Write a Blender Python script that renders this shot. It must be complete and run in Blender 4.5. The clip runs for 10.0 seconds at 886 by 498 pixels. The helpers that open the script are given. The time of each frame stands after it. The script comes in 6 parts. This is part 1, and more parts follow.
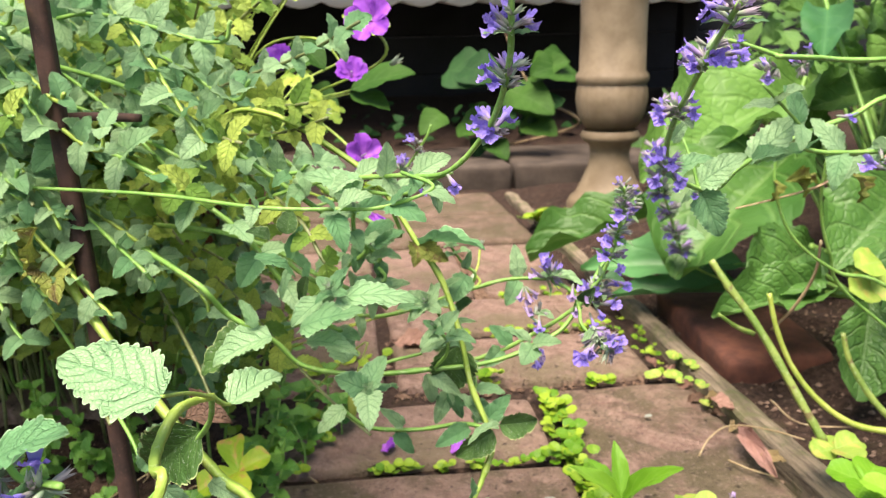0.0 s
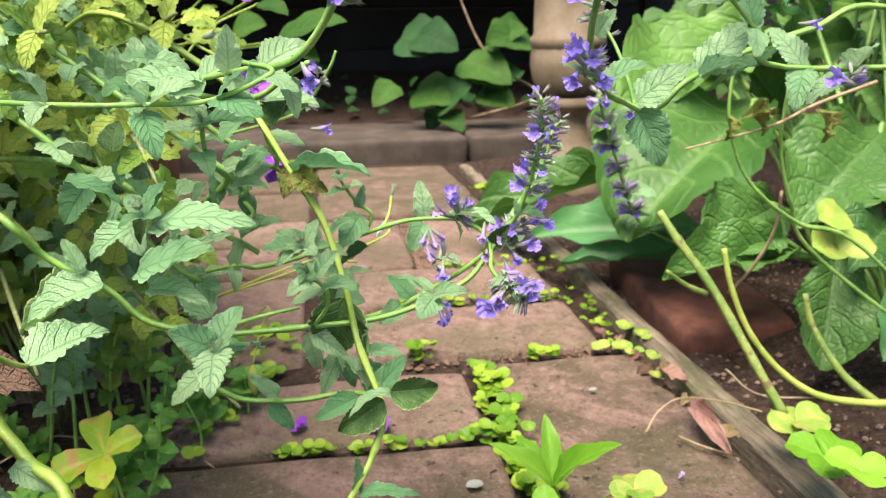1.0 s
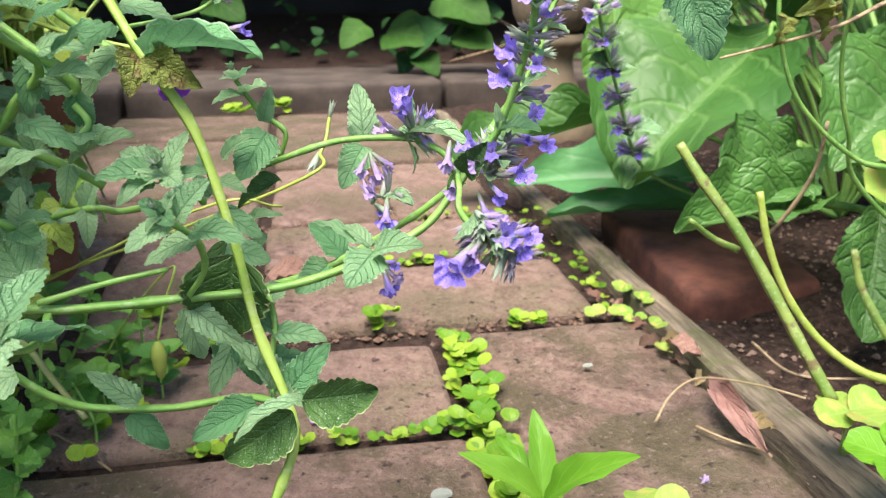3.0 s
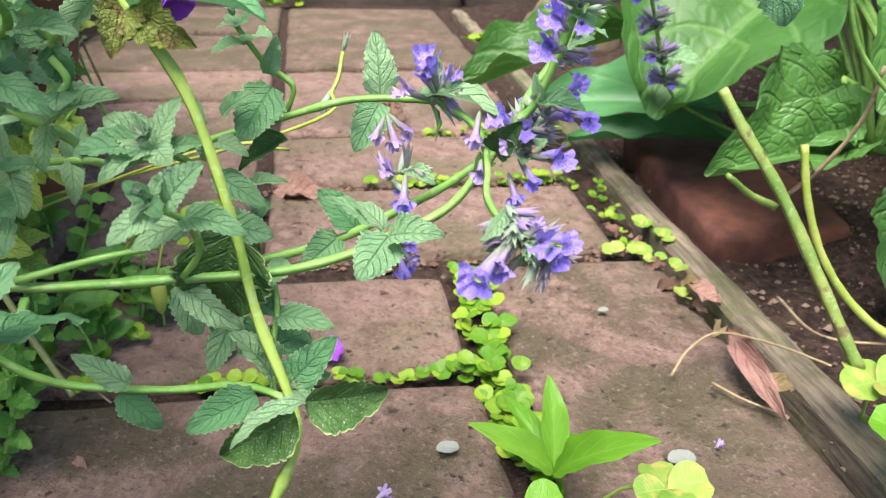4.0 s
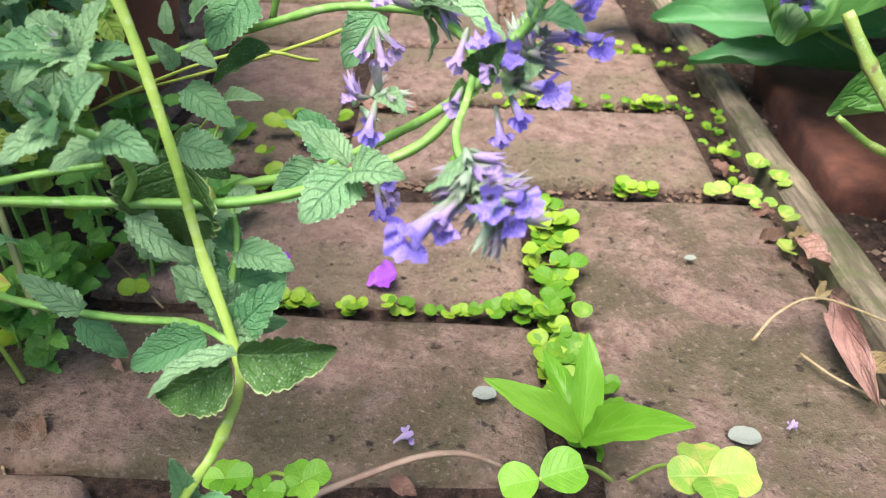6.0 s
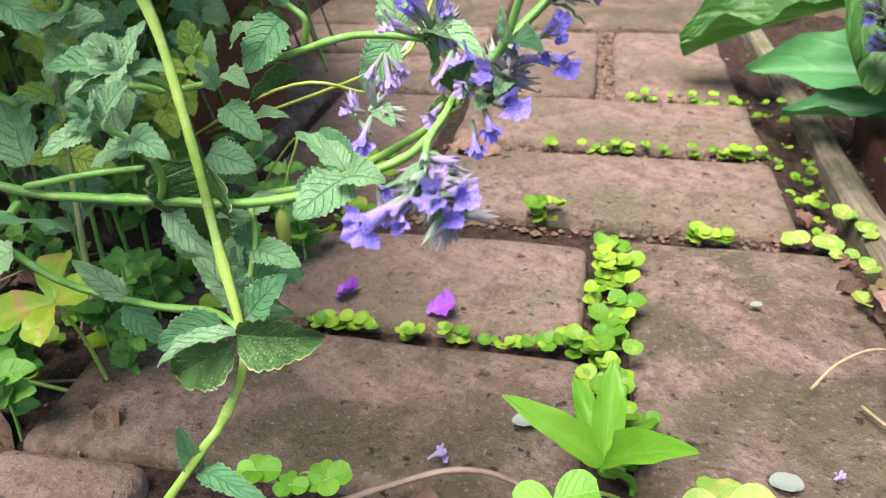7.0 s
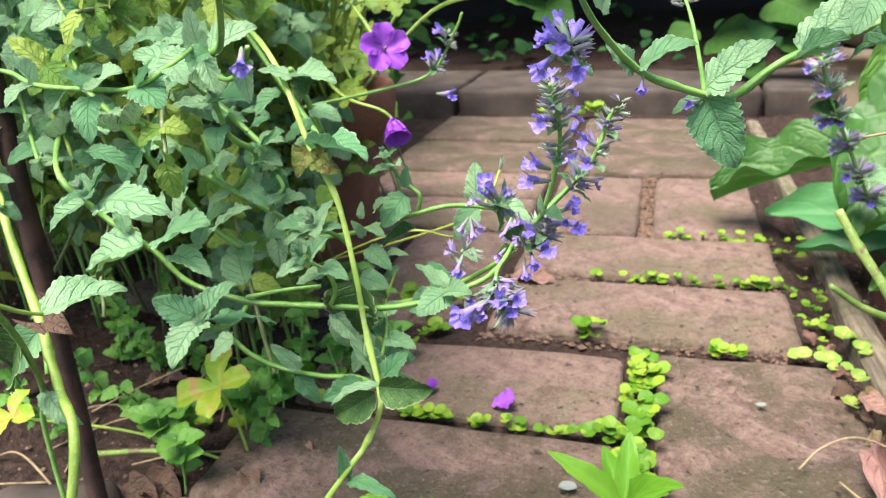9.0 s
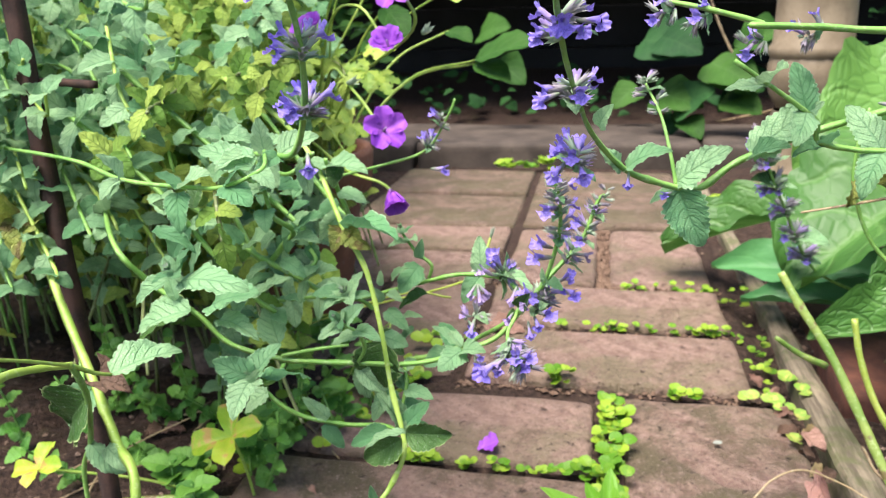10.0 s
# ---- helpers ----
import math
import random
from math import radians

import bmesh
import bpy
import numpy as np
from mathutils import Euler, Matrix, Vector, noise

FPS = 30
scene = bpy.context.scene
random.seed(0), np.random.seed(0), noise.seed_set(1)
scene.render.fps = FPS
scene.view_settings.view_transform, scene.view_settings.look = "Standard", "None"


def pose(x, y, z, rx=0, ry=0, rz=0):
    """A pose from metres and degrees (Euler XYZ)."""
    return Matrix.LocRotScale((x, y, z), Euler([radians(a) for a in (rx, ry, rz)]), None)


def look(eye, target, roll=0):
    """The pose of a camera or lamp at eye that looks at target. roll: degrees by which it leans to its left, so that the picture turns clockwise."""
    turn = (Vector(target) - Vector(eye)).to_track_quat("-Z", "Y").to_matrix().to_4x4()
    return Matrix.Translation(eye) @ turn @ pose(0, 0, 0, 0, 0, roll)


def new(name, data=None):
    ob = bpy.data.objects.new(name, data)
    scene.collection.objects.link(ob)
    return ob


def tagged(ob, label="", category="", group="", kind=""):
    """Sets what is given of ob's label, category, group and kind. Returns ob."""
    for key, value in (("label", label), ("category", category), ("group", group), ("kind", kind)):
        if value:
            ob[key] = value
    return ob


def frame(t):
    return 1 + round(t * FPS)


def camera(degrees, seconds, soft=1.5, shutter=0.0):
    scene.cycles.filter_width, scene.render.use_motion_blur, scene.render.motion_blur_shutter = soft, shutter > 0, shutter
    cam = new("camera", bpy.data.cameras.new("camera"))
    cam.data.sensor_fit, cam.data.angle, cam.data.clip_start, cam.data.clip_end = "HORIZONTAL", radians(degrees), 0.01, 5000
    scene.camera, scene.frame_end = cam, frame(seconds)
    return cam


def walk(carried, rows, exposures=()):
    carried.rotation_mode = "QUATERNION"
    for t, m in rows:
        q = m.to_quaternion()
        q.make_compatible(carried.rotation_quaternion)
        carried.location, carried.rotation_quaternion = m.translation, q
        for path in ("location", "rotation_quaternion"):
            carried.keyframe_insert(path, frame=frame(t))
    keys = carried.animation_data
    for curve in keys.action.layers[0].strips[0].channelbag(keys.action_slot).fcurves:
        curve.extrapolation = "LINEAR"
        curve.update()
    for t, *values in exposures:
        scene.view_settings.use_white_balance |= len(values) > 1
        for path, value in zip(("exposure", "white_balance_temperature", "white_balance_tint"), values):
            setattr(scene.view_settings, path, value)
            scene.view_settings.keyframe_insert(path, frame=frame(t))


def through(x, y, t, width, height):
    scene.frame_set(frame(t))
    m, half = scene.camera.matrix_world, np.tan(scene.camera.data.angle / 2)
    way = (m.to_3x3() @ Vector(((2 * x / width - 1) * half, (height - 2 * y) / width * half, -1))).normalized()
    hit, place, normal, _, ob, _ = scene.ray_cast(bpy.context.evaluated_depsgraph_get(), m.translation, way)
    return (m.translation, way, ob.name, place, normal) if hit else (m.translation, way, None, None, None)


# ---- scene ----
cam = camera(58.1, 10.0, soft=1.1)
cam.data.dof.use_dof, cam.data.dof.focus_distance, cam.data.dof.aperture_fstop = True, 0.235, 32.0
PATH = [
    (0, (0.078, 0.09, 0.297), (0.001, 2.023, -0.21), -1.2),
    (0.5, (0.102, 0.117, 0.272), (0.06, 2.047, -0.252), -1.0),
    (1, (0.11, 0.152, 0.257), (0.108, 2.078, -0.283), -0.8),
    (1.5, (0.112, 0.183, 0.242), (0.142, 2.105, -0.309), -0.8),
    (2, (0.117, 0.211, 0.233), (0.165, 2.13, -0.327), -0.9),
    (2.5, (0.124, 0.236, 0.223), (0.176, 2.148, -0.363), -0.9),
    (2.7, (0.121, 0.244, 0.221), (0.174, 2.151, -0.379), -0.8),
    (3.8, (0.117, 0.279, 0.229), (0.154, 2.095, -0.608), 1.7),
    (4, (0.116, 0.284, 0.234), (0.148, 2.077, -0.653), 2.0),
    (4.5, (0.126, 0.293, 0.237), (0.13, 2.028, -0.758), 2.6),
    (5, (0.133, 0.309, 0.236), (0.075, 1.996, -0.836), 2.4),
    (5.2, (0.134, 0.313, 0.231), (0.041, 1.988, -0.858), 2.2),
    (6.3, (0.161, 0.316, 0.227), (-0.221, 1.965, -0.838), 0.4),
    (6.5, (0.17, 0.312, 0.227), (-0.28, 1.961, -0.812), -0.3),
    (7, (0.182, 0.306, 0.225), (-0.411, 1.955, -0.74), -1.1),
    (7.5, (0.194, 0.293, 0.229), (-0.509, 1.944, -0.652), -1.8),
    (8, (0.207, 0.271, 0.238), (-0.561, 1.936, -0.561), -2.2),
    (8.5, (0.212, 0.235, 0.251), (-0.579, 1.923, -0.473), -2.5),
    (9, (0.218, 0.204, 0.266), (-0.559, 1.924, -0.396), -2.4),
    (9.5, (0.213, 0.175, 0.277), (-0.522, 1.931, -0.336), -2.0),
    (10, (0.209, 0.151, 0.293), (-0.449, 1.953, -0.271), -1.4),
]
EXPOSURES = [(0, 1.35, 7500, 19), (1, 1.35, 7200, 18), (2.5, 1.4, 6800, 17), (4.5, 1.37, 6500, 16), (8, 1.42, 6500, 14), (10, 1.4, 6600, 16)]
walk(cam, [(t, look(eye, target, roll)) for t, eye, target, roll in PATH], exposures=EXPOSURES)

# ---- world and light: an overcast day, soft light from above ----
world = bpy.data.worlds.new("world")
scene.world = world
world.use_nodes = True
sky = world.node_tree.nodes.new("ShaderNodeTexSky")
sky.sky_type, sky.sun_disc = "NISHITA", False
sky.sun_elevation, sky.sun_rotation = radians(65), radians(200)
world.node_tree.links.new(sky.outputs[0], world.node_tree.nodes["Background"].inputs[0])
world.node_tree.nodes["Background"].inputs[1].default_value = 0.115
sun = new("sun", bpy.data.lights.new("sun", "SUN"))
sun.data.energy, sun.data.angle, sun.data.color = 4.7, radians(40), (1.0, 0.95, 0.86)
sun.matrix_world = look((-0.5, -1.2, 4.0), (0.1, 0.5, 0))


# ---- materials ----
class Shade:
    """A small writer of node materials."""

    def __init__(self, name):
        self.m = bpy.data.materials.new(name)
        self.m.use_nodes = True
        self.t = self.m.node_tree
        self.b = self.t.nodes["Principled BSDF"]
        self.out = self.t.nodes["Material Output"]

    def node(self, kind):
        return self.t.nodes.new(kind)

    def link(self, a, b):
        self.t.links.new(a, b)

    def plug(self, socket, v):
        if isinstance(v, bpy.types.NodeSocket):
            self.link(v, socket)
        elif isinstance(v, tuple):
            socket.default_value = (*v, 1.0)
        else:
            socket.default_value = v

    def math(self, op, a, b=0.0, clamp=False):
        n = self.node("ShaderNodeMath")
        n.operation, n.use_clamp = op, clamp
        self.plug(n.inputs[0], a)
        self.plug(n.inputs[1], b)
        return n.outputs[0]

    def ramp(self, v, a, b, lo=0.0, hi=1.0):
        n = self.node("ShaderNodeMapRange")
        n.interpolation_type = "SMOOTHSTEP"
        for i, x in enumerate((v, a, b, lo, hi)):
            self.plug(n.inputs[i], x)
        return n.outputs[0]

    def mix(self, f, a, b):
        n = self.node("ShaderNodeMix")
        n.data_type = "RGBA"
        self.plug(n.inputs[0], f)
        self.plug(n.inputs[6], a)
        self.plug(n.inputs[7], b)
        return n.outputs[2]

    def noise(self, scale, detail=3.0, rough=0.55, coord="Object", stretch=None):
        c = self.node("ShaderNodeTexCoord").outputs[coord]
        if stretch:
            s = self.node("ShaderNodeMapping")
            s.inputs["Scale"].default_value = stretch
            self.link(c, s.inputs[0])
            c = s.outputs[0]
        n = self.node("ShaderNodeTexNoise")
        self.link(c, n.inputs["Vector"])
        for k, v in (("Scale", scale), ("Detail", detail), ("Roughness", rough)):
            n.inputs[k].default_value = v
        return n.outputs["Fac"]

    def uv(self):
        n = self.node("ShaderNodeSeparateXYZ")
        self.link(self.node("ShaderNodeTexCoord").outputs["UV"], n.inputs[0])
        return n.outputs[0], n.outputs[1]

    def chance(self):
        a = self.node("ShaderNodeObjectInfo").outputs["Random"]
        b = self.node("ShaderNodeNewGeometry").outputs["Random Per Island"]
        return self.math("FRACT", self.math("ADD", a, b))

    def bump(self, h, strength=0.5, distance=0.001):
        n = self.node("ShaderNodeBump")
        n.inputs["Strength"].default_value, n.inputs["Distance"].default_value = strength, distance
        self.link(h, n.inputs["Height"])
        self.link(n.outputs[0], self.b.inputs["Normal"])
        return n.outputs[0]

    def done(self, colour, rough=0.6, through=0.0, specular=0.5):
        self.plug(self.b.inputs["Base Color"], colour)
        self.plug(self.b.inputs["Roughness"], rough)
        self.b.inputs["Specular IOR Level"].default_value = specular
        if through:
            t = self.node("ShaderNodeBsdfTranslucent")
            self.plug(t.inputs[0], colour)
            x = self.node("ShaderNodeMixShader")
            x.inputs[0].default_value = through
            self.link(self.b.outputs[0], x.inputs[1])
            self.link(t.outputs[0], x.inputs[2])
            self.link(x.outputs[0], self.out.inputs[0])
        return self.m


def leaf_material(name, dark, light, vein, veins=8.0, lean=0.3, rough=0.5, through=0.25, relief=0.0006, spots=0.0, blotch=None, net=15.0, wrinkle=1.0, patch=0.7, rim=None, broad=0.7, gloss=0.5):
    """A leaf: a sunk net of veins between small cushions, midrib and side veins, uneven tone, specks and blotches, each leaf a little different."""
    s = Shade(name)
    x, y = s.uv()
    each = s.chance()
    spread = s.node("ShaderNodeMapping")
    spread.inputs["Scale"].default_value = (broad, 1.0, 1.0)
    s.link(s.node("ShaderNodeTexCoord").outputs["UV"], spread.inputs[0])
    shift = s.node("ShaderNodeVectorMath")
    shift.operation = "ADD"
    s.link(spread.outputs[0], shift.inputs[0])
    s.link(s.math("MULTIPLY", each, 23.0), shift.inputs[1])

    def cloud(scale, detail=3.0):
        n = s.node("ShaderNodeTexNoise")
        s.link(shift.outputs[0], n.inputs["Vector"])
        n.inputs["Scale"].default_value, n.inputs["Detail"].default_value = scale, detail
        return n.outputs["Fac"]

    def cells(scale):
        n = s.node("ShaderNodeTexVoronoi")
        n.feature = "DISTANCE_TO_EDGE"
        s.link(shift.outputs[0], n.inputs["Vector"])
        n.inputs["Scale"].default_value = scale
        return n.outputs["Distance"]

    cushion = s.ramp(cells(net), 0.0, 0.24)
    wob = s.math("MULTIPLY", s.math("SUBTRACT", cloud(4.0), 0.5), 0.16)
    side = s.math("MULTIPLY", s.math("ABSOLUTE", s.math("SUBTRACT", x, 0.5)), 2.0)
    bow = s.math("MULTIPLY", s.math("POWER", side, 1.3), lean)
    run = s.math("FRACT", s.math("MULTIPLY", s.math("ADD", s.math("SUBTRACT", y, bow), wob), veins))
    saw = s.math("MULTIPLY", s.math("ABSOLUTE", s.math("SUBTRACT", run, 0.5)), 2.0)
    ribs = s.math("MAXIMUM", s.math("MULTIPLY", s.ramp(saw, 0.72, 1.0), s.ramp(side, 1.0, 0.55, 0.35, 1.0)), s.ramp(side, 0.09, 0.02))
    tone = s.math("ADD", s.math("MULTIPLY", each, 1.15 - patch), s.math("MULTIPLY", cloud(3.0), patch))
    c = s.mix(s.ramp(tone, 0.2, 0.9), dark, light)
    # darker net between the cushions: the creases' shade put into the colour
    c = s.mix(s.ramp(cushion, 0.5, 0.0, 0.0, 0.5 * wrinkle), c, dark)
    c = s.mix(s.math("MULTIPLY", ribs, 0.16 + 0.28 * wrinkle), c, vein)
    if spots:
        c = s.mix(s.ramp(cloud(42.0, 1.0), 0.66, 0.72, 0.0, spots), c, (0.7, 0.8, 0.7))
    if blotch:
        c = s.mix(s.ramp(cloud(3.0, 4.0), 0.5, 0.66, 0.0, 0.85), c, blotch)
    if rim:
        c = s.mix(s.ramp(side, 0.93, 0.98, 0.0, 0.8), c, rim)
    h = s.math("SUBTRACT", s.math("ADD", s.math("MULTIPLY", cushion, 0.5 * wrinkle), s.math("MULTIPLY", cloud(9.0), 0.6)), s.math("MULTIPLY", ribs, 0.3 + 0.65 * wrinkle))
    s.bump(h, 0.9, relief)
    return s.done(c, rough, through, gloss)


CATMINT_LEAF = leaf_material("catmint_leaf", (0.12, 0.31, 0.13), (0.35, 0.56, 0.29), (0.055, 0.20, 0.08), 6.5, 0.34, 0.5, 0.34, 0.0006, 0.12, None, 23.0, 0.8, 0.4, (0.38, 0.56, 0.34), gloss=0.35)
MASS_LEAF = leaf_material("catmint_leaf_dense", (0.13, 0.28, 0.04), (0.43, 0.56, 0.11), (0.06, 0.15, 0.03), 5.5, 0.32, 0.5, 0.34, 0.0008, 0.0, None, 16.0, 0.7, 0.3, gloss=0.35)
# darker copy of the catmint leaf: shade on its underside put into the colour
SHADE_SIDE_LEAF = leaf_material("catmint_leaf_shade_side", (0.022, 0.07, 0.014), (0.05, 0.12, 0.025), (0.08, 0.16, 0.045), 6.0, 0.3, 0.5, 0.08, 0.0005, 0.3, None, 22.0, 0.6, 0.4, (0.34, 0.42, 0.18), gloss=0.30)
WORN_LEAF = leaf_material("leaf_worn", (0.11, 0.16, 0.025), (0.28, 0.32, 0.06), (0.36, 0.38, 0.1), 6.0, 0.3, 0.6, 0.2, 0.0008, 0.0, (0.10, 0.06, 0.02))
PRIMROSE_LEAF = leaf_material("wrinkled_leaf", (0.031, 0.114, 0.015), (0.117, 0.261, 0.053), (0.146, 0.284, 0.073), 5.0, 0.35, 0.55, 0.25, 0.0017, 0.0, None, 17.0, 0.55, 0.6)
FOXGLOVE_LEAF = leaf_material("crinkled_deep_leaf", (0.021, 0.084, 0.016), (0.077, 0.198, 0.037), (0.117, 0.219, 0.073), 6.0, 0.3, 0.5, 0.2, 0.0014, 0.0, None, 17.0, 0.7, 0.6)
# darker copy of the heart leaf, with the shade behind the kerb in its colour
SHADED_HEART_LEAF = leaf_material("heart_leaf_shade_tone", (0.009, 0.041, 0.012), (0.030, 0.098, 0.026), (0.038, 0.098, 0.030), 6.0, 0.25, 0.6, 0.15, 0.0008, 0.0, None, 12.0, 0.4, gloss=0.12)
SMOOTH_LEAF = leaf_material("smooth_leaf", (0.03, 0.125, 0.04), (0.085, 0.25, 0.085), (0.09, 0.24, 0.08), 4.5, 0.35, 0.45, 0.15, 0.0004, 0.0, None, 14.0, 0.3, gloss=0.3)
IVY_LEAF = leaf_material("heart_leaf", (0.013, 0.053, 0.007), (0.041, 0.112, 0.018), (0.075, 0.158, 0.045), 5.0, 0.4, 0.6, 0.2, 0.0006, 0.0, None, 12.0, 0.3, gloss=0.12)
CLOVER_LEAF = leaf_material("clover_leaf", (0.136, 0.288, 0.032), (0.272, 0.384, 0.072), (0.320, 0.400, 0.160), 5.0, 0.3, 0.5, 0.25, 0.0003, 0.0, (0.368, 0.336, 0.088), 12.0, 0.2, gloss=0.30)
TURNING_LEAF = leaf_material("clover_leaf_turning", (0.19, 0.36, 0.02), (0.42, 0.52, 0.04), (0.45, 0.42, 0.06), 5.0, 0.3, 0.5, 0.3, 0.0003, 0.0, (0.46, 0.26, 0.09), 12.0, 0.2)
CREEPER_LEAF = leaf_material("creeper_leaf", (0.072, 0.202, 0.009), (0.245, 0.374, 0.029), (0.202, 0.317, 0.058), 4.0, 0.3, 0.45, 0.28, 0.0002, 0.0, None, 8.0, 0.2, 0.3, gloss=0.30)
WEED_LEAF = leaf_material("weed_leaf", (0.104, 0.288, 0.016), (0.200, 0.424, 0.040), (0.256, 0.448, 0.096), 5.0, 0.45, 0.42, 0.3, 0.00025, 0.0, None, 12.0, 0.2, 0.5, gloss=0.35)
GERANIUM_LEAF = leaf_material("geranium_leaf", (0.14, 0.28, 0.03), (0.36, 0.48, 0.06), (0.3, 0.42, 0.08), 5.0, 0.5, 0.5, 0.3, 0.0004, 0.0, None, 12.0, 0.4)
SEEDLING_LEAF = leaf_material("seedling_leaf", (0.05, 0.19, 0.022), (0.15, 0.35, 0.05), (0.12, 0.28, 0.05), 5.0, 0.35, 0.5, 0.25, 0.0004, 0.0, None, 14.0, 0.4, 0.4)
DRY_LEAF = leaf_material("dry_leaf", (0.160, 0.080, 0.056), (0.336, 0.200, 0.152), (0.144, 0.080, 0.048), 6.0, 0.3, 0.7, 0.1, 0.0006)
PINK_LEAF = leaf_material("pale_dead_leaf", (0.240, 0.120, 0.096), (0.400, 0.248, 0.208), (0.192, 0.104, 0.080), 3.0, 0.6, 0.75, 0.1, 0.0006, 0.0, (0.208, 0.120, 0.080))
BROWN_LEAF = leaf_material("brown_dead_leaf", (0.07, 0.04, 0.025), (0.19, 0.11, 0.07), (0.08, 0.05, 0.03), 6.0, 0.3, 0.8, 0.1, 0.0008)
STRAW_LEAF = leaf_material("withered_leaf", (0.208, 0.152, 0.064), (0.368, 0.288, 0.144), (0.192, 0.128, 0.064), 6.0, 0.3, 0.75, 0.1, 0.0006)


def stem_material(name, a, b, scars=None, rough=0.5):
    s = Shade(name)
    f = s.noise(60.0, 3.0)
    c = s.mix(s.ramp(f, 0.3, 0.7), a, b)
    if scars:
        c = s.mix(s.ramp(s.noise(90.0, 4.0), 0.56, 0.64, 0.0, 0.8), c, scars)
    c = s.mix(s.ramp(s.noise(420.0, 2.0), 0.56, 0.66, 0.0, 0.2), c, (0.52, 0.60, 0.38))
    s.bump(s.noise(500.0, 3.0), 0.5, 0.0005)
    return s.done(c, rough, 0.1)


GREEN_STEM = stem_material("green_stem", (0.12, 0.29, 0.05), (0.22, 0.42, 0.09))
# stem colour darkened for the shade inside the clump
SHADE_STEM = stem_material("shaded_stem", (0.09, 0.12, 0.04), (0.16, 0.19, 0.07))
LIME_STEM = stem_material("yellow_green_stem", (0.189, 0.324, 0.045), (0.315, 0.441, 0.081))
STALK = stem_material("cut_stalk", (0.115, 0.215, 0.035), (0.23, 0.30, 0.065), (0.12, 0.065, 0.035))
YELLOW_STALK = stem_material("yellow_stalk", (0.238, 0.340, 0.043), (0.357, 0.425, 0.085))
DRY_STEM = stem_material("dry_stem", (0.20, 0.14, 0.08), (0.34, 0.25, 0.14), (0.1, 0.06, 0.04), 0.8)
STRAW_STEM = stem_material("straw_stem", (0.25, 0.18, 0.09), (0.32, 0.25, 0.14), None, 0.7)
PINK_STEM = stem_material("reddish_runner", (0.24, 0.15, 0.11), (0.34, 0.235, 0.17), None, 0.6)


def petal_material(name, pale, main, deep, spots=0.0):
    s = Shade(name)
    x, y = s.uv()
    c = s.mix(s.ramp(y, 0.15, 0.55), pale, main)
    c = s.mix(s.math("MULTIPLY", s.ramp(s.noise(5.0, 4.0, coord="UV", stretch=(2.0, 1.0, 1.0)), 0.4, 0.75), 0.6), c, deep)
    c = s.mix(s.math("MULTIPLY", s.chance(), 0.4), c, pale)
    if spots:
        lip = s.math("MULTIPLY", s.ramp(y, 0.5, 0.6), s.ramp(y, 0.97, 0.8))
        c = s.mix(s.math("MULTIPLY", s.math("MULTIPLY", lip, s.ramp(s.noise(19.0, 0.0, coord="UV"), 0.58, 0.63)), spots), c, (0.06, 0.03, 0.22))
    s.bump(s.noise(16.0, 3.0, coord="UV"), 0.5, 0.0004)
    return s.done(c, 0.55, 0.3, 0.3)


VIOLET = petal_material("violet_petal", (0.45, 0.37, 0.70), (0.26, 0.195, 0.68), (0.15, 0.095, 0.55), 0.7)
INDIGO = petal_material("indigo_petal", (0.34, 0.28, 0.64), (0.18, 0.135, 0.56), (0.10, 0.065, 0.40))
MAUVE = petal_material("mauve_bud", (0.40, 0.33, 0.44), (0.36, 0.26, 0.54), (0.25, 0.16, 0.38))
MAGENTA = petal_material("magenta_petal", (0.40, 0.12, 0.56), (0.25, 0.05, 0.50), (0.14, 0.02, 0.34))
CALYX = petal_material("calyx", (0.25, 0.34, 0.21), (0.33, 0.29, 0.33), (0.17, 0.09, 0.20))
BUD = petal_material("bud_tip", (0.255, 0.391, 0.230), (0.391, 0.468, 0.357), (0.306, 0.306, 0.323))


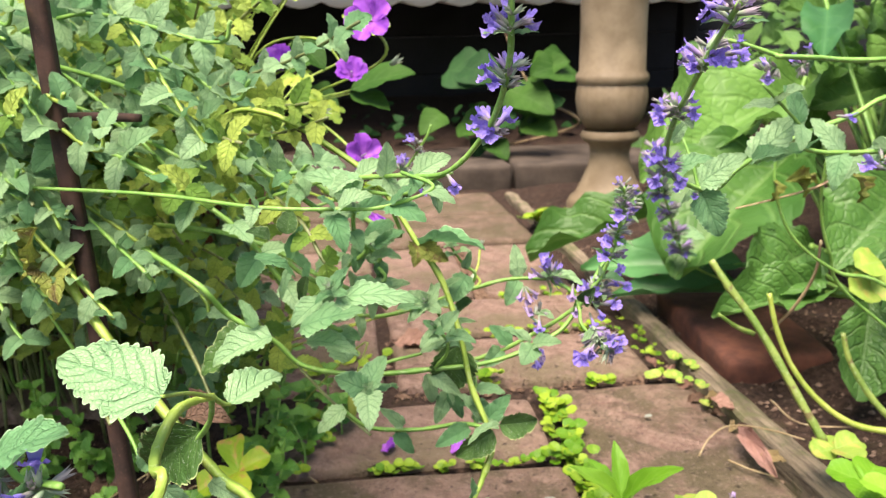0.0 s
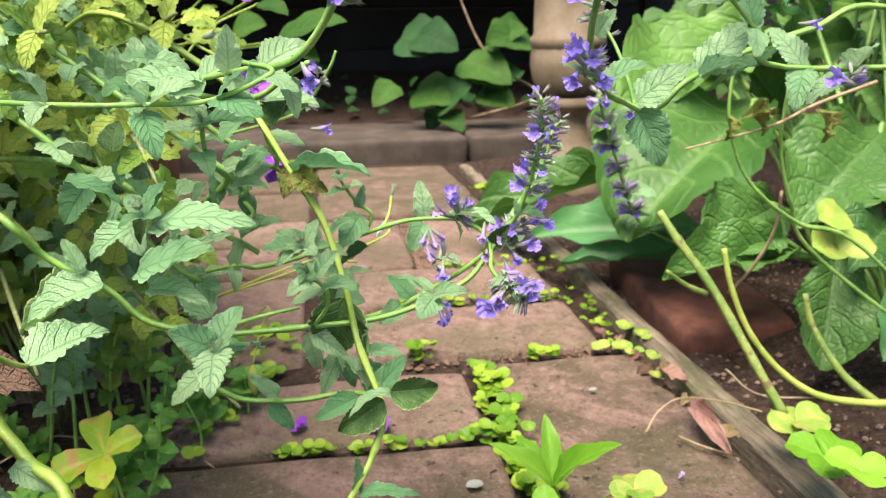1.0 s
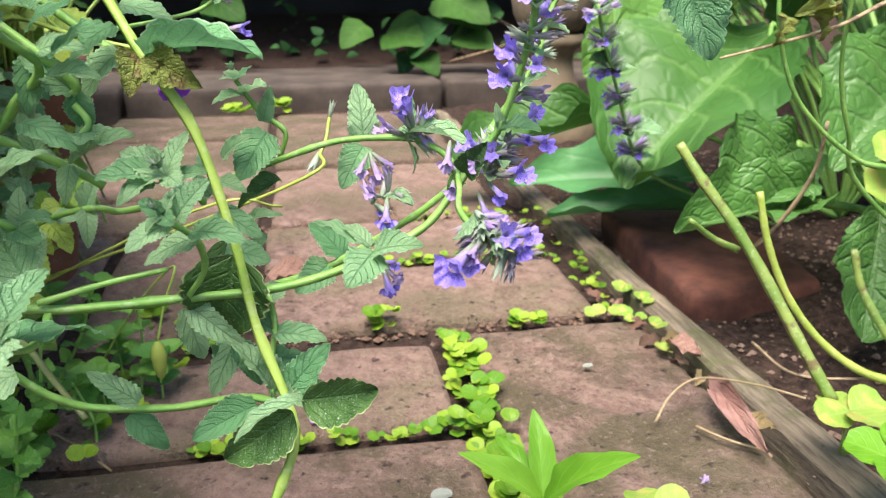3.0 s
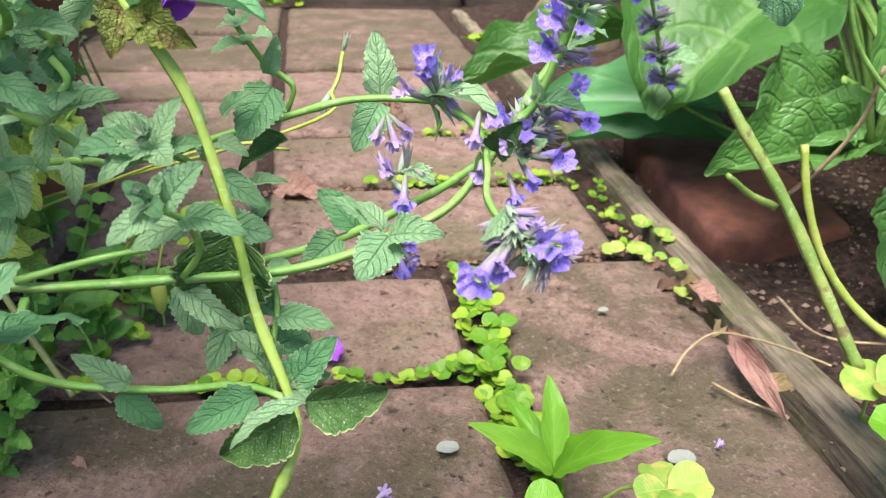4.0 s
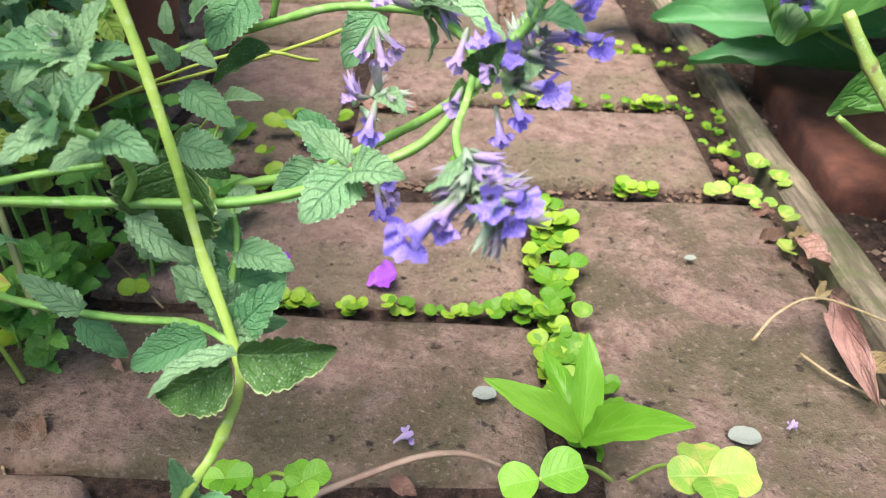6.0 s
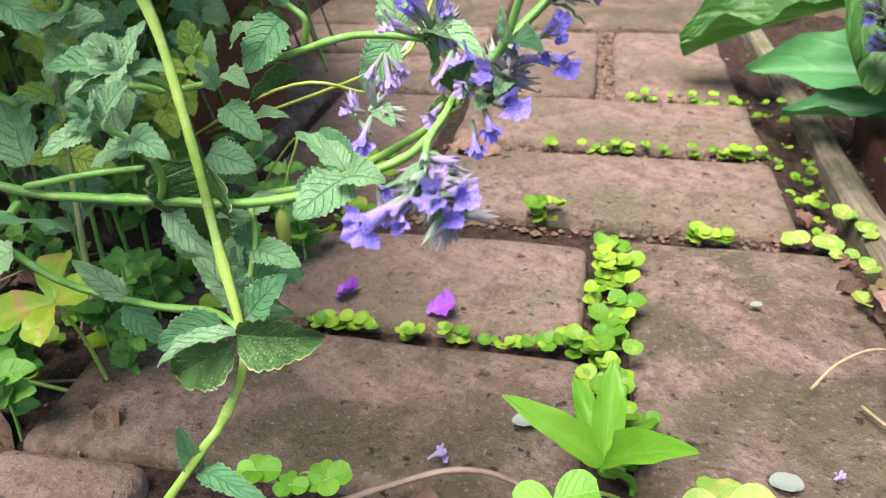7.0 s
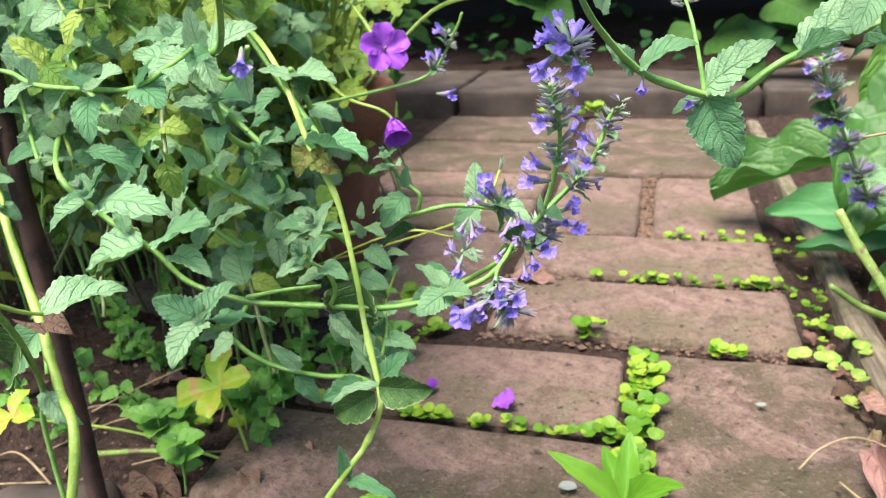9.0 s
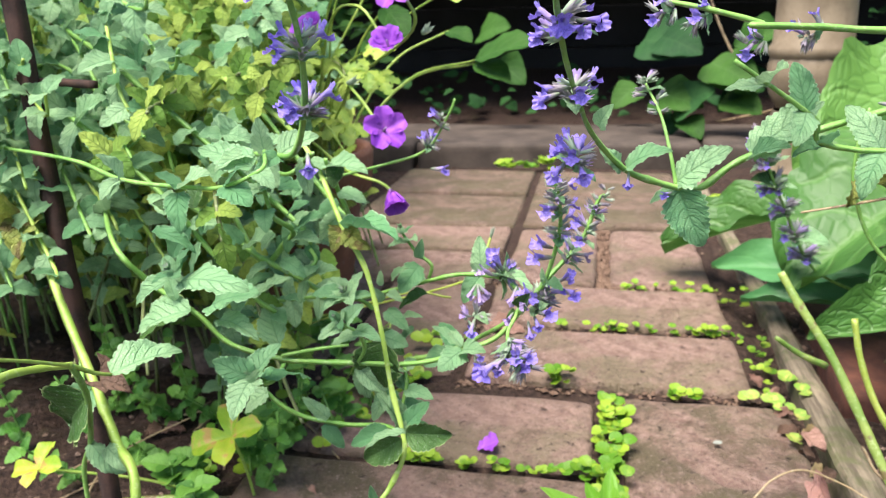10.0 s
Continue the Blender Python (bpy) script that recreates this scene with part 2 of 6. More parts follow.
def brick_material(name, moss_or_shade):
    s = Shade(name)
    big, mid, fine = s.noise(13.0, 5.0, 0.65), s.noise(55.0, 6.0, 0.72), s.noise(330.0, 5.0, 0.75)
    pits, soot_or_shade = s.noise(120.0, 5.0, 0.65), s.noise(24.0, 6.0, 0.7)
    c = s.mix(s.ramp(mid, 0.36, 0.64), (0.139, 0.082, 0.063), (0.316, 0.217, 0.175))
    c = s.mix(s.ramp(big, 0.42, 0.58, 0.0, 0.6), c, (0.197, 0.140, 0.101))
    c = s.mix(s.ramp(s.noise(5.527, 4.738, 0.569), 0.5, 0.66, 0.0, 0.6), c, (0.090, 0.061, 0.045))
    c = s.mix(s.math("MULTIPLY", s.node("ShaderNodeObjectInfo").outputs["Random"], 0.4), c, (0.245, 0.162, 0.127))
    # dark stain on all bricks; the highest setting also stands for shadow
    c = s.mix(s.ramp(soot_or_shade, 0.55 - moss_or_shade * 0.14, 0.68 - moss_or_shade * 0.06, 0.0, 0.7), c, (0.085, 0.063, 0.038))
    c = s.mix(s.ramp(s.noise(9.0, 6.0, 0.75), 0.47, 0.60, 0.0, 0.55), c, (0.135, 0.122, 0.066))
    c = s.mix(s.ramp(s.noise(85.0, 4.0, 0.7), 0.50, 0.66, 0.0, 0.45), c, (0.082, 0.056, 0.043))
    if moss_or_shade:
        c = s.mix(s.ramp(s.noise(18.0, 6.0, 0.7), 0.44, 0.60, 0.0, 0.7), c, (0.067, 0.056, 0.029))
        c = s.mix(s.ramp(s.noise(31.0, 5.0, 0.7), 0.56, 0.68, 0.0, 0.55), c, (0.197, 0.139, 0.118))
    c = s.mix(s.ramp(fine, 0.55, 0.70, 0.0, 0.6), c, (0.348, 0.260, 0.219))
    c = s.mix(s.ramp(fine, 0.44, 0.32, 0.0, 0.85), c, (0.043, 0.026, 0.021))
    c = s.mix(s.ramp(pits, 0.61, 0.70, 0.0, 0.8), c, (0.040, 0.026, 0.023))
    h = s.math("ADD", s.math("MULTIPLY", mid, 1.3), s.math("ADD", s.math("MULTIPLY", fine, 0.6), s.ramp(pits, 0.60, 0.72, 0.0, -0.8)))
    s.bump(h, 1.0, 0.0045)
    return s.done(c, s.ramp(big, 0.3, 0.7, 0.75, 0.95), 0.0, 0.3)


def soil_material():
    s = Shade("soil")
    a, b, f = s.noise(30.0, 5.0, 0.65), s.noise(160.0, 5.0, 0.7), s.noise(600.0, 3.0)
    c = s.mix(s.ramp(b, 0.35, 0.68), (0.015, 0.009, 0.007), (0.064, 0.040, 0.029))
    c = s.mix(s.ramp(f, 0.62, 0.72, 0.0, 0.6), c, (0.170, 0.111, 0.085))
    c = s.mix(s.ramp(a, 0.55, 0.7, 0.0, 0.5), c, (0.051, 0.043, 0.021))
    s.bump(s.math("ADD", b, s.math("MULTIPLY", f, 0.5)), 1.0, 0.004)
    return s.done(c, 0.95, 0.0, 0.2)


def timber_material(name, a, b, green):
    s = Shade(name)
    g = s.noise(46.0, 6.0, 0.68, stretch=(6.0, 0.5, 6.0))
    c = s.mix(s.ramp(g, 0.3, 0.7), a, b)
    c = s.mix(s.ramp(s.noise(26.0, 6.0, 0.7), 0.46, 0.62, 0.0, 0.75), c, green)
    c = s.mix(s.ramp(s.noise(220.0, 3.0), 0.64, 0.72, 0.0, 0.6), c, (0.05, 0.04, 0.03))
    s.bump(s.math("ADD", g, s.math("MULTIPLY", s.noise(300.0), 0.3)), 0.8, 0.0018)
    return s.done(c, 0.85, 0.0, 0.3)


def mottled(name, a, b, scale, rough, relief, spots=None):
    s = Shade(name)
    n, f = s.noise(scale, 5.0, 0.6), s.noise(scale * 9, 4.0, 0.6)
    c = s.mix(s.ramp(n, 0.3, 0.7), a, b)
    if spots:
        c = s.mix(s.ramp(f, 0.58, 0.7, 0.0, 0.6), c, spots)
    s.bump(s.math("ADD", n, s.math("MULTIPLY", f, 0.4)), 0.7, relief)
    return s.done(c, rough, 0.0, 0.35)


# the third brick has the shadow on the far rows mixed into its colour
BRICK, MOSSY_BRICK, SHADED_BRICK, SOIL = brick_material("weathered_brick", 0.0), brick_material("mossy_brick", 1.0), brick_material("shaded_brick", 1.9), soil_material()
BOARD = timber_material("grey_timber", (0.077, 0.061, 0.044), (0.234, 0.194, 0.135), (0.077, 0.091, 0.033))
STONE = mottled("worn_stone", (0.029, 0.022, 0.017), (0.072, 0.056, 0.044), 14.0, 0.85, 0.002, (0.040, 0.035, 0.027))
RED_BRICK = mottled("red_brick", (0.061, 0.024, 0.017), (0.136, 0.051, 0.032), 40.0, 0.9, 0.002, (0.082, 0.041, 0.031))
TERRACOTTA = mottled("terracotta", (0.10, 0.04, 0.022), (0.18, 0.08, 0.048), 16.0, 0.8, 0.001, (0.17, 0.11, 0.08))
CREAM = mottled("cream_glaze", (0.125, 0.094, 0.056), (0.212, 0.168, 0.109), 18.0, 0.6, 0.001, (0.137, 0.106, 0.069))
RUST = mottled("rusted_iron", (0.018, 0.011, 0.009), (0.055, 0.028, 0.02), 70.0, 0.85, 0.001, (0.09, 0.045, 0.028))
# deep shade put into the colour, darker than black paint
SHADE_BLACK = mottled("shade_black", (0.004, 0.005, 0.007), (0.012, 0.014, 0.018), 6.0, 0.75, 0.0005)
WHITE_PAINT = mottled("white_paint", (0.684, 0.684, 0.665), (0.779, 0.779, 0.760), 8.0, 0.5, 0.0004)
GRIT = mottled("grit", (0.08, 0.055, 0.04), (0.22, 0.15, 0.11), 90.0, 0.9, 0.001)
GREY_FLAKE = mottled("grey_flake", (0.176, 0.200, 0.168), (0.256, 0.280, 0.240), 60.0, 0.7, 0.0005)


# ---- makers of meshes and parts ----
rng = random.Random(11)
UP = Vector((0, 0, 1))
PLACED = {}


def mesh_from(name, verts, faces, mat, uvs=None, smooth=True):
    me = bpy.data.meshes.new(name)
    me.from_pydata(verts, [], faces)
    if uvs is not None:
        lay = me.uv_layers.new(name="UVMap")
        idx = np.empty(len(me.loops), dtype=np.int32)
        me.loops.foreach_get("vertex_index", idx)
        lay.data.foreach_set("uv", np.asarray(uvs, dtype=np.float32)[idx].ravel())
    me.materials.append(mat)
    if smooth:
        me.polygons.foreach_set("use_smooth", [True] * len(me.polygons))
    me.update()
    return me


def mesh_of(name, bm, mat, smooth=False):
    me = bpy.data.meshes.new(name)
    bm.to_mesh(me)
    bm.free()
    me.materials.append(mat)
    if smooth:
        me.polygons.foreach_set("use_smooth", [True] * len(me.polygons))
    return me


def place(ob, m, parent=None):
    """Puts ob at the world pose m, under parent if given."""
    PLACED[ob.name] = m
    if parent:
        ob.parent = parent
        ob.matrix_basis = PLACED[parent.name].inverted() @ m
    else:
        ob.matrix_basis = m
    return ob


def part(name, me, parent, m=None, label=""):
    ob = new(name, me)
    place(ob, m if m is not None else Matrix(), parent)
    return tagged(ob, label) if label else ob


def thing(name, base, label, category, group="", kind="", me=None):
    ob = new(name, me)
    if me is None:
        ob.empty_display_size = 0.02
    place(ob, Matrix.Translation(base))
    return tagged(ob, label, category, group, kind)


def aim(base, tip, facing, width=1.0, thick=1.0):
    """The pose that takes a unit leaf (along +y, face +z) from base to tip, its face turned towards facing."""
    b, d = Vector(base), Vector(tip) - Vector(base)
    n = d.length
    y = d.normalized()
    x = y.cross(Vector(facing))
    if x.length < 1e-4:
        x = y.cross(Vector((0.3, 0.8, 0.5)))
    x.normalize()
    z = x.cross(y)
    return Matrix(((x.x * n * width, y.x * n, z.x * n * thick, b.x), (x.y * n * width, y.y * n, z.y * n * thick, b.y), (x.z * n * width, y.z * n, z.z * n * thick, b.z), (0, 0, 0, 1)))


def leaf_shape(rows, cols, outline, teeth=0, bite=0.1, fold=0.1, droop=0.15, ripple=0.02, seed=1):
    """A unit leaf: verts, faces, uvs. outline(s) is its half width at s from base to tip."""
    r = random.Random(seed)
    ph = r.uniform(0, 6)
    verts, uvs, faces = [], [], []
    for i in range(rows + 1):
        s = i / rows
        half = outline(s)
        nick = abs(math.sin(s * teeth * math.pi)) ** 0.7 if teeth else 1.0
        for j in range(-cols, cols + 1):
            a = j / cols
            w = half * a
            if abs(j) == cols and teeth:
                w *= 1 - bite * (1 - nick)
            z = fold * abs(a) * half * 2 + droop * 1.5 * (s - s * s) + ripple * math.sin(s * 9 + a * 3 + ph) * abs(a) + ripple * 0.7 * math.sin(s * 23 + ph) * a * a
            verts.append((w, s, z))
            uvs.append((0.5 + 0.5 * a, s))
    n = 2 * cols + 1
    for i in range(rows):
        for j in range(n - 1):
            k = i * n + j
            faces.append((k, k + 1, k + n + 1, k + n))
    return verts, faces, uvs


def ovate(s, wide=0.36, back=0.55):
    return wide * max(0.0, math.sin(math.pi * min(1, s ** back + 0.0))) ** 0.66 if s > 0.001 else 0.06


def catmint_outline(s, wide=0.36):
    return wide * max(0.0, 1 - s ** 2.1) ** 0.66 * min(1.0, 0.30 + s * 3.6) ** 0.8 + (0.05 if s < 0.02 else 0.0)


def heart(s, wide=0.4):
    return wide * max(0.0, 1 - s ** 1.55) ** 0.72 * min(1.0, 0.40 + s * 3.0)


def lance(s, wide=0.17):
    return wide * math.sin(math.pi * s ** 0.85) ** 0.8 + 0.008


def round_leaf(s, wide=0.5):
    return wide * math.sqrt(max(0.0, 1 - (2 * s - 1) ** 2)) + 0.01


def notched(s, wide=0.52):
    return wide * math.sin(math.pi * min(1, s * 0.86)) ** 0.7 * (1 if s < 0.93 else 0.86) + 0.01


def leaf_mesh(name, shape, mat):
    return mesh_from(name, shape[0], shape[1], mat, shape[2])


def joined(name, shape, poses, mat):
    """One mesh of many leaves of one shape."""
    v = np.array(shape[0])
    v1 = np.hstack([v, np.ones((len(v), 1))])
    f = np.array(shape[1])
    allv = np.vstack([(v1 @ np.array(m).T)[:, :3] for m in poses])
    allf = np.vstack([f + k * len(v) for k in range(len(poses))])
    return mesh_from(name, allv.tolist(), allf.tolist(), mat, np.tile(np.array(shape[2]), (len(poses), 1)))


def spline(pts, steps=7):
    """A smooth line through the points."""
    p = [Vector(q) for q in pts]
    p = [p[0] * 2 - p[1]] + p + [p[-1] * 2 - p[-2]]
    out = []
    for i in range(1, len(p) - 2):
        for k in range(steps):
            t = k / steps
            out.append(0.5 * (2 * p[i] + (p[i + 1] - p[i - 1]) * t + (2 * p[i - 1] - 5 * p[i] + 4 * p[i + 1] - p[i + 2]) * t * t + (3 * p[i] - p[i - 1] - 3 * p[i + 1] + p[i + 2]) * t ** 3))
    out.append(p[-2])
    return out


def tube_mesh(name, pts, r0, r1, mat, sides=8, knots=(), steps=7):
    """A tapered, slightly four-edged stem along a smooth line, thicker at its knots."""
    line = spline(pts, steps)
    n = len(line)
    verts, faces = [], []
    x = (line[1] - line[0]).orthogonal().normalized()
    for i, c in enumerate(line):
        d = (line[min(i + 1, n - 1)] - line[max(i - 1, 0)]).normalized()
        x = (x - d * x.dot(d)).normalized()
        y = d.cross(x)
        f = i / (n - 1)
        r = r0 + (r1 - r0) * f
        r *= 1 + 0.06 * math.sin(i * 1.7) + sum(0.3 * math.exp(-((f - k) / 0.012) ** 2) for k in knots)
        for k in range(sides):
            a = 2 * math.pi * k / sides
            q = r * (1 + 0.16 * math.cos(4 * a))
            verts.append(c + (x * math.cos(a) + y * math.sin(a)) * q)
    for i in range(n - 1):
        for k in range(sides):
            a, b = i * sides + k, i * sides + (k + 1) % sides
            faces.append((a, b, b + sides, a + sides))
    faces.append(tuple(range(sides - 1, -1, -1)))
    faces.append(tuple(range((n - 1) * sides, n * sides)))
    return mesh_from(name, [tuple(v) for v in verts], faces, mat)


def lathe(name, profile, mat, sides=40, flutes=0, depth=0.0):
    verts, faces = [], []
    for r, z in profile:
        for k in range(sides):
            a = 2 * math.pi * k / sides
            q = r * (1 - depth * (0.5 + 0.5 * math.cos(flutes * a)) if flutes else 1)
            verts.append((q * math.cos(a), q * math.sin(a), z))
    for i in range(len(profile) - 1):
        for k in range(sides):
            a, b = i * sides + k, i * sides + (k + 1) % sides
            faces.append((a, b, b + sides, a + sides))
    return mesh_from(name, verts, faces, mat)


def slab_mesh(name, w, l, h, mat, seed, bevel=0.006, rough=0.0022, cut=5):
    """A worn block, w by l by h, its top at z = 0, with rounded and uneven edges."""
    bm = bmesh.new()
    bmesh.ops.create_cube(bm, size=1)
    bm.transform(Matrix.Diagonal((w, l, h, 1)))
    bmesh.ops.translate(bm, vec=(0, 0, -h / 2), verts=bm.verts)
    bmesh.ops.bevel(bm, geom=list(bm.edges), offset=bevel, segments=2, profile=0.55, affect="EDGES")
    top = [e for e in bm.edges if e.calc_length() > min(w, l, h) * 0.4]
    bmesh.ops.subdivide_edges(bm, edges=top, cuts=cut, use_grid_fill=True)
    off = Vector((seed * 3.1, seed * 1.7, 0))
    for v in bm.verts:
        p = v.co * 22 + off
        v.co += Vector((noise.noise(p), noise.noise(p + Vector((9, 0, 0))), noise.noise(p + Vector((0, 9, 0))) * 0.8)) * rough
        v.co += Vector((noise.noise(v.co * 90 + off), noise.noise(v.co * 90 - off), 0)) * rough * 0.35
    return mesh_of(name, bm, mat, True)


# leaves of each kind, shared by all that look alike
NEP = [leaf_shape(54, 4, lambda s: catmint_outline(s, w), 11, 0.2, f, d, 0.03, k) for k, (w, f, d) in enumerate(((0.31, 0.10, 0.10), (0.33, 0.28, 0.18), (0.295, 0.18, 0.30), (0.32, 0.02, 0.24)))]
NEP_MESH = [leaf_mesh("catmint_leaf", s, CATMINT_LEAF) for s in NEP]
NEP_UNDER = leaf_mesh("catmint_leaf_under", leaf_shape(48, 4, lambda s: ovate(s, 0.36, 0.6), 9, 0.14, 0.3, 0.16, 0.03, 9), SHADE_SIDE_LEAF)
NEP_WORN = leaf_mesh("catmint_leaf_worn", leaf_shape(40, 3, lambda s: heart(s, 0.40), 8, 0.2, 0.35, 0.35, 0.06, 5), WORN_LEAF)
NEP_SMALL = [leaf_shape(24, 2, lambda s: catmint_outline(s, 0.36), 7, 0.22, 0.14, 0.2, 0.04, k + 20) for k in range(3)]


def corolla_mesh(mat):
    """A two-lipped flower along +y: a curved tube, a broad scalloped lower lip and a notched hood."""
    verts, faces, uvs = [], [], []
    ring, rows = 8, 5
    for i in range(rows + 1):
        s = i / rows
        r = 0.042 + 0.095 * s ** 2.2
        for k in range(ring):
            a = 2 * math.pi * k / ring
            verts.append((r * math.cos(a), 0.42 * s, r * math.sin(a) + 0.10 * math.sin(s * 2.4) - 0.02))
            uvs.append((k / ring, 0.5 * s))
    for i in range(rows):
        for k in range(ring):
            a, b = i * ring + k, i * ring + (k + 1) % ring
            faces.append((a, b, b + ring, a + ring))
    z0 = 0.10 * math.sin(2.4) - 0.02

    def lip(n, m, spot):
        base = len(verts)
        for i in range(m + 1):
            for j in range(n + 1):
                p, v = spot(2 * j / n - 1, i / m)
                verts.append(p)
                uvs.append((j / n, v))
        for i in range(m):
            for j in range(n):
                k = base + i * (n + 1) + j
                faces.append((k, k + 1, k + n + 2, k + n + 1))

    def lower(a, r):
        lobe = 1 + 0.15 * math.cos(a * 5.2) + 0.05 * math.cos(a * 19)
        turn, ruffle = a * 1.3, 0.03 * r * r * math.sin(a * 14)
        out = 0.11 + 0.26 * r * lobe
        d = out * math.cos(turn)
        dish = 0.07 * math.sin(math.pi * r)
        return (out * math.sin(turn), 0.42 + d * 0.5 - dish + ruffle, z0 - d * 0.8 - dish * 0.6 + ruffle), 0.5 + 0.5 * r

    def upper(a, r):
        notch = 1 - 0.5 * r * math.exp(-(a / 0.22) ** 2) - 0.25 * r * max(0.0, abs(a) - 0.6)
        return ((0.13 + 0.06 * r) * a, 0.40 + 0.20 * r * notch, z0 + 0.10 * (1 - 0.6 * a * a) + 0.16 * r * notch), 0.5 + 0.3 * r

    lip(28, 5, lower)
    lip(12, 3, upper)
    return mesh_from("flower", verts, faces, mat, uvs)


def calyx_mesh(mat):
    """A ribbed cup along +y with five pointed teeth."""
    verts, faces, uvs = [], [], []
    for s, r in ((0.0, 0.05), (0.12, 0.11), (0.40, 0.15), (0.62, 0.165)):
        for k in range(10):
            a = 2 * math.pi * k / 10
            q = r * (1.08 if k % 2 else 0.94)
            verts.append((q * math.cos(a), s, q * math.sin(a)))
            uvs.append((k / 10, s))
    for k in range(10):
        a = 2 * math.pi * k / 10
        q, s = (0.24, 1.04) if k % 2 else (0.15, 0.66)
        verts.append((q * math.cos(a), s, q * math.sin(a)))
        uvs.append((k / 10, s))
    for i in range(4):
        for k in range(10):
            a, b = i * 10 + k, i * 10 + (k + 1) % 10
            faces.append((a, b, b + 10, a + 10))
    return mesh_from("calyx", verts, faces, mat, uvs)


FLOWER = [corolla_mesh(VIOLET), corolla_mesh(INDIGO), corolla_mesh(MAUVE)]
CUP = [calyx_mesh(CALYX), calyx_mesh(BUD), calyx_mesh(MAUVE)]


def whorl(stem, at, axis, count, blooms, reach=0.0062, seed=1, size=0.0125, side=None):
    """A ring of calyces round a stem, some of them with an open flower."""
    r = random.Random(seed)
    axis = Vector(axis).normalized()
    e = axis.orthogonal().normalized()
    f = axis.cross(e)
    at = Vector(at)
    if count >= 7:
        turn = r.uniform(0, 3.1)
        for k in range(2):
            out = e * math.cos(turn + math.pi * k) + f * math.sin(turn + math.pi * k)
            b = at - axis * 0.003
            part("bract", NEP_MESH[(seed + k) % 4], stem, aim(b, b + (out + axis * 0.25 - UP * 0.2).normalized() * reach * r.uniform(1.3, 1.9), axis - out * 0.2, 0.95))
    open_ones = set(r.sample(range(count), min(blooms, count)))
    count += 4
    for k in range(count):
        a = 2 * math.pi * (k + r.uniform(-0.3, 0.3)) / count
        out = e * math.cos(a) + f * math.sin(a)
        if side is not None:
            out = (out + Vector(side) * 0.8).normalized()
        d = (out * r.uniform(0.75, 1.0) + axis * r.uniform(0.05, 0.75)).normalized()
        b = at + out * 0.0007 + axis * r.uniform(-0.004, 0.004)
        n = reach * r.uniform(0.8, 1.25)
        part("calyx", CUP[r.choice((0, 0, 0, 1, 1, 2))], stem, aim(b, b + d * n, UP, 0.9, 0.9))
        if k in open_ones:
            d2 = (d + out * 0.25 - UP * 0.12).normalized()
            z = size * r.uniform(0.66, 0.95)
            part("flower", FLOWER[0 if r.random() < 0.8 else r.choice((1, 2))], stem, aim(b + d * n * 0.5, b + d * n * 0.5 + d2 * z, UP - d2 * 0.2))


def bloom(stem, base, tip, kind=0, face=(0, 0, 1)):
    """One flower with its calyx, from base to the end of its lip."""
    b, t = Vector(base), Vector(tip)
    part("calyx", CUP[0], stem, aim(b, b + (t - b) * 0.52, face, 0.75, 0.75))
    part("flower", FLOWER[kind], stem, aim(b + (t - b) * 0.15, t + (t - b) * 0.1, face, 0.68, 0.68))


def leaf(stem, base, tip, width=1.0, face=(0.1, -0.55, 0.8), kind=0):
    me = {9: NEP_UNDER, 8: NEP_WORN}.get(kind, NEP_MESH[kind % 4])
    return part("leaf", me, stem, aim(base, tip, face, width))


def shoot_tip(stem, at, axis, size=0.012, seed=1, facing=None):
    """The crowded young leaves and buds at a shoot's end."""
    r = random.Random(seed)
    axis = Vector(axis).normalized()
    e = axis.orthogonal().normalized()
    f = axis.cross(e)
    for k in range(8):
        a = k * math.pi / 2 + (math.pi / 4 if k >= 4 else 0) + r.uniform(-0.2, 0.2)
        out = e * math.cos(a) + f * math.sin(a)
        n = size * (1.0 if k < 4 else 0.5) * r.uniform(0.8, 1.1)
        b = Vector(at) + axis * (0.0 if k < 4 else 0.003)
        part("leaf", NEP_MESH[k % 4], stem, aim(b, b + (out * (1.0 if k < 4 else 0.6) + axis * (0.35 if k < 4 else 0.9)).normalized() * n, axis, 1.05))
    for k in range(4):
        b = Vector(at) + axis * 0.003
        part("calyx", CUP[1], stem, aim(b, b + (axis + e * r.uniform(-0.6, 0.6) + f * r.uniform(-0.6, 0.6)).normalized() * size * 0.35, UP))


# ---- ground, kerb, wall and other fixed forms ----
TURN = radians(9)
LAY = Matrix.Rotation(TURN, 4, "Z")


def laid(u, v, z=0.0):
    """A place in the path's own directions: u across, v along."""
    return LAY @ Vector((u, v, z))


def step_up(a, lo, hi):
    t = min(1.0, max(0.0, (a - lo) / (hi - lo)))
    return t * t * (3 - 2 * t)


def soil_height(x, y):
    q = LAY.inverted() @ Vector((x, y, 0))
    near = math.exp(-((x - 0.1) ** 2 + (y - 0.9) ** 2) / 2.5)
    on_path = step_up(q.x, -0.06, 0.0) * (1 - step_up(q.x, 0.38, 0.42))
    n = noise.fractal(Vector((x, y, 0)) * 16, 0.9, 2.1, 4)
    z = -0.010 + 0.003 * on_path + (0.0025 + 0.011 * (1 - on_path) * near) * n
    z += 0.010 * step_up(q.x, 0.43, 0.55) - 0.004 * (1 - step_up(q.x, -0.1, 0.0))
    z -= 0.03 * step_up(q.x, 0.374, 0.383) * (1 - step_up(q.x, 0.396, 0.404)) * (1 - 0.7 * step_up(q.y, 0.58, 0.70)) * near
    z += 0.035 * step_up(q.y, 1.72, 2.0) + 0.10 * step_up(q.y, 2.05, 2.55)
    return z


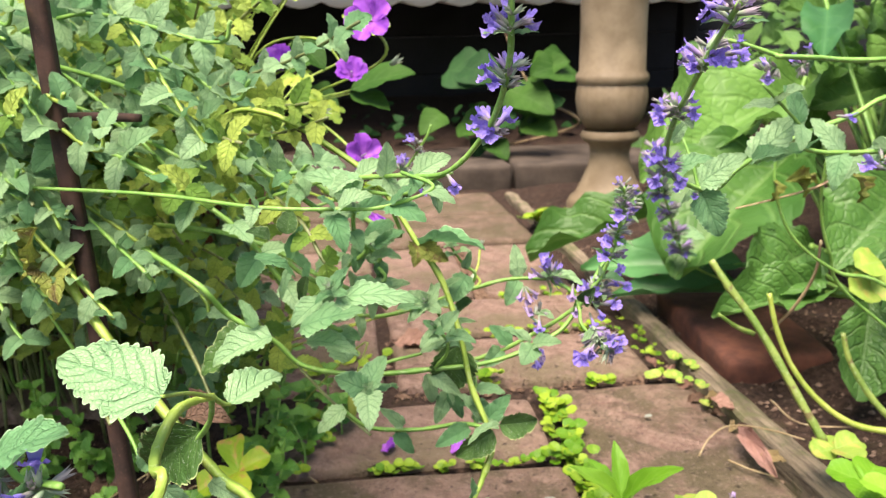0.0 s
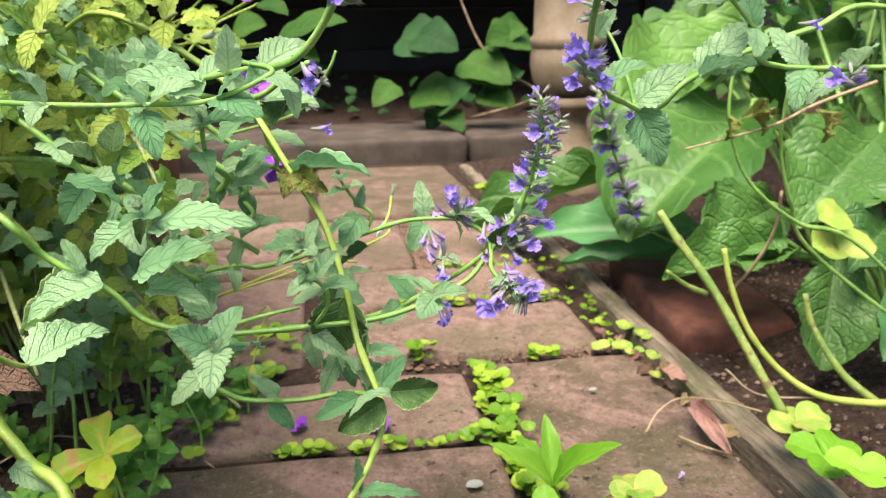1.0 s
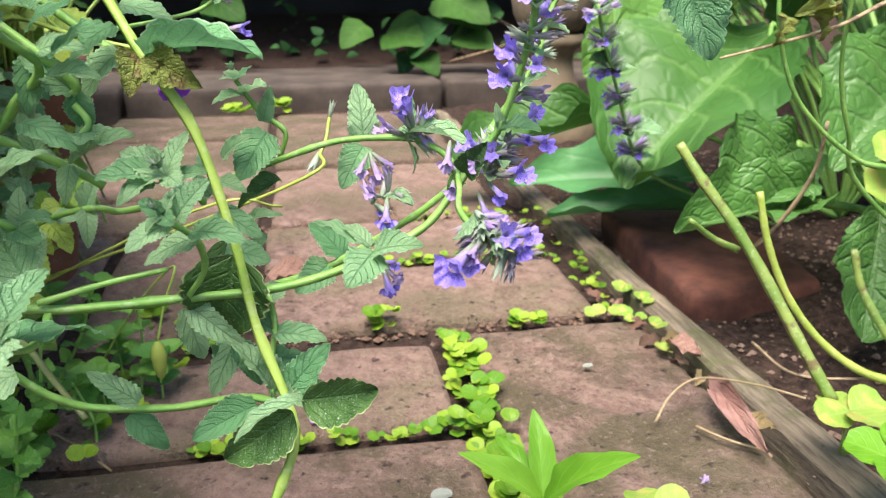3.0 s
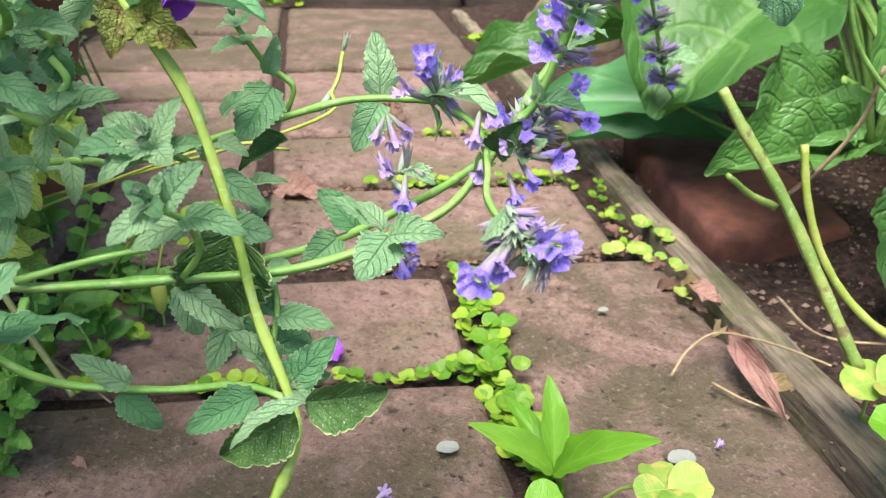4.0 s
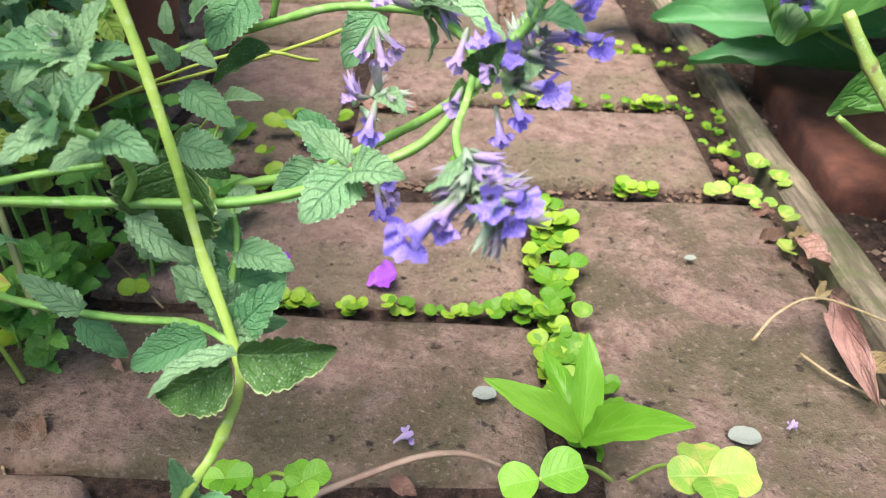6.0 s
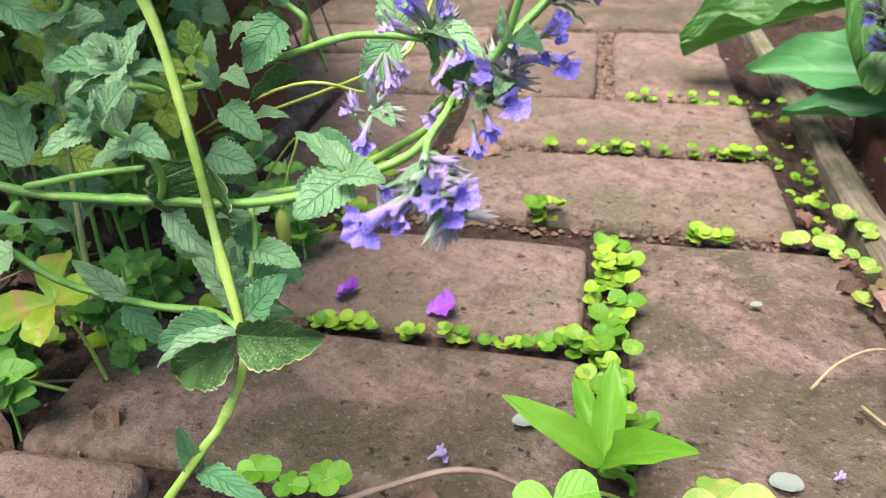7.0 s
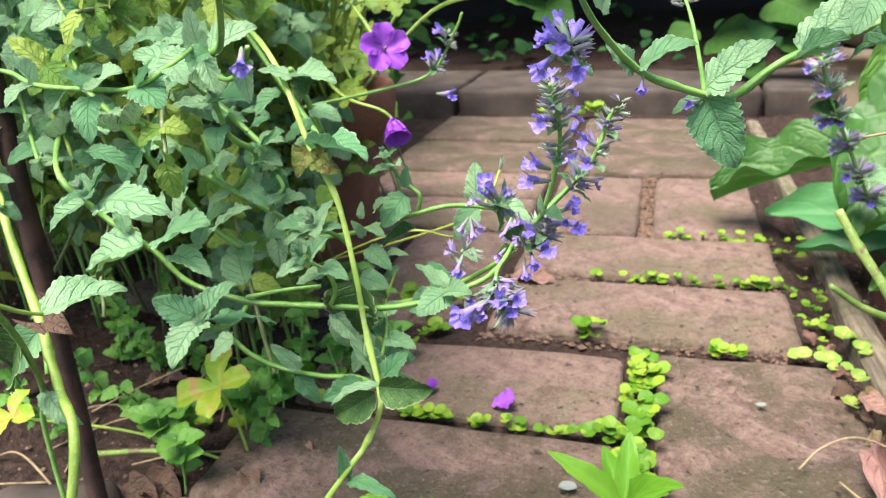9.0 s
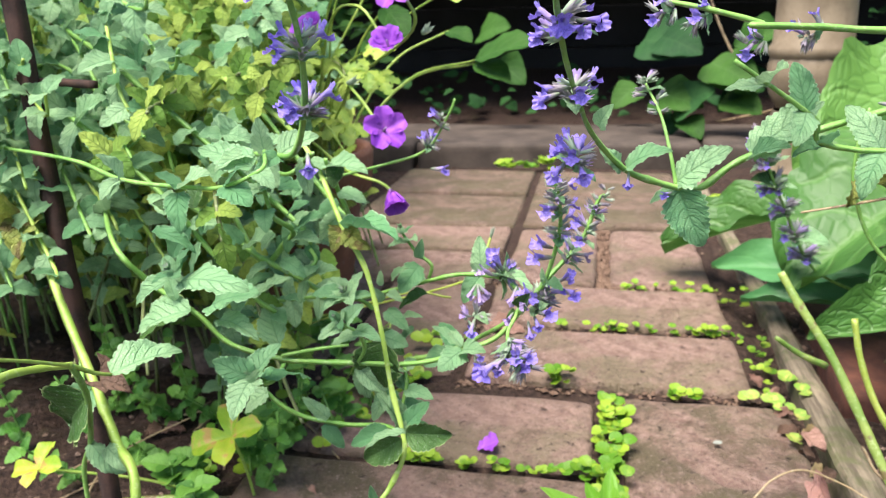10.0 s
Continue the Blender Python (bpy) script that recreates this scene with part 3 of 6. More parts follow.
def graded(lo, a, b, hi, fine, grow=1.35):
    """Coordinates from lo to hi, close together between a and b."""
    c = list(np.arange(a, b, fine))
    d, p = fine, b
    while p < hi:
        c.append(p)
        d *= grow
        p += d
    c.append(hi)
    d, p = fine, a
    while p > lo:
        d *= grow
        p -= d
        c.insert(0, max(p, lo))
    return c


gx, gy = graded(-300, -0.5, 0.9, 300, 0.009), graded(-300, 0.3, 1.7, 600, 0.009)
gv = [(x, y, soil_height(x, y)) for y in gy for x in gx]
gn = len(gx)
gf = [(j * gn + i, j * gn + i + 1, (j + 1) * gn + i + 1, (j + 1) * gn + i) for j in range(len(gy) - 1) for i in range(gn - 1)]
ground = new("ground", mesh_from("ground", gv, gf, SOIL))
tagged(ground, "dark crumbly garden soil with bits of grit", "ground", kind="structure")

# the low stone kerb across the path's far end
kerb = new("kerb")
place(kerb, LAY @ Matrix.Translation((0, 1.70, 0)))
tagged(kerb, "low worn grey-brown stone kerb across the path's end", "kerb", kind="structure")
for k, (u0, u1) in enumerate(((-1.3, -0.62), (-0.61, -0.14), (-0.13, 0.43), (0.44, 1.0))):
    part("stone", slab_mesh("kerb_stone", u1 - u0, 0.30, 0.09, STONE, 40 + k, 0.008, 0.004, 7), kerb, LAY @ Matrix.Translation(((u0 + u1) / 2, 1.85, 0.042)))

# the dark boarded wall behind, added in place of a shadowy void
wall = new("wall_north")
place(wall, LAY @ Matrix.Translation((0, 2.62, 0)))
tagged(wall, "added boarded wall, coloured near black in place of a dark void", "wall", kind="structure")
for k in range(10):
    bm = bmesh.new()
    bmesh.ops.create_cube(bm, size=1)
    bm.transform(Matrix.Diagonal((5.4, 0.03, 0.118, 1)))
    bmesh.ops.bevel(bm, geom=list(bm.edges), offset=0.003, segments=1, affect="EDGES")
    part("board", mesh_of("wall_board", bm, SHADE_BLACK), wall, LAY @ Matrix.Translation((0, 2.64, 0.13 + 0.12 * k)) @ Matrix.Rotation(radians(4), 4, "X"))
back = slab_mesh("wall_back", 5.4, 0.06, 1.4, SHADE_BLACK, 3, 0.004, 0.0, 1)
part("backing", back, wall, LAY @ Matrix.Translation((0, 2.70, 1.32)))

# a white trough, scalloped lower rim; unseen depth added to shade the dark gap
tv, tf = [], []
for i in range(121):
    x = -1.5 + i * 0.0235
    z = 0.015 * abs(math.sin(i * math.pi / 4))
    for y, h in ((0.0, 0.40 - z), (-0.012, 0.43), (-0.016, 0.56), (0.03, 0.58), (0.58, 0.58), (0.58, 0.43), (0.014, 0.40 - z)):
        tv.append((x, y, h))
for i in range(120):
    for j in range(7):
        a, b = i * 7 + j, i * 7 + (j + 1) % 7
        tf.append((a, b, b + 7, a + 7))
tf += [tuple(range(7)), tuple(range(120 * 7 + 6, 120 * 7 - 1, -1))]
trough = thing("trough", laid(0, 2.02, 0.0), "white trough with a scalloped rim, its depth added to shade the gap", "trough")
part("rim", mesh_from("trough_rim", tv, tf, WHITE_PAINT), trough, LAY @ Matrix.Translation((-0.05, 2.02, -0.012)))
for x in (-1.3, 1.1):
    part("leg", slab_mesh("trough_leg", 0.05, 0.05, 0.44, SHADE_BLACK, 5, 0.004, 0.001, 2), trough, LAY @ Matrix.Translation((x, 2.40, 0.48)))

# the cream urn foot beside the path's end
urn = thing("urn", (0.312, 1.46, -0.012), "cream glazed urn with ribbed bowl on a turned foot", "urn")
PED = [(0.070, -0.012), (0.072, 0.018), (0.066, 0.03), (0.058, 0.035), (0.046, 0.06), (0.036, 0.085), (0.033, 0.105), (0.036, 0.12), (0.048, 0.128), (0.05, 0.136), (0.046, 0.144)]
part("foot", lathe("urn_foot", PED, CREAM), urn, Matrix.Translation((0.312, 1.46, 0)))
BOWL = [(0.030, 0.143), (0.045, 0.150), (0.056, 0.170), (0.0605, 0.195), (0.0595, 0.212), (0.0565, 0.22)]
part("bowl", lathe("urn_bowl", BOWL, CREAM, 64, 22, 0.035), urn, Matrix.Translation((0.312, 1.46, 0)))
NECK = [(0.0565, 0.22), (0.0605, 0.226), (0.060, 0.236), (0.055, 0.242), (0.054, 0.30), (0.055, 0.42), (0.066, 0.46), (0.070, 0.47), (0.062, 0.468), (0.05, 0.40)]
part("neck", lathe("urn_neck", NECK, CREAM, 64, 30, 0.012), urn, Matrix.Translation((0.312, 1.46, 0)))

# the terracotta pot of the geranium
POT_AT = (-0.222, 0.845, -0.01)
pot = thing("flower_pot", POT_AT, "terracotta flower pot half hidden behind the catmint", "flower pot")
PW = [(0.0, 0.0), (0.062, 0.0), (0.066, 0.004), (0.086, 0.135), (0.084, 0.136), (0.078, 0.13), (0.06, 0.02)]
part("body", lathe("pot_body", PW, TERRACOTTA), pot, Matrix.Translation(POT_AT))
RM = [(0.087, 0.133), (0.0955, 0.136), (0.099, 0.172), (0.096, 0.178), (0.088, 0.176), (0.084, 0.15)]
part("rim", lathe("pot_rim", RM, TERRACOTTA), pot, Matrix.Translation(POT_AT))
part("potting_soil", lathe("pot_soil", [(0.086, 0.158), (0.05, 0.163), (0.0, 0.165)], SOIL), pot, Matrix.Translation(POT_AT))

# the timber edging along the path
edging = thing("edging_board", laid(0.406, 0.3, 0.0), "weathered grey timber edging board along the bricks", "edging board")
bv, bf = [], []
for i in range(121):
    v = 0.15 + i * 0.01225
    wob = 0.002 * noise.noise(Vector((v * 6, 0, 0)))
    wear = 0.003 * noise.noise(Vector((v * 25, 3, 0))) + 0.0012 * noise.noise(Vector((v * 90, 7, 0)))
    thin = 0.0055 * step_up(v, 0.66, 0.95)
    for u, z in ((0.3945 + thin, -0.06), (0.394 + thin, -0.003), (0.396 + thin, 0.0005), (0.403 + thin, 0.0015), (0.411 + thin, 0.0008), (0.418 + 0.2 * thin, -0.003), (0.4185 + 0.2 * thin, -0.06)):
        bv.append((u + wob, v, z + (wear if z > -0.01 else 0)))
for i in range(120):
    for j in range(6):
        a = i * 7 + j
        bf.append((a, a + 1, a + 8, a + 7))
bf += [tuple(range(7)), tuple(range(120 * 7 + 6, 120 * 7 - 1, -1))]
part("plank", mesh_from("edging_plank", bv, bf, BOARD, smooth=False), edging, LAY.copy())

# a red brick lying on the soil beside the board
red_at = laid(0.476, 0.805, 0.018)
red = thing("loose_brick", red_at, "dark red brick lying on the soil under leaves", "brick", me=slab_mesh("loose_brick", 0.10, 0.20, 0.06, RED_BRICK, 60, 0.006, 0.003, 4))
place(red, Matrix.Translation(red_at) @ pose(0, 0, 0, 2, -3, 6))

# the rusty stake among the stems
stake = thing("iron_stake", (-0.106, 0.452, -0.02), "rusty dark iron stake standing among the catmint", "stake")
part("rod", tube_mesh("stake_rod", [(-0.098, 0.452, -0.05), (-0.104, 0.452, 0.12), (-0.112, 0.453, 0.26), (-0.120, 0.454, 0.50)], 0.0043, 0.0043, RUST, 10), stake)
for z in (0.265,):
    part("crossbar", tube_mesh("stake_bar", [(-0.16, 0.456, z), (-0.108, 0.4585, z + 0.001), (-0.075, 0.456, z)], 0.0022, 0.0022, RUST, 8), stake)


# ---- the catmint: its single stems first ----
catmint = thing("catmint", (-0.22, 0.62, -0.01), "sprawling blue-flowered catmint with grey-green leaves", "catmint")


def stem(pts, r0=0.0016, r1=0.0011, mat=GREEN_STEM, owner=None, knots=(), label=""):
    return part("stem", tube_mesh("stem", pts, r0, r1, mat, 8, knots), owner or catmint, None, label)


def paired(ob, pts, first, gap, size, seed, end=True, small=0.55, width=1.0, stop=1.0):
    """Leaf pairs along a stem, each pair turned a quarter from the last, smaller towards the end."""
    r = random.Random(seed)
    line = spline(pts, 10)
    run, since, turn = 0.0, gap * 0.5, r.uniform(0, 3)
    total = sum((b - a).length for a, b in zip(line, line[1:]))
    poses = []
    for a, b in zip(line, line[1:]):
        run += (b - a).length
        since += (b - a).length
        f = run / total
        if f > stop:
            break
        if f < first or since < gap:
            continue
        since = 0.0
        turn += math.pi / 2 + r.uniform(-0.3, 0.3)
        d = (b - a).normalized()
        e = d.orthogonal().normalized()
        for k in (0, 1):
            c = turn + math.pi * k
            out = e * math.cos(c) + d.cross(e) * math.sin(c)
            n = size * (1 - (1 - small) * f) * r.uniform(0.75, 1.2)
            way = (out + d * r.uniform(0.1, 0.6) - UP * r.uniform(-0.1, 0.35)).normalized()
            poses.append(aim(b, b + way * n, UP * 0.95 + d * 0.2 + Vector((0.2 + r.uniform(-0.35, 0.35), -0.6, 0)), width * r.uniform(0.85, 1.15)))
    return poses


def leafy(ob, pts, first, gap, size, seed, **kw):
    for k, m in enumerate(paired(ob, pts, first, gap, size, seed, **kw)):
        part("leaf", NEP_MESH[(k + seed) % 4], ob, m)


# the arching stem that comes down over the bricks
s1 = stem([(-0.20, 0.60, 0.10), (-0.12, 0.56, 0.215), (-0.062, 0.53, 0.257), (-0.024, 0.492, 0.263), (0.009, 0.482, 0.246), (0.033, 0.467, 0.23), (0.0515, 0.455, 0.204), (0.063, 0.452, 0.186),
    (0.0715, 0.447, 0.1588), (0.0759, 0.444, 0.1367), (0.0838, 0.437, 0.1179), (0.0859, 0.432, 0.1098), (0.0809, 0.427, 0.0966), (0.0761, 0.421, 0.0887), (0.05, 0.405, 0.045), (0.03, 0.395, -0.01)], 0.0013, 0.0012, LIME_STEM, None, (0.45, 0.62, 0.78), "yellow-green arching stem")
leaf(s1, (0.051, 0.455, 0.204), (0.0498, 0.447, 0.1944), 1.15, (0.3, -0.9, 0.3), 8)
leaf(s1, (0.0525, 0.455, 0.204), (0.0662, 0.452, 0.1961), 1.0, (-0.2, -0.9, 0.3), 8)
leaf(s1, (0.0525, 0.454, 0.204), (0.0832, 0.442, 0.2043), 0.7, (0, 0.1, 1), 1)
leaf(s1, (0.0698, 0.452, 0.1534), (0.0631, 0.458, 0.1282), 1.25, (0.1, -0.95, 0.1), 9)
leaf(s1, (0.075, 0.422, 0.0851), (0.0761, 0.418, 0.102), 0.6, (0.7, -0.7, 0.1), 0)
leaf(s1, (0.0761, 0.422, 0.0846), (0.0994, 0.416, 0.0871), 0.45, (0, -0.4, 0.9), 3)
for k, (b, t) in enumerate(((((0.0822, 0.441, 0.1178)), (0.0947, 0.442, 0.1323)), ((0.0833, 0.441, 0.1186), (0.0892, 0.436, 0.1173)), ((0.0826, 0.44, 0.119), (0.0877, 0.444, 0.1221)), ((0.0827, 0.442, 0.1193), (0.0925, 0.446, 0.1187)))):
    leaf(s1, b, t, 0.9, (0.1, -0.7, 0.6), k)


# the flowering stem that runs across and up
s2_line = [(-0.20, 0.60, 0.16), (-0.12, 0.50, 0.20), (-0.0485, 0.425, 0.1971), (-0.0343, 0.43, 0.1781), (-0.0154, 0.435, 0.1634), (-0.0036, 0.44, 0.1487), (0.0194, 0.444, 0.1423), (0.0373, 0.447, 0.1415), (0.0577, 0.449, 0.1427), (0.0789, 0.451, 0.144),
    (0.0954, 0.453, 0.1477), (0.1089, 0.456, 0.1531), (0.12, 0.459, 0.1585), (0.1278, 0.462, 0.1676), (0.1347, 0.465, 0.177), (0.14, 0.464, 0.1846), (0.1466, 0.46, 0.2074), (0.1473, 0.453, 0.2242), (0.1462, 0.449, 0.2308)]
s2 = stem(s2_line, 0.0012, 0.0008, GREEN_STEM, None, (0.42, 0.6, 0.8))
leafy(s2, s2_line, 0.1, 0.019, 0.026, 71, stop=0.33)
s2b = stem([(0.1343, 0.466, 0.1766), (0.14, 0.475, 0.1837), (0.1468, 0.482, 0.1914), (0.1523, 0.487, 0.1998), (0.157, 0.49, 0.2139), (0.1599, 0.49, 0.217)], 0.0010, 0.0007)
s2c = stem([(0.0699, 0.476, 0.1341), (0.0813, 0.476, 0.1374), (0.0935, 0.475, 0.1425), (0.1069, 0.472, 0.1513), (0.1182, 0.469, 0.1593), (0.1273, 0.466, 0.1674)], 0.0012, 0.0010)
leaf(s2c, (0.0917, 0.475, 0.1421), (0.0824, 0.468, 0.1359), 1.25, (0.2, -0.8, 0.5), 1)
leaf(s2c, (0.096, 0.476, 0.1441), (0.0855, 0.482, 0.1528), 1.1, (0.2, -0.7, 0.6), 2)
leaf(s2, (0.1053, 0.456, 0.1537), (0.0894, 0.462, 0.1592), 0.6, (0.3, -0.3, 0.9), 0)
leaf(s2, (0.1063, 0.454, 0.1529), (0.1, 0.44, 0.1483), 1.25, (0.2, -0.6, 0.75), 3)
leaf(s2, (0.1063, 0.454, 0.1529), (0.1192, 0.446, 0.1571), 0.9, (0, -0.6, 0.7), 1)
leaf(s2, (0.105, 0.456, 0.1537), (0.0969, 0.462, 0.1578), 0.9, (0.3, -0.5, 0.7), 2)
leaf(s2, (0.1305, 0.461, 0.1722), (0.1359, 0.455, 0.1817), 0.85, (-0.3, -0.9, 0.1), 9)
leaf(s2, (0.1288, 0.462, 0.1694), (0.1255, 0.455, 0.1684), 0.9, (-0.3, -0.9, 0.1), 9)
leaf(s2, (0.1406, 0.464, 0.1829), (0.1386, 0.464, 0.1903), 0.75, (-0.2, -0.8, 0.4), 2)
leaf(s2, (0.1407, 0.464, 0.1833), (0.1495, 0.455, 0.1842), 0.8, (0.2, -0.6, 0.6), 1)
leaf(s2b, (0.1468, 0.482, 0.1914), (0.1533, 0.474, 0.1963), 0.9, (0.2, -0.6, 0.6), 0)
# the rosette on a short side shoot where the stem forks off to the left
leaf(s2, (0.0169, 0.4502, 0.1465), (0.0030, 0.4650, 0.1595), 0.95, (0.25, -0.85, 0.4), 1)
ROSETTE = (0.0311, 0.4059, 0.1509)
low = stem([(0.0285, 0.4345, 0.1445), (0.0300, 0.426, 0.1425), (0.0312, 0.415, 0.1445), ROSETTE], 0.0010, 0.0008)
leaf(low, ROSETTE, (0.0195, 0.3965, 0.1618), 1.25, (0.2, -0.7, 0.6), 0)
leaf(low, (0.0325, 0.411, 0.1490), (0.0405, 0.4361, 0.1385), 0.72, (-0.1, -0.35, 0.9), 3)
leaf(low, ROSETTE, (0.0347, 0.3850, 0.1435), 1.1, (0.1, -0.5, 0.85), 2)
leaf(low, ROSETTE, (0.0385, 0.4180, 0.1625), 1.0, (-0.2, -0.8, 0.5), 1)
shoot_tip(low, (0.0311, 0.4050, 0.1518), (0.0, -0.6, 0.8), 0.005, 12)
fork = stem([(0.0221, 0.443, 0.1443), (0.0377, 0.448, 0.1475), (0.0523, 0.452, 0.1496)], 0.0009, 0.0007)
# two leafy shoots in front of the arching stem
sh1 = stem([(0.0577, 0.449, 0.1429), (0.0646, 0.443, 0.1528), (0.0651, 0.437, 0.1625), (0.0608, 0.431, 0.1689)], 0.0009, 0.0007)
leaf(sh1, (0.0608, 0.431, 0.1687), (0.0537, 0.422, 0.1645), 1.0, (0.2, -0.4, 0.85), 0)
leaf(sh1, (0.0629, 0.431, 0.1696), (0.0713, 0.431, 0.1786), 1.1, (-0.2, -0.8, 0.5), 1)
leaf(sh1, (0.0646, 0.435, 0.1648), (0.0787, 0.43, 0.1637), 0.95, (0.0, -0.5, 0.8), 2)
leaf(sh1, (0.0652, 0.437, 0.1629), (0.0527, 0.435, 0.1569), 0.9, (0.2, -0.4, 0.85), 3)
leaf(sh1, (0.0597, 0.431, 0.1701), (0.0593, 0.428, 0.1742), 0.8, (0, -0.6, 0.7), 1)
shoot_tip(sh1, (0.0603, 0.43, 0.1706), (-0.3, -0.7, 0.7), 0.007, 3)
sh2 = stem([(0.0615, 0.46, 0.1653), (0.0598, 0.455, 0.1702), (0.0559, 0.449, 0.1747)], 0.0009, 0.0007)
shoot_tip(sh2, (0.0563, 0.447, 0.1759), (-0.2, -0.6, 0.8), 0.012, 5)
leaf(sh2, (0.0541, 0.446, 0.1758), (0.0419, 0.44, 0.1766), 1.05, (0.1, -0.5, 0.85), 1)
leaf(sh2, (0.0536, 0.446, 0.1748), (0.047, 0.438, 0.1707), 0.95, (0.2, -0.5, 0.8), 2)
leaf(sh2, (0.0552, 0.447, 0.1766), (0.0504, 0.455, 0.1806), 0.85, (0.0, -0.8, 0.6), 3)
leaf(sh2, (0.0574, 0.447, 0.1755), (0.0667, 0.45, 0.176), 0.95, (0.0, -0.5, 0.8), 0)
sh3 = stem([(0.0785, 0.444, 0.1124), (0.0771, 0.452, 0.1207), (0.0783, 0.456, 0.1317), (0.0769, 0.458, 0.1393)], 0.0009, 0.0007)
leafy(sh3, [(0.0785, 0.444, 0.1124), (0.0771, 0.452, 0.1207), (0.0783, 0.456, 0.1317), (0.0769, 0.458, 0.1393)], 0.05, 0.008, 0.019, 4)
leaf(s2, (0.057, 0.452, 0.1394), (0.0709, 0.45, 0.1284), 0.8, (-0.2, -0.8, 0.5), 2)
leaf(s2, (0.0659, 0.46, 0.1521), (0.0774, 0.462, 0.1481), 1.3, (0.0, -0.7, 0.7), 0)

# the stem behind with its own flowers
s3_line = [(-0.10, 0.60, 0.10), (0.0065, 0.5, 0.1514), (0.0248, 0.498, 0.1525), (0.0413, 0.495, 0.1566), (0.0568, 0.494, 0.1624), (0.0763, 0.49, 0.17), (0.0929, 0.487, 0.1758), (0.1072, 0.485, 0.1774), (0.1177, 0.484, 0.177)]
s3 = stem(s3_line, 0.0011, 0.0008, GREEN_STEM, None, (0.7, 0.9))
s3b = stem([(0.1177, 0.484, 0.177), (0.1249, 0.476, 0.1748), (0.1281, 0.468, 0.1722), (0.1287, 0.458, 0.1694), (0.1283, 0.447, 0.1662), (0.1318, 0.438, 0.1635), (0.1341, 0.434, 0.1619)], 0.0009, 0.0007)
leaf(s3, (0.0742, 0.487, 0.1789), (0.0663, 0.48, 0.1664), 1.35, (0.0, -0.9, 0.4), 0)
leaf(s3, (0.1012, 0.497, 0.1725), (0.0947, 0.49, 0.1608), 1.15, (0.1, -0.85, 0.45), 1)
leaf(s3, (0.1013, 0.498, 0.1739), (0.0994, 0.502, 0.1912), 0.95, (0.3, -0.85, 0.3), 3)
leaf(s3, (0.0766, 0.49, 0.164), (0.065, 0.482, 0.1573), 0.6, (0.3, -0.3, 0.85), 9)
leaf(s3b, (0.1115, 0.486, 0.1775), (0.1348, 0.47, 0.1762), 0.5, (0.2, -0.4, 0.9), 2)
leafy(s3, s3_line, 0.3, 0.017, 0.018, 7, stop=0.66)
up_line = [(0.0763, 0.494, 0.1703), (0.0787, 0.491, 0.1783), (0.0725, 0.489, 0.1842), (0.0666, 0.486, 0.194)]
up_shoot = stem(up_line, 0.0009, 0.0006)
leaf(up_shoot, (0.0728, 0.489, 0.1817), (0.0763, 0.486, 0.1923), 0.8, (0.3, -0.8, 0.3), 0)
leaf(up_shoot, (0.068, 0.488, 0.1892), (0.06, 0.483, 0.1877), 0.9, (0.0, -0.3, 0.9), 1)
leaf(up_shoot, (0.0686, 0.488, 0.1896), (0.0763, 0.48, 0.1929), 0.9, (0.0, -0.3, 0.9), 1)
shoot_tip(up_shoot, (0.0666, 0.486, 0.194), (-0.2, -0.2, 1), 0.006, 8)

# flowers along these stems
A3 = (0.1167, 0.484, 0.1784)
whorl(s3, A3, (1, -0.1, 0.1), 9, 0, 0.0065, 1)
bloom(s3, (0.1168, 0.482, 0.1808), (0.1125, 0.472, 0.1963), 0, (0, -0.5, 0.6))
bloom(s3, (0.1161, 0.48, 0.1804), (0.1114, 0.474, 0.1903), 1, (-0.5, -0.5, 0.5))
bloom(s3, (0.1176, 0.484, 0.1803), (0.1226, 0.478, 0.1885), 0, (0, -0.4, 0.8))
bloom(s3, (0.1143, 0.482, 0.1784), (0.1037, 0.474, 0.1843), 2)
bloom(s3, (0.1034, 0.484, 0.1732), (0.0998, 0.478, 0.165), 2)
bloom(s3, (0.1039, 0.484, 0.1733), (0.1078, 0.478, 0.1621), 2)
bloom(s3, (0.1045, 0.484, 0.1733), (0.1128, 0.478, 0.1674), 2)
W1 = (0.1086, 0.463, 0.1654)
whorl(s2c, W1, (0.8, 0.2, 0.4), 6, 0, 0.0055, 2)
bloom(s2c, (0.1096, 0.462, 0.1654), (0.1093, 0.452, 0.157), 0, (0, -0.9, 0.5))
bloom(s2c, (0.1081, 0.462, 0.1658), (0.1034, 0.455, 0.169), 2)
bloom(s2c, (0.1086, 0.463, 0.1626), (0.1072, 0.458, 0.1615), 1)
leaf(s2c, (0.1104, 0.465, 0.1656), (0.1167, 0.458, 0.1647), 1.0, (0, -0.6, 0.7), 2)
bloom(s2c, (0.1066, 0.468, 0.1455), (0.1141, 0.462, 0.1456), 0, (0, -0.2, 0.9))
bloom(s2c, (0.1073, 0.468, 0.1447), (0.1109, 0.462, 0.1333), 0, (0, -0.9, 0.3))
bloom(s2c, (0.1073, 0.468, 0.1439), (0.1147, 0.463, 0.1391), 2, (0, -0.9, 0.3))
C5 = (0.1373, 0.465, 0.1738)
whorl(s2, C5, (0.4, 0, 1), 12, 2, 0.0068, 3)
whorl(s2, (0.1403, 0.466, 0.1769), (0.4, 0, 1), 9, 1, 0.006, 13)
bloom(s2, (0.1385, 0.46, 0.1717), (0.149, 0.447, 0.1761), 0, (0, -0.5, 0.8))
bloom(s2, (0.1361, 0.46, 0.1709), (0.1414, 0.452, 0.1645), 1, (0.3, -0.6, 0.5))
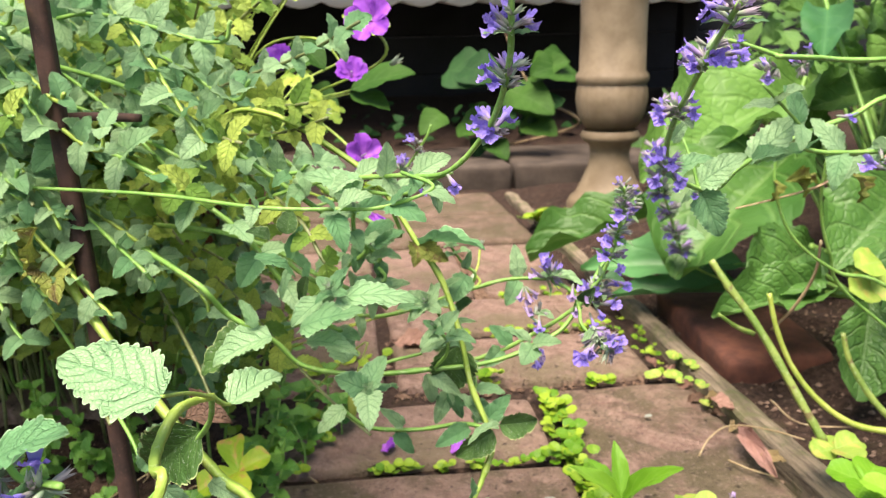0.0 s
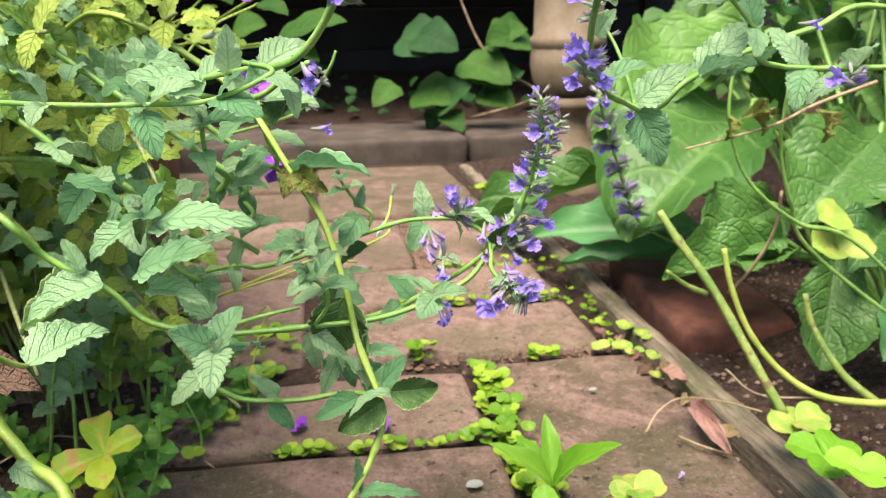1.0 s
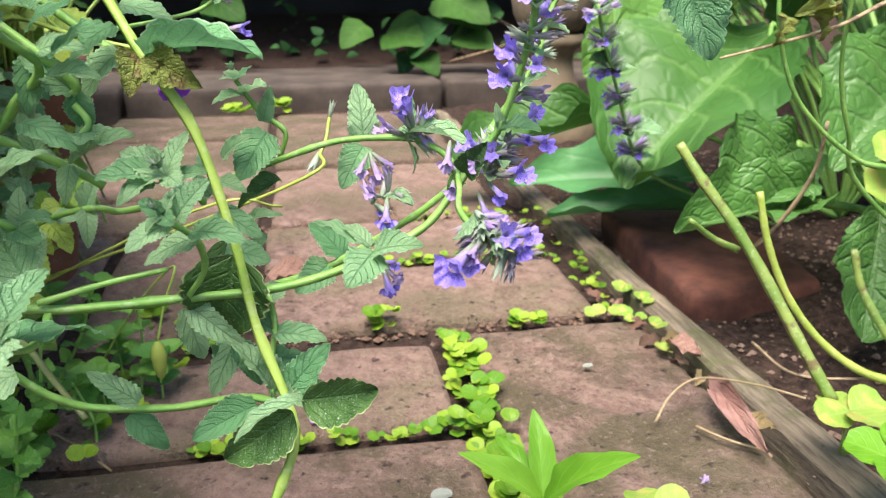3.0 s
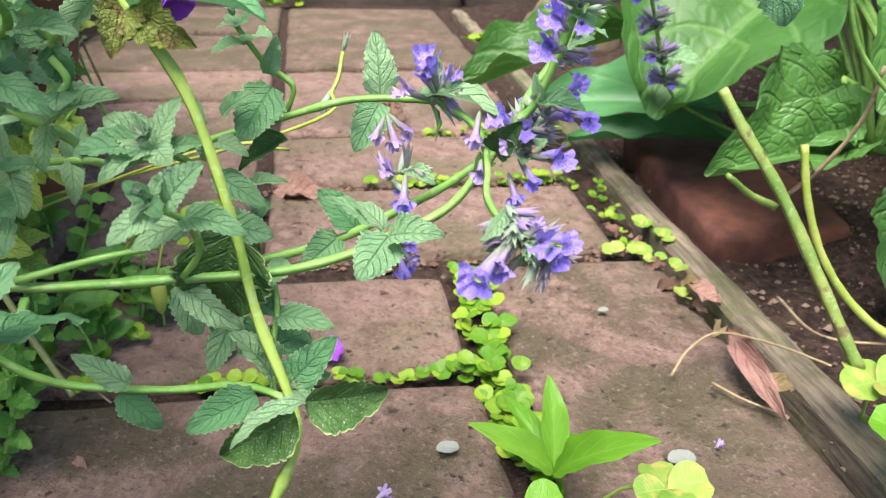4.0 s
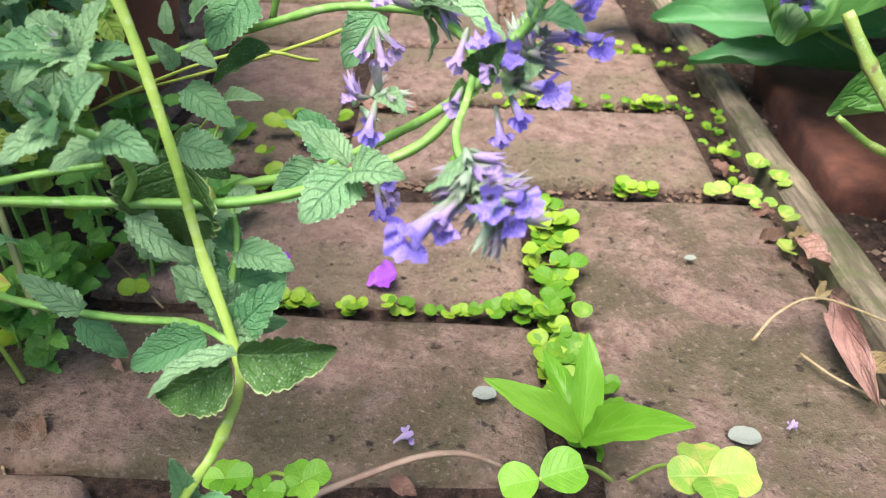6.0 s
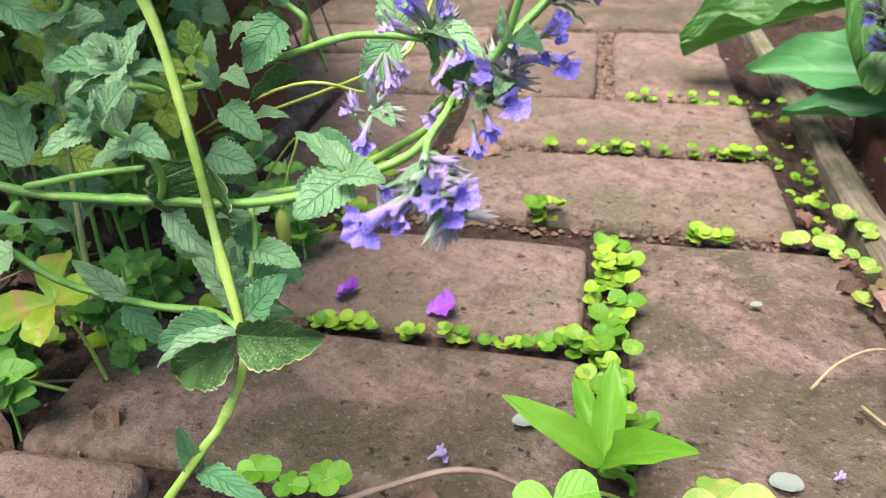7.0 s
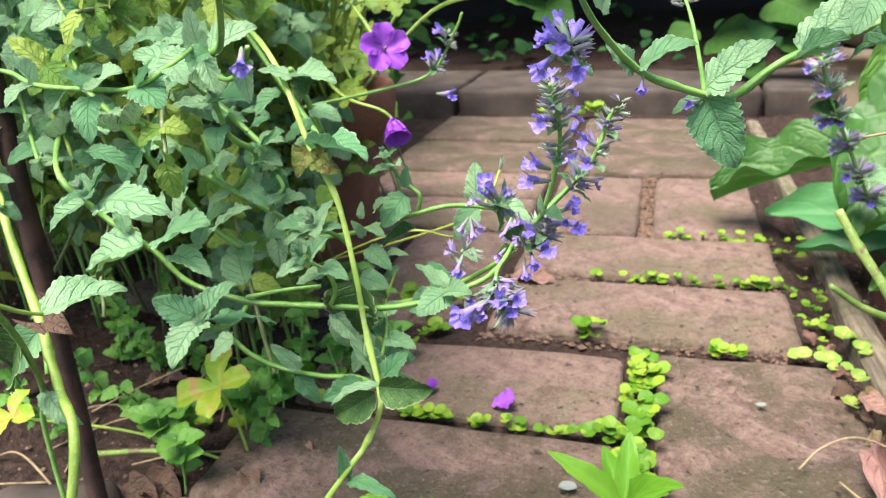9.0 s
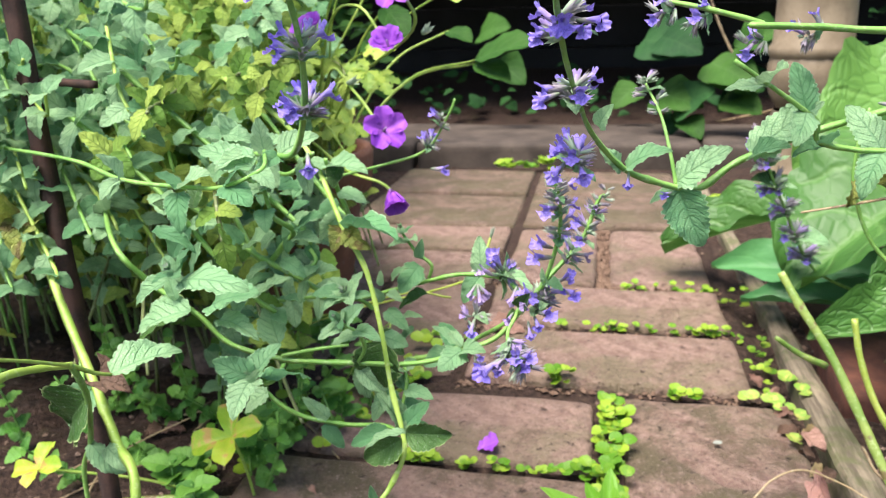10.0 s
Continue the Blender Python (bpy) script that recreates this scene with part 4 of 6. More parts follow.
bloom(s2, (0.1338, 0.46, 0.1674), (0.137, 0.454, 0.1585), 0, (0, -0.7, 0.5))
bloom(s2b, (0.1454, 0.47, 0.1798), (0.1571, 0.46, 0.1795), 0, (0, -0.4, 0.9))
bloom(s2b, (0.1446, 0.47, 0.1824), (0.1531, 0.466, 0.1906), 0, (0.2, -0.6, 0.6))
bloom(s2b, (0.1447, 0.47, 0.1811), (0.1499, 0.463, 0.1797), 1, (0.2, -0.6, 0.6))
bloom(s2b, (0.1434, 0.472, 0.183), (0.1533, 0.47, 0.1841), 0, (0.2, -0.6, 0.6))
bloom(s2, (0.1268, 0.468, 0.1796), (0.125, 0.46, 0.1704), 2, (0, -0.9, 0.3))
bloom(s2, (0.1357, 0.462, 0.1768), (0.1313, 0.452, 0.1745), 2, (0, -0.9, 0.3))
bloom(s2, (0.1273, 0.46, 0.1705), (0.1263, 0.45, 0.168), 2, (0, -0.9, 0.3))
whorl(s2b, (0.1467, 0.482, 0.1903), (0.6, 0.1, 0.9), 8, 2, 0.0055, 6)
whorl(s2, (0.1463, 0.46, 0.2068), (0, -0.1, 1), 7, 1, 0.0055, 7)
whorl(s2, (0.147, 0.455, 0.2178), (0, -0.1, 1), 8, 2, 0.0055, 8)
whorl(s2, (0.1471, 0.45, 0.2265), (0, -0.2, 1), 8, 2, 0.005, 9, 0.010)
whorl(s2, (0.1464, 0.449, 0.2305), (0, -0.2, 1), 6, 0, 0.004, 10)
whorl(s2b, (0.1523, 0.487, 0.1998), (0.3, 0, 1), 9, 3, 0.0055, 11)
whorl(s2b, (0.1561, 0.49, 0.2104), (0.3, 0, 1), 7, 0, 0.005, 12)
whorl(s2b, (0.1593, 0.49, 0.2158), (0.3, 0, 1), 6, 0, 0.004, 14)
bloom(s2, (0.1444, 0.458, 0.197), (0.1344, 0.445, 0.1997), 0, (0, -0.5, 0.8))
bloom(s2, (0.1443, 0.458, 0.201), (0.1368, 0.445, 0.2074), 0, (0, -0.5, 0.8))
# the hanging cluster
L7 = (0.1325, 0.437, 0.1651)
whorl(s3b, L7, (0.3, -0.3, -1), 10, 0, 0.0064, 15)
whorl(s3b, (0.1344, 0.433, 0.1631), (0.4, -0.3, -1), 13, 2, 0.0066, 16)
whorl(s3b, (0.1373, 0.43, 0.1627), (0.8, -0.3, -0.6), 10, 1, 0.0064, 17)
bloom(s3b, (0.1315, 0.431, 0.1627), (0.1211, 0.414, 0.158), 0, (0.1, -0.9, 0.4))
bloom(s3b, (0.1366, 0.43, 0.1642), (0.1477, 0.422, 0.1681), 0, (0, -0.5, 0.8))
bloom(s3b, (0.1372, 0.429, 0.1635), (0.1442, 0.42, 0.1626), 0, (0, -0.8, 0.4))
bloom(s3b, (0.1328, 0.43, 0.164), (0.1276, 0.422, 0.1595), 2, (0, -0.8, 0.4))
bloom(s3b, (0.1356, 0.43, 0.1641), (0.1387, 0.428, 0.1714), 2, (0, -0.8, 0.4))

# the low stem that joins the arching one
s4 = stem([(0.014, 0.44, 0.126), (0.0206, 0.444, 0.1174), (0.0292, 0.449, 0.1109), (0.0501, 0.449, 0.1105), (0.0708, 0.444, 0.1161), (0.0828, 0.438, 0.1172)], 0.0010, 0.0009)
leaf(s4, (0.0151, 0.44, 0.1266), (0.0012, 0.44, 0.1136), 0.9, (0.2, -0.5, 0.8), 3)

# the leaves at the arching stem's lower joints
NODE = (0.089, 0.428, 0.124)
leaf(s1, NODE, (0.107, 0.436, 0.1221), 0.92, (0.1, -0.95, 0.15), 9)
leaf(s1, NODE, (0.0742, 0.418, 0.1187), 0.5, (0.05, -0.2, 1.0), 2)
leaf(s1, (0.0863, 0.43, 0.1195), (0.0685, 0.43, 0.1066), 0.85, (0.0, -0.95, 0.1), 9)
for b, t, w, k in (((0.0748, 0.442, 0.1149), (0.0586, 0.436, 0.1081), 0.85, 1), ((0.0425, 0.446, 0.1141), (0.0318, 0.442, 0.1253), 0.75, 0), ((0.0379, 0.45, 0.1082), (0.0466, 0.452, 0.0957), 0.9, 3), ((0.0537, 0.458, 0.1362), (0.0562, 0.462, 0.1187), 0.8, 2),
        ((0.0649, 0.468, 0.123), (0.0574, 0.462, 0.1067), 0.85, 0), ((0.0641, 0.468, 0.1217), (0.0713, 0.465, 0.1084), 0.8, 1), ((0.0607, 0.468, 0.115), (0.0578, 0.465, 0.1217), 0.9, 3)):
    leaf(s4, b, t, w, (0.1, -0.7, 0.65), k)
for b, t, w, k in (((0.0599, 0.478, 0.1576), (0.0736, 0.472, 0.1514), 0.9, 0), ((0.068, 0.48, 0.1545), (0.0787, 0.478, 0.1563), 0.6, 1), ((0.0583, 0.478, 0.1622), (0.0545, 0.475, 0.1698), 0.95, 2), ((0.0565, 0.48, 0.1693), (0.0562, 0.482, 0.1763), 0.85, 3), ((0.0569, 0.472, 0.1463), (0.0718, 0.47, 0.1392), 1.0, 9),
        ((0.0604, 0.48, 0.166), (0.0693, 0.476, 0.1638), 0.9, 1), ((0.0619, 0.482, 0.1722), (0.0715, 0.48, 0.1794), 0.8, 2), ((0.0726, 0.48, 0.1502), (0.0678, 0.474, 0.1439), 0.7, 3)):
    leaf(s3, b, t, w, (0.1, -0.6, 0.75), k)

# the low growth behind the crossing stems
hr = random.Random(14)
for k in range(8):
    tip = Vector((hr.uniform(-0.09, -0.02), hr.uniform(0.555, 0.61), hr.uniform(0.10, 0.17)))
    foot = Vector((tip.x - hr.uniform(0.03, 0.08), tip.y + hr.uniform(0.03, 0.08), -0.012))
    line = [foot, foot.lerp(tip, 0.55) + Vector((-0.012, 0, 0.02)), tip]
    ob = stem(line, 0.0011, 0.0008)
    poses = paired(ob, line, 0.3, 0.0115, 0.019, 700 + k, small=0.8, width=1.05)
    tagged(part("foliage", joined("foliage", NEP_SMALL[k % 3], poses, CATMINT_LEAF if k % 2 else MASS_LEAF), ob), kind="stuff")

# the thick pale stem beside the stake, and the near shoot
s5 = stem([(-0.20, 0.50, 0.26), (-0.150, 0.468, 0.226), (-0.124, 0.453, 0.197), (-0.092, 0.430, 0.168), (-0.058, 0.41, 0.136), (-0.033, 0.393, 0.1186), (-0.0122, 0.378, 0.1041), (-0.02, 0.36, 0.03), (-0.015, 0.355, -0.02)], 0.0020, 0.0019, LIME_STEM, None, (0.28, 0.55), "thick pale green stem")
leaf(s5, (-0.0551, 0.408, 0.1348), (-0.0721, 0.405, 0.1135), 1.0, (0.3, -0.8, 0.4), 1)
leaf(s5, (-0.0352, 0.39, 0.1171), (-0.0214, 0.388, 0.1084), 0.9, (0.0, -0.7, 0.6), 2)
leaf(s5, (-0.124, 0.452, 0.197), (-0.1123, 0.43, 0.1828), 1.1, (0.3, -0.8, 0.4), 8)
leaf(s5, (-0.126, 0.452, 0.199), (-0.1162, 0.43, 0.2196), 1.0, (0.2, -0.7, 0.6), 8)
part("leaf", leaf_mesh("withered", leaf_shape(10, 2, lambda s: lance(s, 0.3), 0, 0, 0.6, 0.5, 0.12, 4), BROWN_LEAF), s5, aim((-0.0496, 0.406, 0.1377), (-0.0265, 0.4, 0.1392), (0.1, -0.5, 0.7)))
# the hooked stem in front of it, with one pair of leaves
HOOK = (-0.022, 0.366, 0.1675)
hook = stem([(-0.075, 0.30, -0.02), (-0.07, 0.30, 0.06), (-0.0217, 0.305, 0.1584), (-0.0247, 0.315, 0.1663), (-0.027, 0.326, 0.1692), (-0.0255, 0.338, 0.1745), (-0.0258, 0.356, 0.1703), HOOK], 0.0018, 0.0016, LIME_STEM)
hook_low = stem([HOOK, (-0.0279, 0.376, 0.1517), (-0.042, 0.39, 0.1331), (-0.0655, 0.41, 0.1028), (-0.084, 0.42, 0.0704), (-0.085, 0.425, -0.015)], 0.0012, 0.0010)
LEFT_AT, RIGHT_AT = (-0.019, 0.314, 0.192), (-0.022, 0.385, 0.155)
left_stalk = stem([HOOK, (-0.021, 0.34, 0.181), LEFT_AT], 0.0009, 0.0007, LIME_STEM)
right_stalk = stem([HOOK, (-0.022, 0.376, 0.160), RIGHT_AT], 0.0010, 0.0008, LIME_STEM)
leaf(left_stalk, LEFT_AT, (-0.0547, 0.322, 0.2017), 1.2, (0.1, -0.6, 0.75), 0)
leaf(right_stalk, RIGHT_AT, (-0.006, 0.41, 0.157), 0.95, (-0.1, -0.6, 0.75), 1)
leaf(hook_low, (-0.0655, 0.41, 0.1028), (-0.0522, 0.415, 0.0856), 0.9, (0.2, -0.9, 0.3), 2)
leaf(hook_low, (-0.0354, 0.385, 0.1437), (-0.0637, 0.4, 0.1187), 1.0, (0.2, -0.9, 0.3), 9)

# the spray that rises towards the camera from the left
f1_line = [(-0.03, 0.47, 0.222), (0.01, 0.445, 0.236), (0.045, 0.41, 0.244), (0.0679, 0.39, 0.2484), (0.0837, 0.372, 0.2671), (0.0901, 0.36, 0.2877), (0.0906, 0.352, 0.3053), (0.0904, 0.348, 0.3184)]
f1 = stem(f1_line, 0.0011, 0.0009)
whorl(f1, (0.0847, 0.372, 0.2651), (0.4, -0.2, 0.9), 9, 6, 0.0058, 21, 0.0135)
whorl(f1, (0.0898, 0.361, 0.284), (0.1, -0.2, 1), 10, 5, 0.006, 22, 0.0135)
whorl(f1, (0.0907, 0.353, 0.3011), (0.1, -0.2, 1), 9, 6, 0.0058, 23, 0.0135)
whorl(f1, (0.0905, 0.349, 0.3152), (0.1, -0.2, 1), 8, 5, 0.0055, 24, 0.0135)
leafy(f1, f1_line, 0.05, 0.016, 0.02, 23, stop=0.55)
f1b = stem([(0.01, 0.445, 0.236), (0.0453, 0.42, 0.2343), (0.0603, 0.41, 0.2418), (0.0698, 0.4, 0.2468)], 0.001, 0.0008)
bloom(f1b, (0.0676, 0.4, 0.2468), (0.0732, 0.39, 0.2386), 0)
leaf(f1b, (0.0603, 0.41, 0.2423), (0.0644, 0.405, 0.2293), 0.8, (0.3, -0.8, 0.3), 1)
leaf(f1b, (0.0311, 0.42, 0.2369), (0.0063, 0.42, 0.2433), 1.0, (0.1, -0.5, 0.8), 0)
f1c = stem([(-0.02, 0.56, 0.2), (0.01, 0.60, 0.205), (0.03, 0.615, 0.212), (0.0467, 0.61, 0.234), (0.0514, 0.61, 0.2442)], 0.0009, 0.0007)
whorl(f1c, (0.032, 0.615, 0.2156), (0.5, 0, 0.6), 8, 3, 0.006, 25)
whorl(f1c, (0.0411, 0.612, 0.2302), (0.4, 0, 0.9), 7, 2, 0.0055, 26)
bloom(f1c, (0.0346, 0.61, 0.2011), (0.0519, 0.605, 0.2012), 0)

# a leafy stem slanting down beside the arching one
s6_line = [(-0.17, 0.52, 0.26), (-0.10, 0.46, 0.252), (-0.055, 0.443, 0.234), (-0.028, 0.441, 0.214), (-0.0147, 0.447, 0.1916), (0.003, 0.453, 0.168), (0.013, 0.456, 0.1598)]
s6 = stem(s6_line, 0.0013, 0.0010)
leafy(s6, s6_line, 0.25, 0.018, 0.027, 61, width=1.05)
s7_line = [(-0.15, 0.52, 0.29), (-0.07, 0.47, 0.27), (0.0241, 0.46, 0.2045), (0.0303, 0.46, 0.1929), (0.0351, 0.458, 0.1866), (0.0301, 0.455, 0.1818)]
s7 = stem(s7_line, 0.0013, 0.0009)
leafy(s7, s7_line, 0.3, 0.014, 0.022, 62, width=1.05)

# the bright leaves on the near side of the clump, stem by stem
LIT = (0.1, -0.45, 0.9)
for b, t, w, k in (((-0.0004, 0.426, 0.173), (0.0301, 0.418, 0.1838), 1.0, 0), ((-0.0148, 0.43, 0.1672), (-0.0416, 0.424, 0.1553), 1.0, 1), ((-0.0222, 0.438, 0.1625), (-0.0508, 0.436, 0.1453), 1.05, 9), ((0.0017, 0.428, 0.1654), (0.0264, 0.42, 0.1621), 0.75, 2),
        ((0.0257, 0.376, 0.2027), (0.0569, 0.372, 0.2033), 0.75, 3), ((0.0229, 0.376, 0.2052), (0.0311, 0.376, 0.2154), 0.95, 0), ((0.0198, 0.376, 0.2023), (0.0093, 0.37, 0.1936), 1.0, 1), ((-0.0223, 0.43, 0.1718), (-0.0301, 0.435, 0.1836), 0.8, 2)):
    leaf(s2, b, t, w, LIT, k)
shoot_tip(s2, (0.0251, 0.374, 0.2059), (-0.2, -0.6, 0.8), 0.009, 51)
for b, t, w, k in (((-0.0031, 0.424, 0.2168), (-0.002, 0.43, 0.2264), 1.2, 9), ((-0.0034, 0.43, 0.2041), (0.003, 0.432, 0.2194), 0.6, 1), ((-0.0107, 0.424, 0.2143), (-0.0199, 0.42, 0.2188), 1.15, 9), ((-0.0148, 0.412, 0.2095), (0.0009, 0.418, 0.1992), 0.7, 2),
        ((-0.0038, 0.428, 0.2007), (-0.0078, 0.424, 0.1865), 0.5, 0), ((0.0018, 0.436, 0.1941), (-0.0009, 0.434, 0.1812), 0.6, 9), ((0.0009, 0.446, 0.1982), (-0.0013, 0.442, 0.186), 0.5, 3), ((0.008, 0.446, 0.1708), (0.0321, 0.44, 0.1837), 0.6, 0)):
    leaf(s6, b, t, w, LIT, k)
m1_line = [(-0.10, 0.52, 0.20), (-0.0491, 0.475, 0.2061), (-0.019, 0.462, 0.2003), (0.0035, 0.456, 0.1884), (0.0264, 0.46, 0.1759), (0.0353, 0.462, 0.1696)]
m1 = stem(m1_line, 0.0014, 0.001)
for b, t, w, k in (((-0.0022, 0.456, 0.1929), (-0.0116, 0.456, 0.2015), 1.0, 0), ((0.0023, 0.455, 0.1911), (0.0203, 0.45, 0.1991), 1.0, 1), ((0.0114, 0.455, 0.1841), (0.0044, 0.448, 0.1774), 0.9, 2), ((0.0223, 0.45, 0.1885), (0.0366, 0.446, 0.1824), 0.9, 3),
        ((0.0288, 0.458, 0.1762), (0.0287, 0.452, 0.1673), 0.9, 0), ((0.0294, 0.458, 0.1766), (0.0473, 0.455, 0.1844), 0.9, 1), ((0.0209, 0.458, 0.1792), (0.0173, 0.46, 0.1896), 1.0, 2), ((-0.0198, 0.462, 0.2005), (-0.0311, 0.458, 0.191), 0.9, 3)):
    leaf(m1, b, t, w, LIT, k)
m2_line = [(-0.08, 0.54, 0.22), (-0.0032, 0.468, 0.1831), (0.0188, 0.46, 0.1938), (0.0278, 0.452, 0.2022), (0.024, 0.444, 0.2094), (0.0237, 0.44, 0.2176), (0.0246, 0.437, 0.2235)]
m2 = stem(m2_line, 0.0013, 0.0009)
for b, t, w, k in (((0.0241, 0.437, 0.2233), (0.0103, 0.43, 0.223), 0.95, 0), ((0.0253, 0.437, 0.2237), (0.0449, 0.432, 0.2255), 1.0, 1), ((0.0222, 0.44, 0.2139), (0.0283, 0.43, 0.2067), 1.3, 2), ((0.0274, 0.45, 0.2106), (0.0393, 0.448, 0.2164), 1.1, 3),
        ((0.0315, 0.45, 0.2042), (0.0465, 0.446, 0.2121), 1.1, 0), ((0.0206, 0.448, 0.2007), (0.0174, 0.442, 0.1944), 0.9, 1), ((0.0296, 0.45, 0.1988), (0.0445, 0.446, 0.1993), 1.0, 2), ((0.0248, 0.437, 0.2244), (0.0238, 0.436, 0.2287), 0.9, 3)):
    leaf(m2, b, t, w, LIT, k)
shoot_tip(m2, (0.0252, 0.436, 0.2242), (-0.1, -0.4, 1), 0.006, 52)
m3_line = [(-0.06, 0.56, 0.25), (0.0328, 0.49, 0.2016), (0.0379, 0.478, 0.216), (0.0394, 0.468, 0.2268), (0.0412, 0.462, 0.2329)]
m3 = stem(m3_line, 0.0013, 0.0009)
for b, t, w, k in (((0.0411, 0.466, 0.2289), (0.0279, 0.46, 0.2324), 0.95, 0), ((0.0415, 0.464, 0.2294), (0.0635, 0.458, 0.2282), 0.8, 1), ((0.045, 0.468, 0.2301), (0.0441, 0.462, 0.2197), 1.1, 9), ((0.0234, 0.47, 0.2118), (0.0159, 0.462, 0.2158), 0.9, 2),
        ((0.0369, 0.48, 0.2096), (0.0262, 0.474, 0.201), 1.1, 3), ((0.039, 0.478, 0.215), (0.0543, 0.474, 0.2109), 1.0, 0), ((0.0316, 0.468, 0.223), (0.0242, 0.46, 0.2143), 1.1, 1), ((0.0363, 0.485, 0.2026), (0.0267, 0.478, 0.1897), 1.1, 2)):
    leaf(m3, b, t, w, LIT, k)
# a near shoot that hangs over the clump
m4_line = [(-0.14, 0.45, 0.235), (-0.06, 0.42, 0.236), (-0.0062, 0.388, 0.2363), (0.0266, 0.381, 0.2365), (0.0451, 0.379, 0.2377), (0.0635, 0.376, 0.2452), (0.05, 0.40, 0.247)]
m4 = stem(m4_line, 0.0009, 0.0007)
for b, t, w, k in (((0.0266, 0.381, 0.2365), (0.021, 0.375, 0.2422), 1.3, 0), ((0.0277, 0.381, 0.2366), (0.041, 0.379, 0.2419), 1.2, 1), ((0.0249, 0.381, 0.2342), (0.0306, 0.373, 0.2218), 1.1, 2), ((0.0463, 0.379, 0.2382), (0.0609, 0.372, 0.2334), 1.2, 3), ((0.0474, 0.379, 0.2385), (0.0564, 0.375, 0.2461), 0.9, 0),
        ((-0.0062, 0.388, 0.2363), (-0.0096, 0.381, 0.2468), 1.0, 1), ((-0.0058, 0.388, 0.236), (-0.0045, 0.375, 0.2313), 1.0, 2), ((0.0605, 0.377, 0.2444), (0.0716, 0.37, 0.2402), 0.9, 3)):
    leaf(m4, b, t, w, LIT, k)
# a low spray close to the camera's start
n0_line = [(-0.16, 0.32, 0.06), (-0.10, 0.285, 0.135), (-0.0446, 0.262, 0.1973), (-0.0292, 0.255, 0.1983), (-0.017, 0.25, 0.1996)]
n0 = stem(n0_line, 0.0013, 0.0009)
leaf(n0, (-0.038, 0.258, 0.2011), (-0.0139, 0.25, 0.2134), 0.95, LIT, 0)
whorl(n0, (-0.025, 0.252, 0.1975), (0.9, -0.2, 0.2), 8, 4, 0.0055, 53)
whorl(n0, (-0.0381, 0.256, 0.1977), (0.9, -0.2, 0.2), 8, 3, 0.0055, 54)

# ---- the right-hand catmint, reaching in from beyond the edging ----
catmint_right = thing("catmint", (0.60, 0.72, 0.0), "arching catmint sprays reaching over the brick path", "catmint")
r_line = [(0.60, 0.72, 0.02), (0.52, 0.66, 0.16), (0.42, 0.58, 0.238), (0.3129, 0.535, 0.2626), (0.276, 0.52, 0.2536), (0.2411, 0.505, 0.2443), (0.2134, 0.492, 0.2336), (0.2001, 0.487, 0.2233), (0.1914, 0.484, 0.2228), (0.1821, 0.474, 0.2269), (0.1711, 0.464, 0.2333), (0.1623, 0.44, 0.2498), (0.1603, 0.418, 0.2652), (0.1604, 0.395, 0.2801), (0.1618, 0.375, 0.2946), (0.164, 0.36, 0.3067)]
rs = stem(r_line, 0.0014, 0.0009, GREEN_STEM, catmint_right, (0.45, 0.62))
leaf(rs, (0.1897, 0.484, 0.2253), (0.2099, 0.478, 0.2408), 1.05, (-0.1, -0.7, 0.65), 0)
leaf(rs, (0.1904, 0.484, 0.2222), (0.2014, 0.483, 0.1988), 1.15, (-0.1, -0.9, 0.35), 1)
leaf(rs, (0.1715, 0.464, 0.2334), (0.1888, 0.46, 0.2421), 1.05, (0.0, -0.5, 0.8), 2)
leaf(rs, (0.1698, 0.464, 0.2333), (0.1622, 0.455, 0.2423), 1.0, (0.1, -0.7, 0.6), 3)
leaf(rs, (0.1893, 0.484, 0.2215), (0.18, 0.478, 0.2171), 0.8, (0.0, -0.6, 0.7), 2)
leaf(rs, (0.2175, 0.493, 0.2357), (0.2416, 0.49, 0.2577), 1.0, (-0.2, -0.6, 0.7), 0)
leaf(rs, (0.2176, 0.493, 0.2345), (0.231, 0.48, 0.2416), 0.9, (-0.1, -0.6, 0.7), 1)
leaf(rs, (0.1642, 0.44, 0.2529), (0.1696, 0.435, 0.2616), 1.1, (0.1, -0.8, 0.5), 2)
leafy(rs, r_line, 0.12, 0.022, 0.030, 31, stop=0.44)
r_up = stem([(0.1896, 0.484, 0.2234), (0.1861, 0.488, 0.237), (0.1812, 0.495, 0.2506), (0.1736, 0.503, 0.263)], 0.0009, 0.0006, GREEN_STEM, catmint_right)
whorl(r_up, (0.1742, 0.502, 0.2622), (-0.2, 0, 1), 7, 0, 0.005, 33)
whorl(r_up, (0.1792, 0.497, 0.2543), (-0.2, 0, 1), 5, 0, 0.0045, 34)
bloom(rs, (0.1884, 0.48, 0.2218), (0.1837, 0.472, 0.221), 0)
bloom(rs, (0.1726, 0.463, 0.2325), (0.1731, 0.458, 0.2246), 1)
whorl(rs, (0.1591, 0.425, 0.2431), (0.2, -0.3, 1), 11, 5, 0.0062, 35, 0.0135)
bloom(rs, (0.1563, 0.424, 0.2431), (0.1502, 0.412, 0.2363), 0, (0, -0.8, 0.5))
bloom(rs, (0.1603, 0.424, 0.2433), (0.1651, 0.412, 0.2361), 0, (0, -0.9, 0.4))
whorl(rs, (0.1597, 0.414, 0.2674), (-0.1, -0.3, 1), 13, 6, 0.0068, 36, 0.0135)
bloom(rs, (0.1558, 0.41, 0.2677), (0.1471, 0.4, 0.2642), 0, (0, -0.7, 0.5))
whorl(rs, (0.161, 0.385, 0.2885), (-0.1, -0.2, 1), 12, 7, 0.0068, 37, 0.0135)
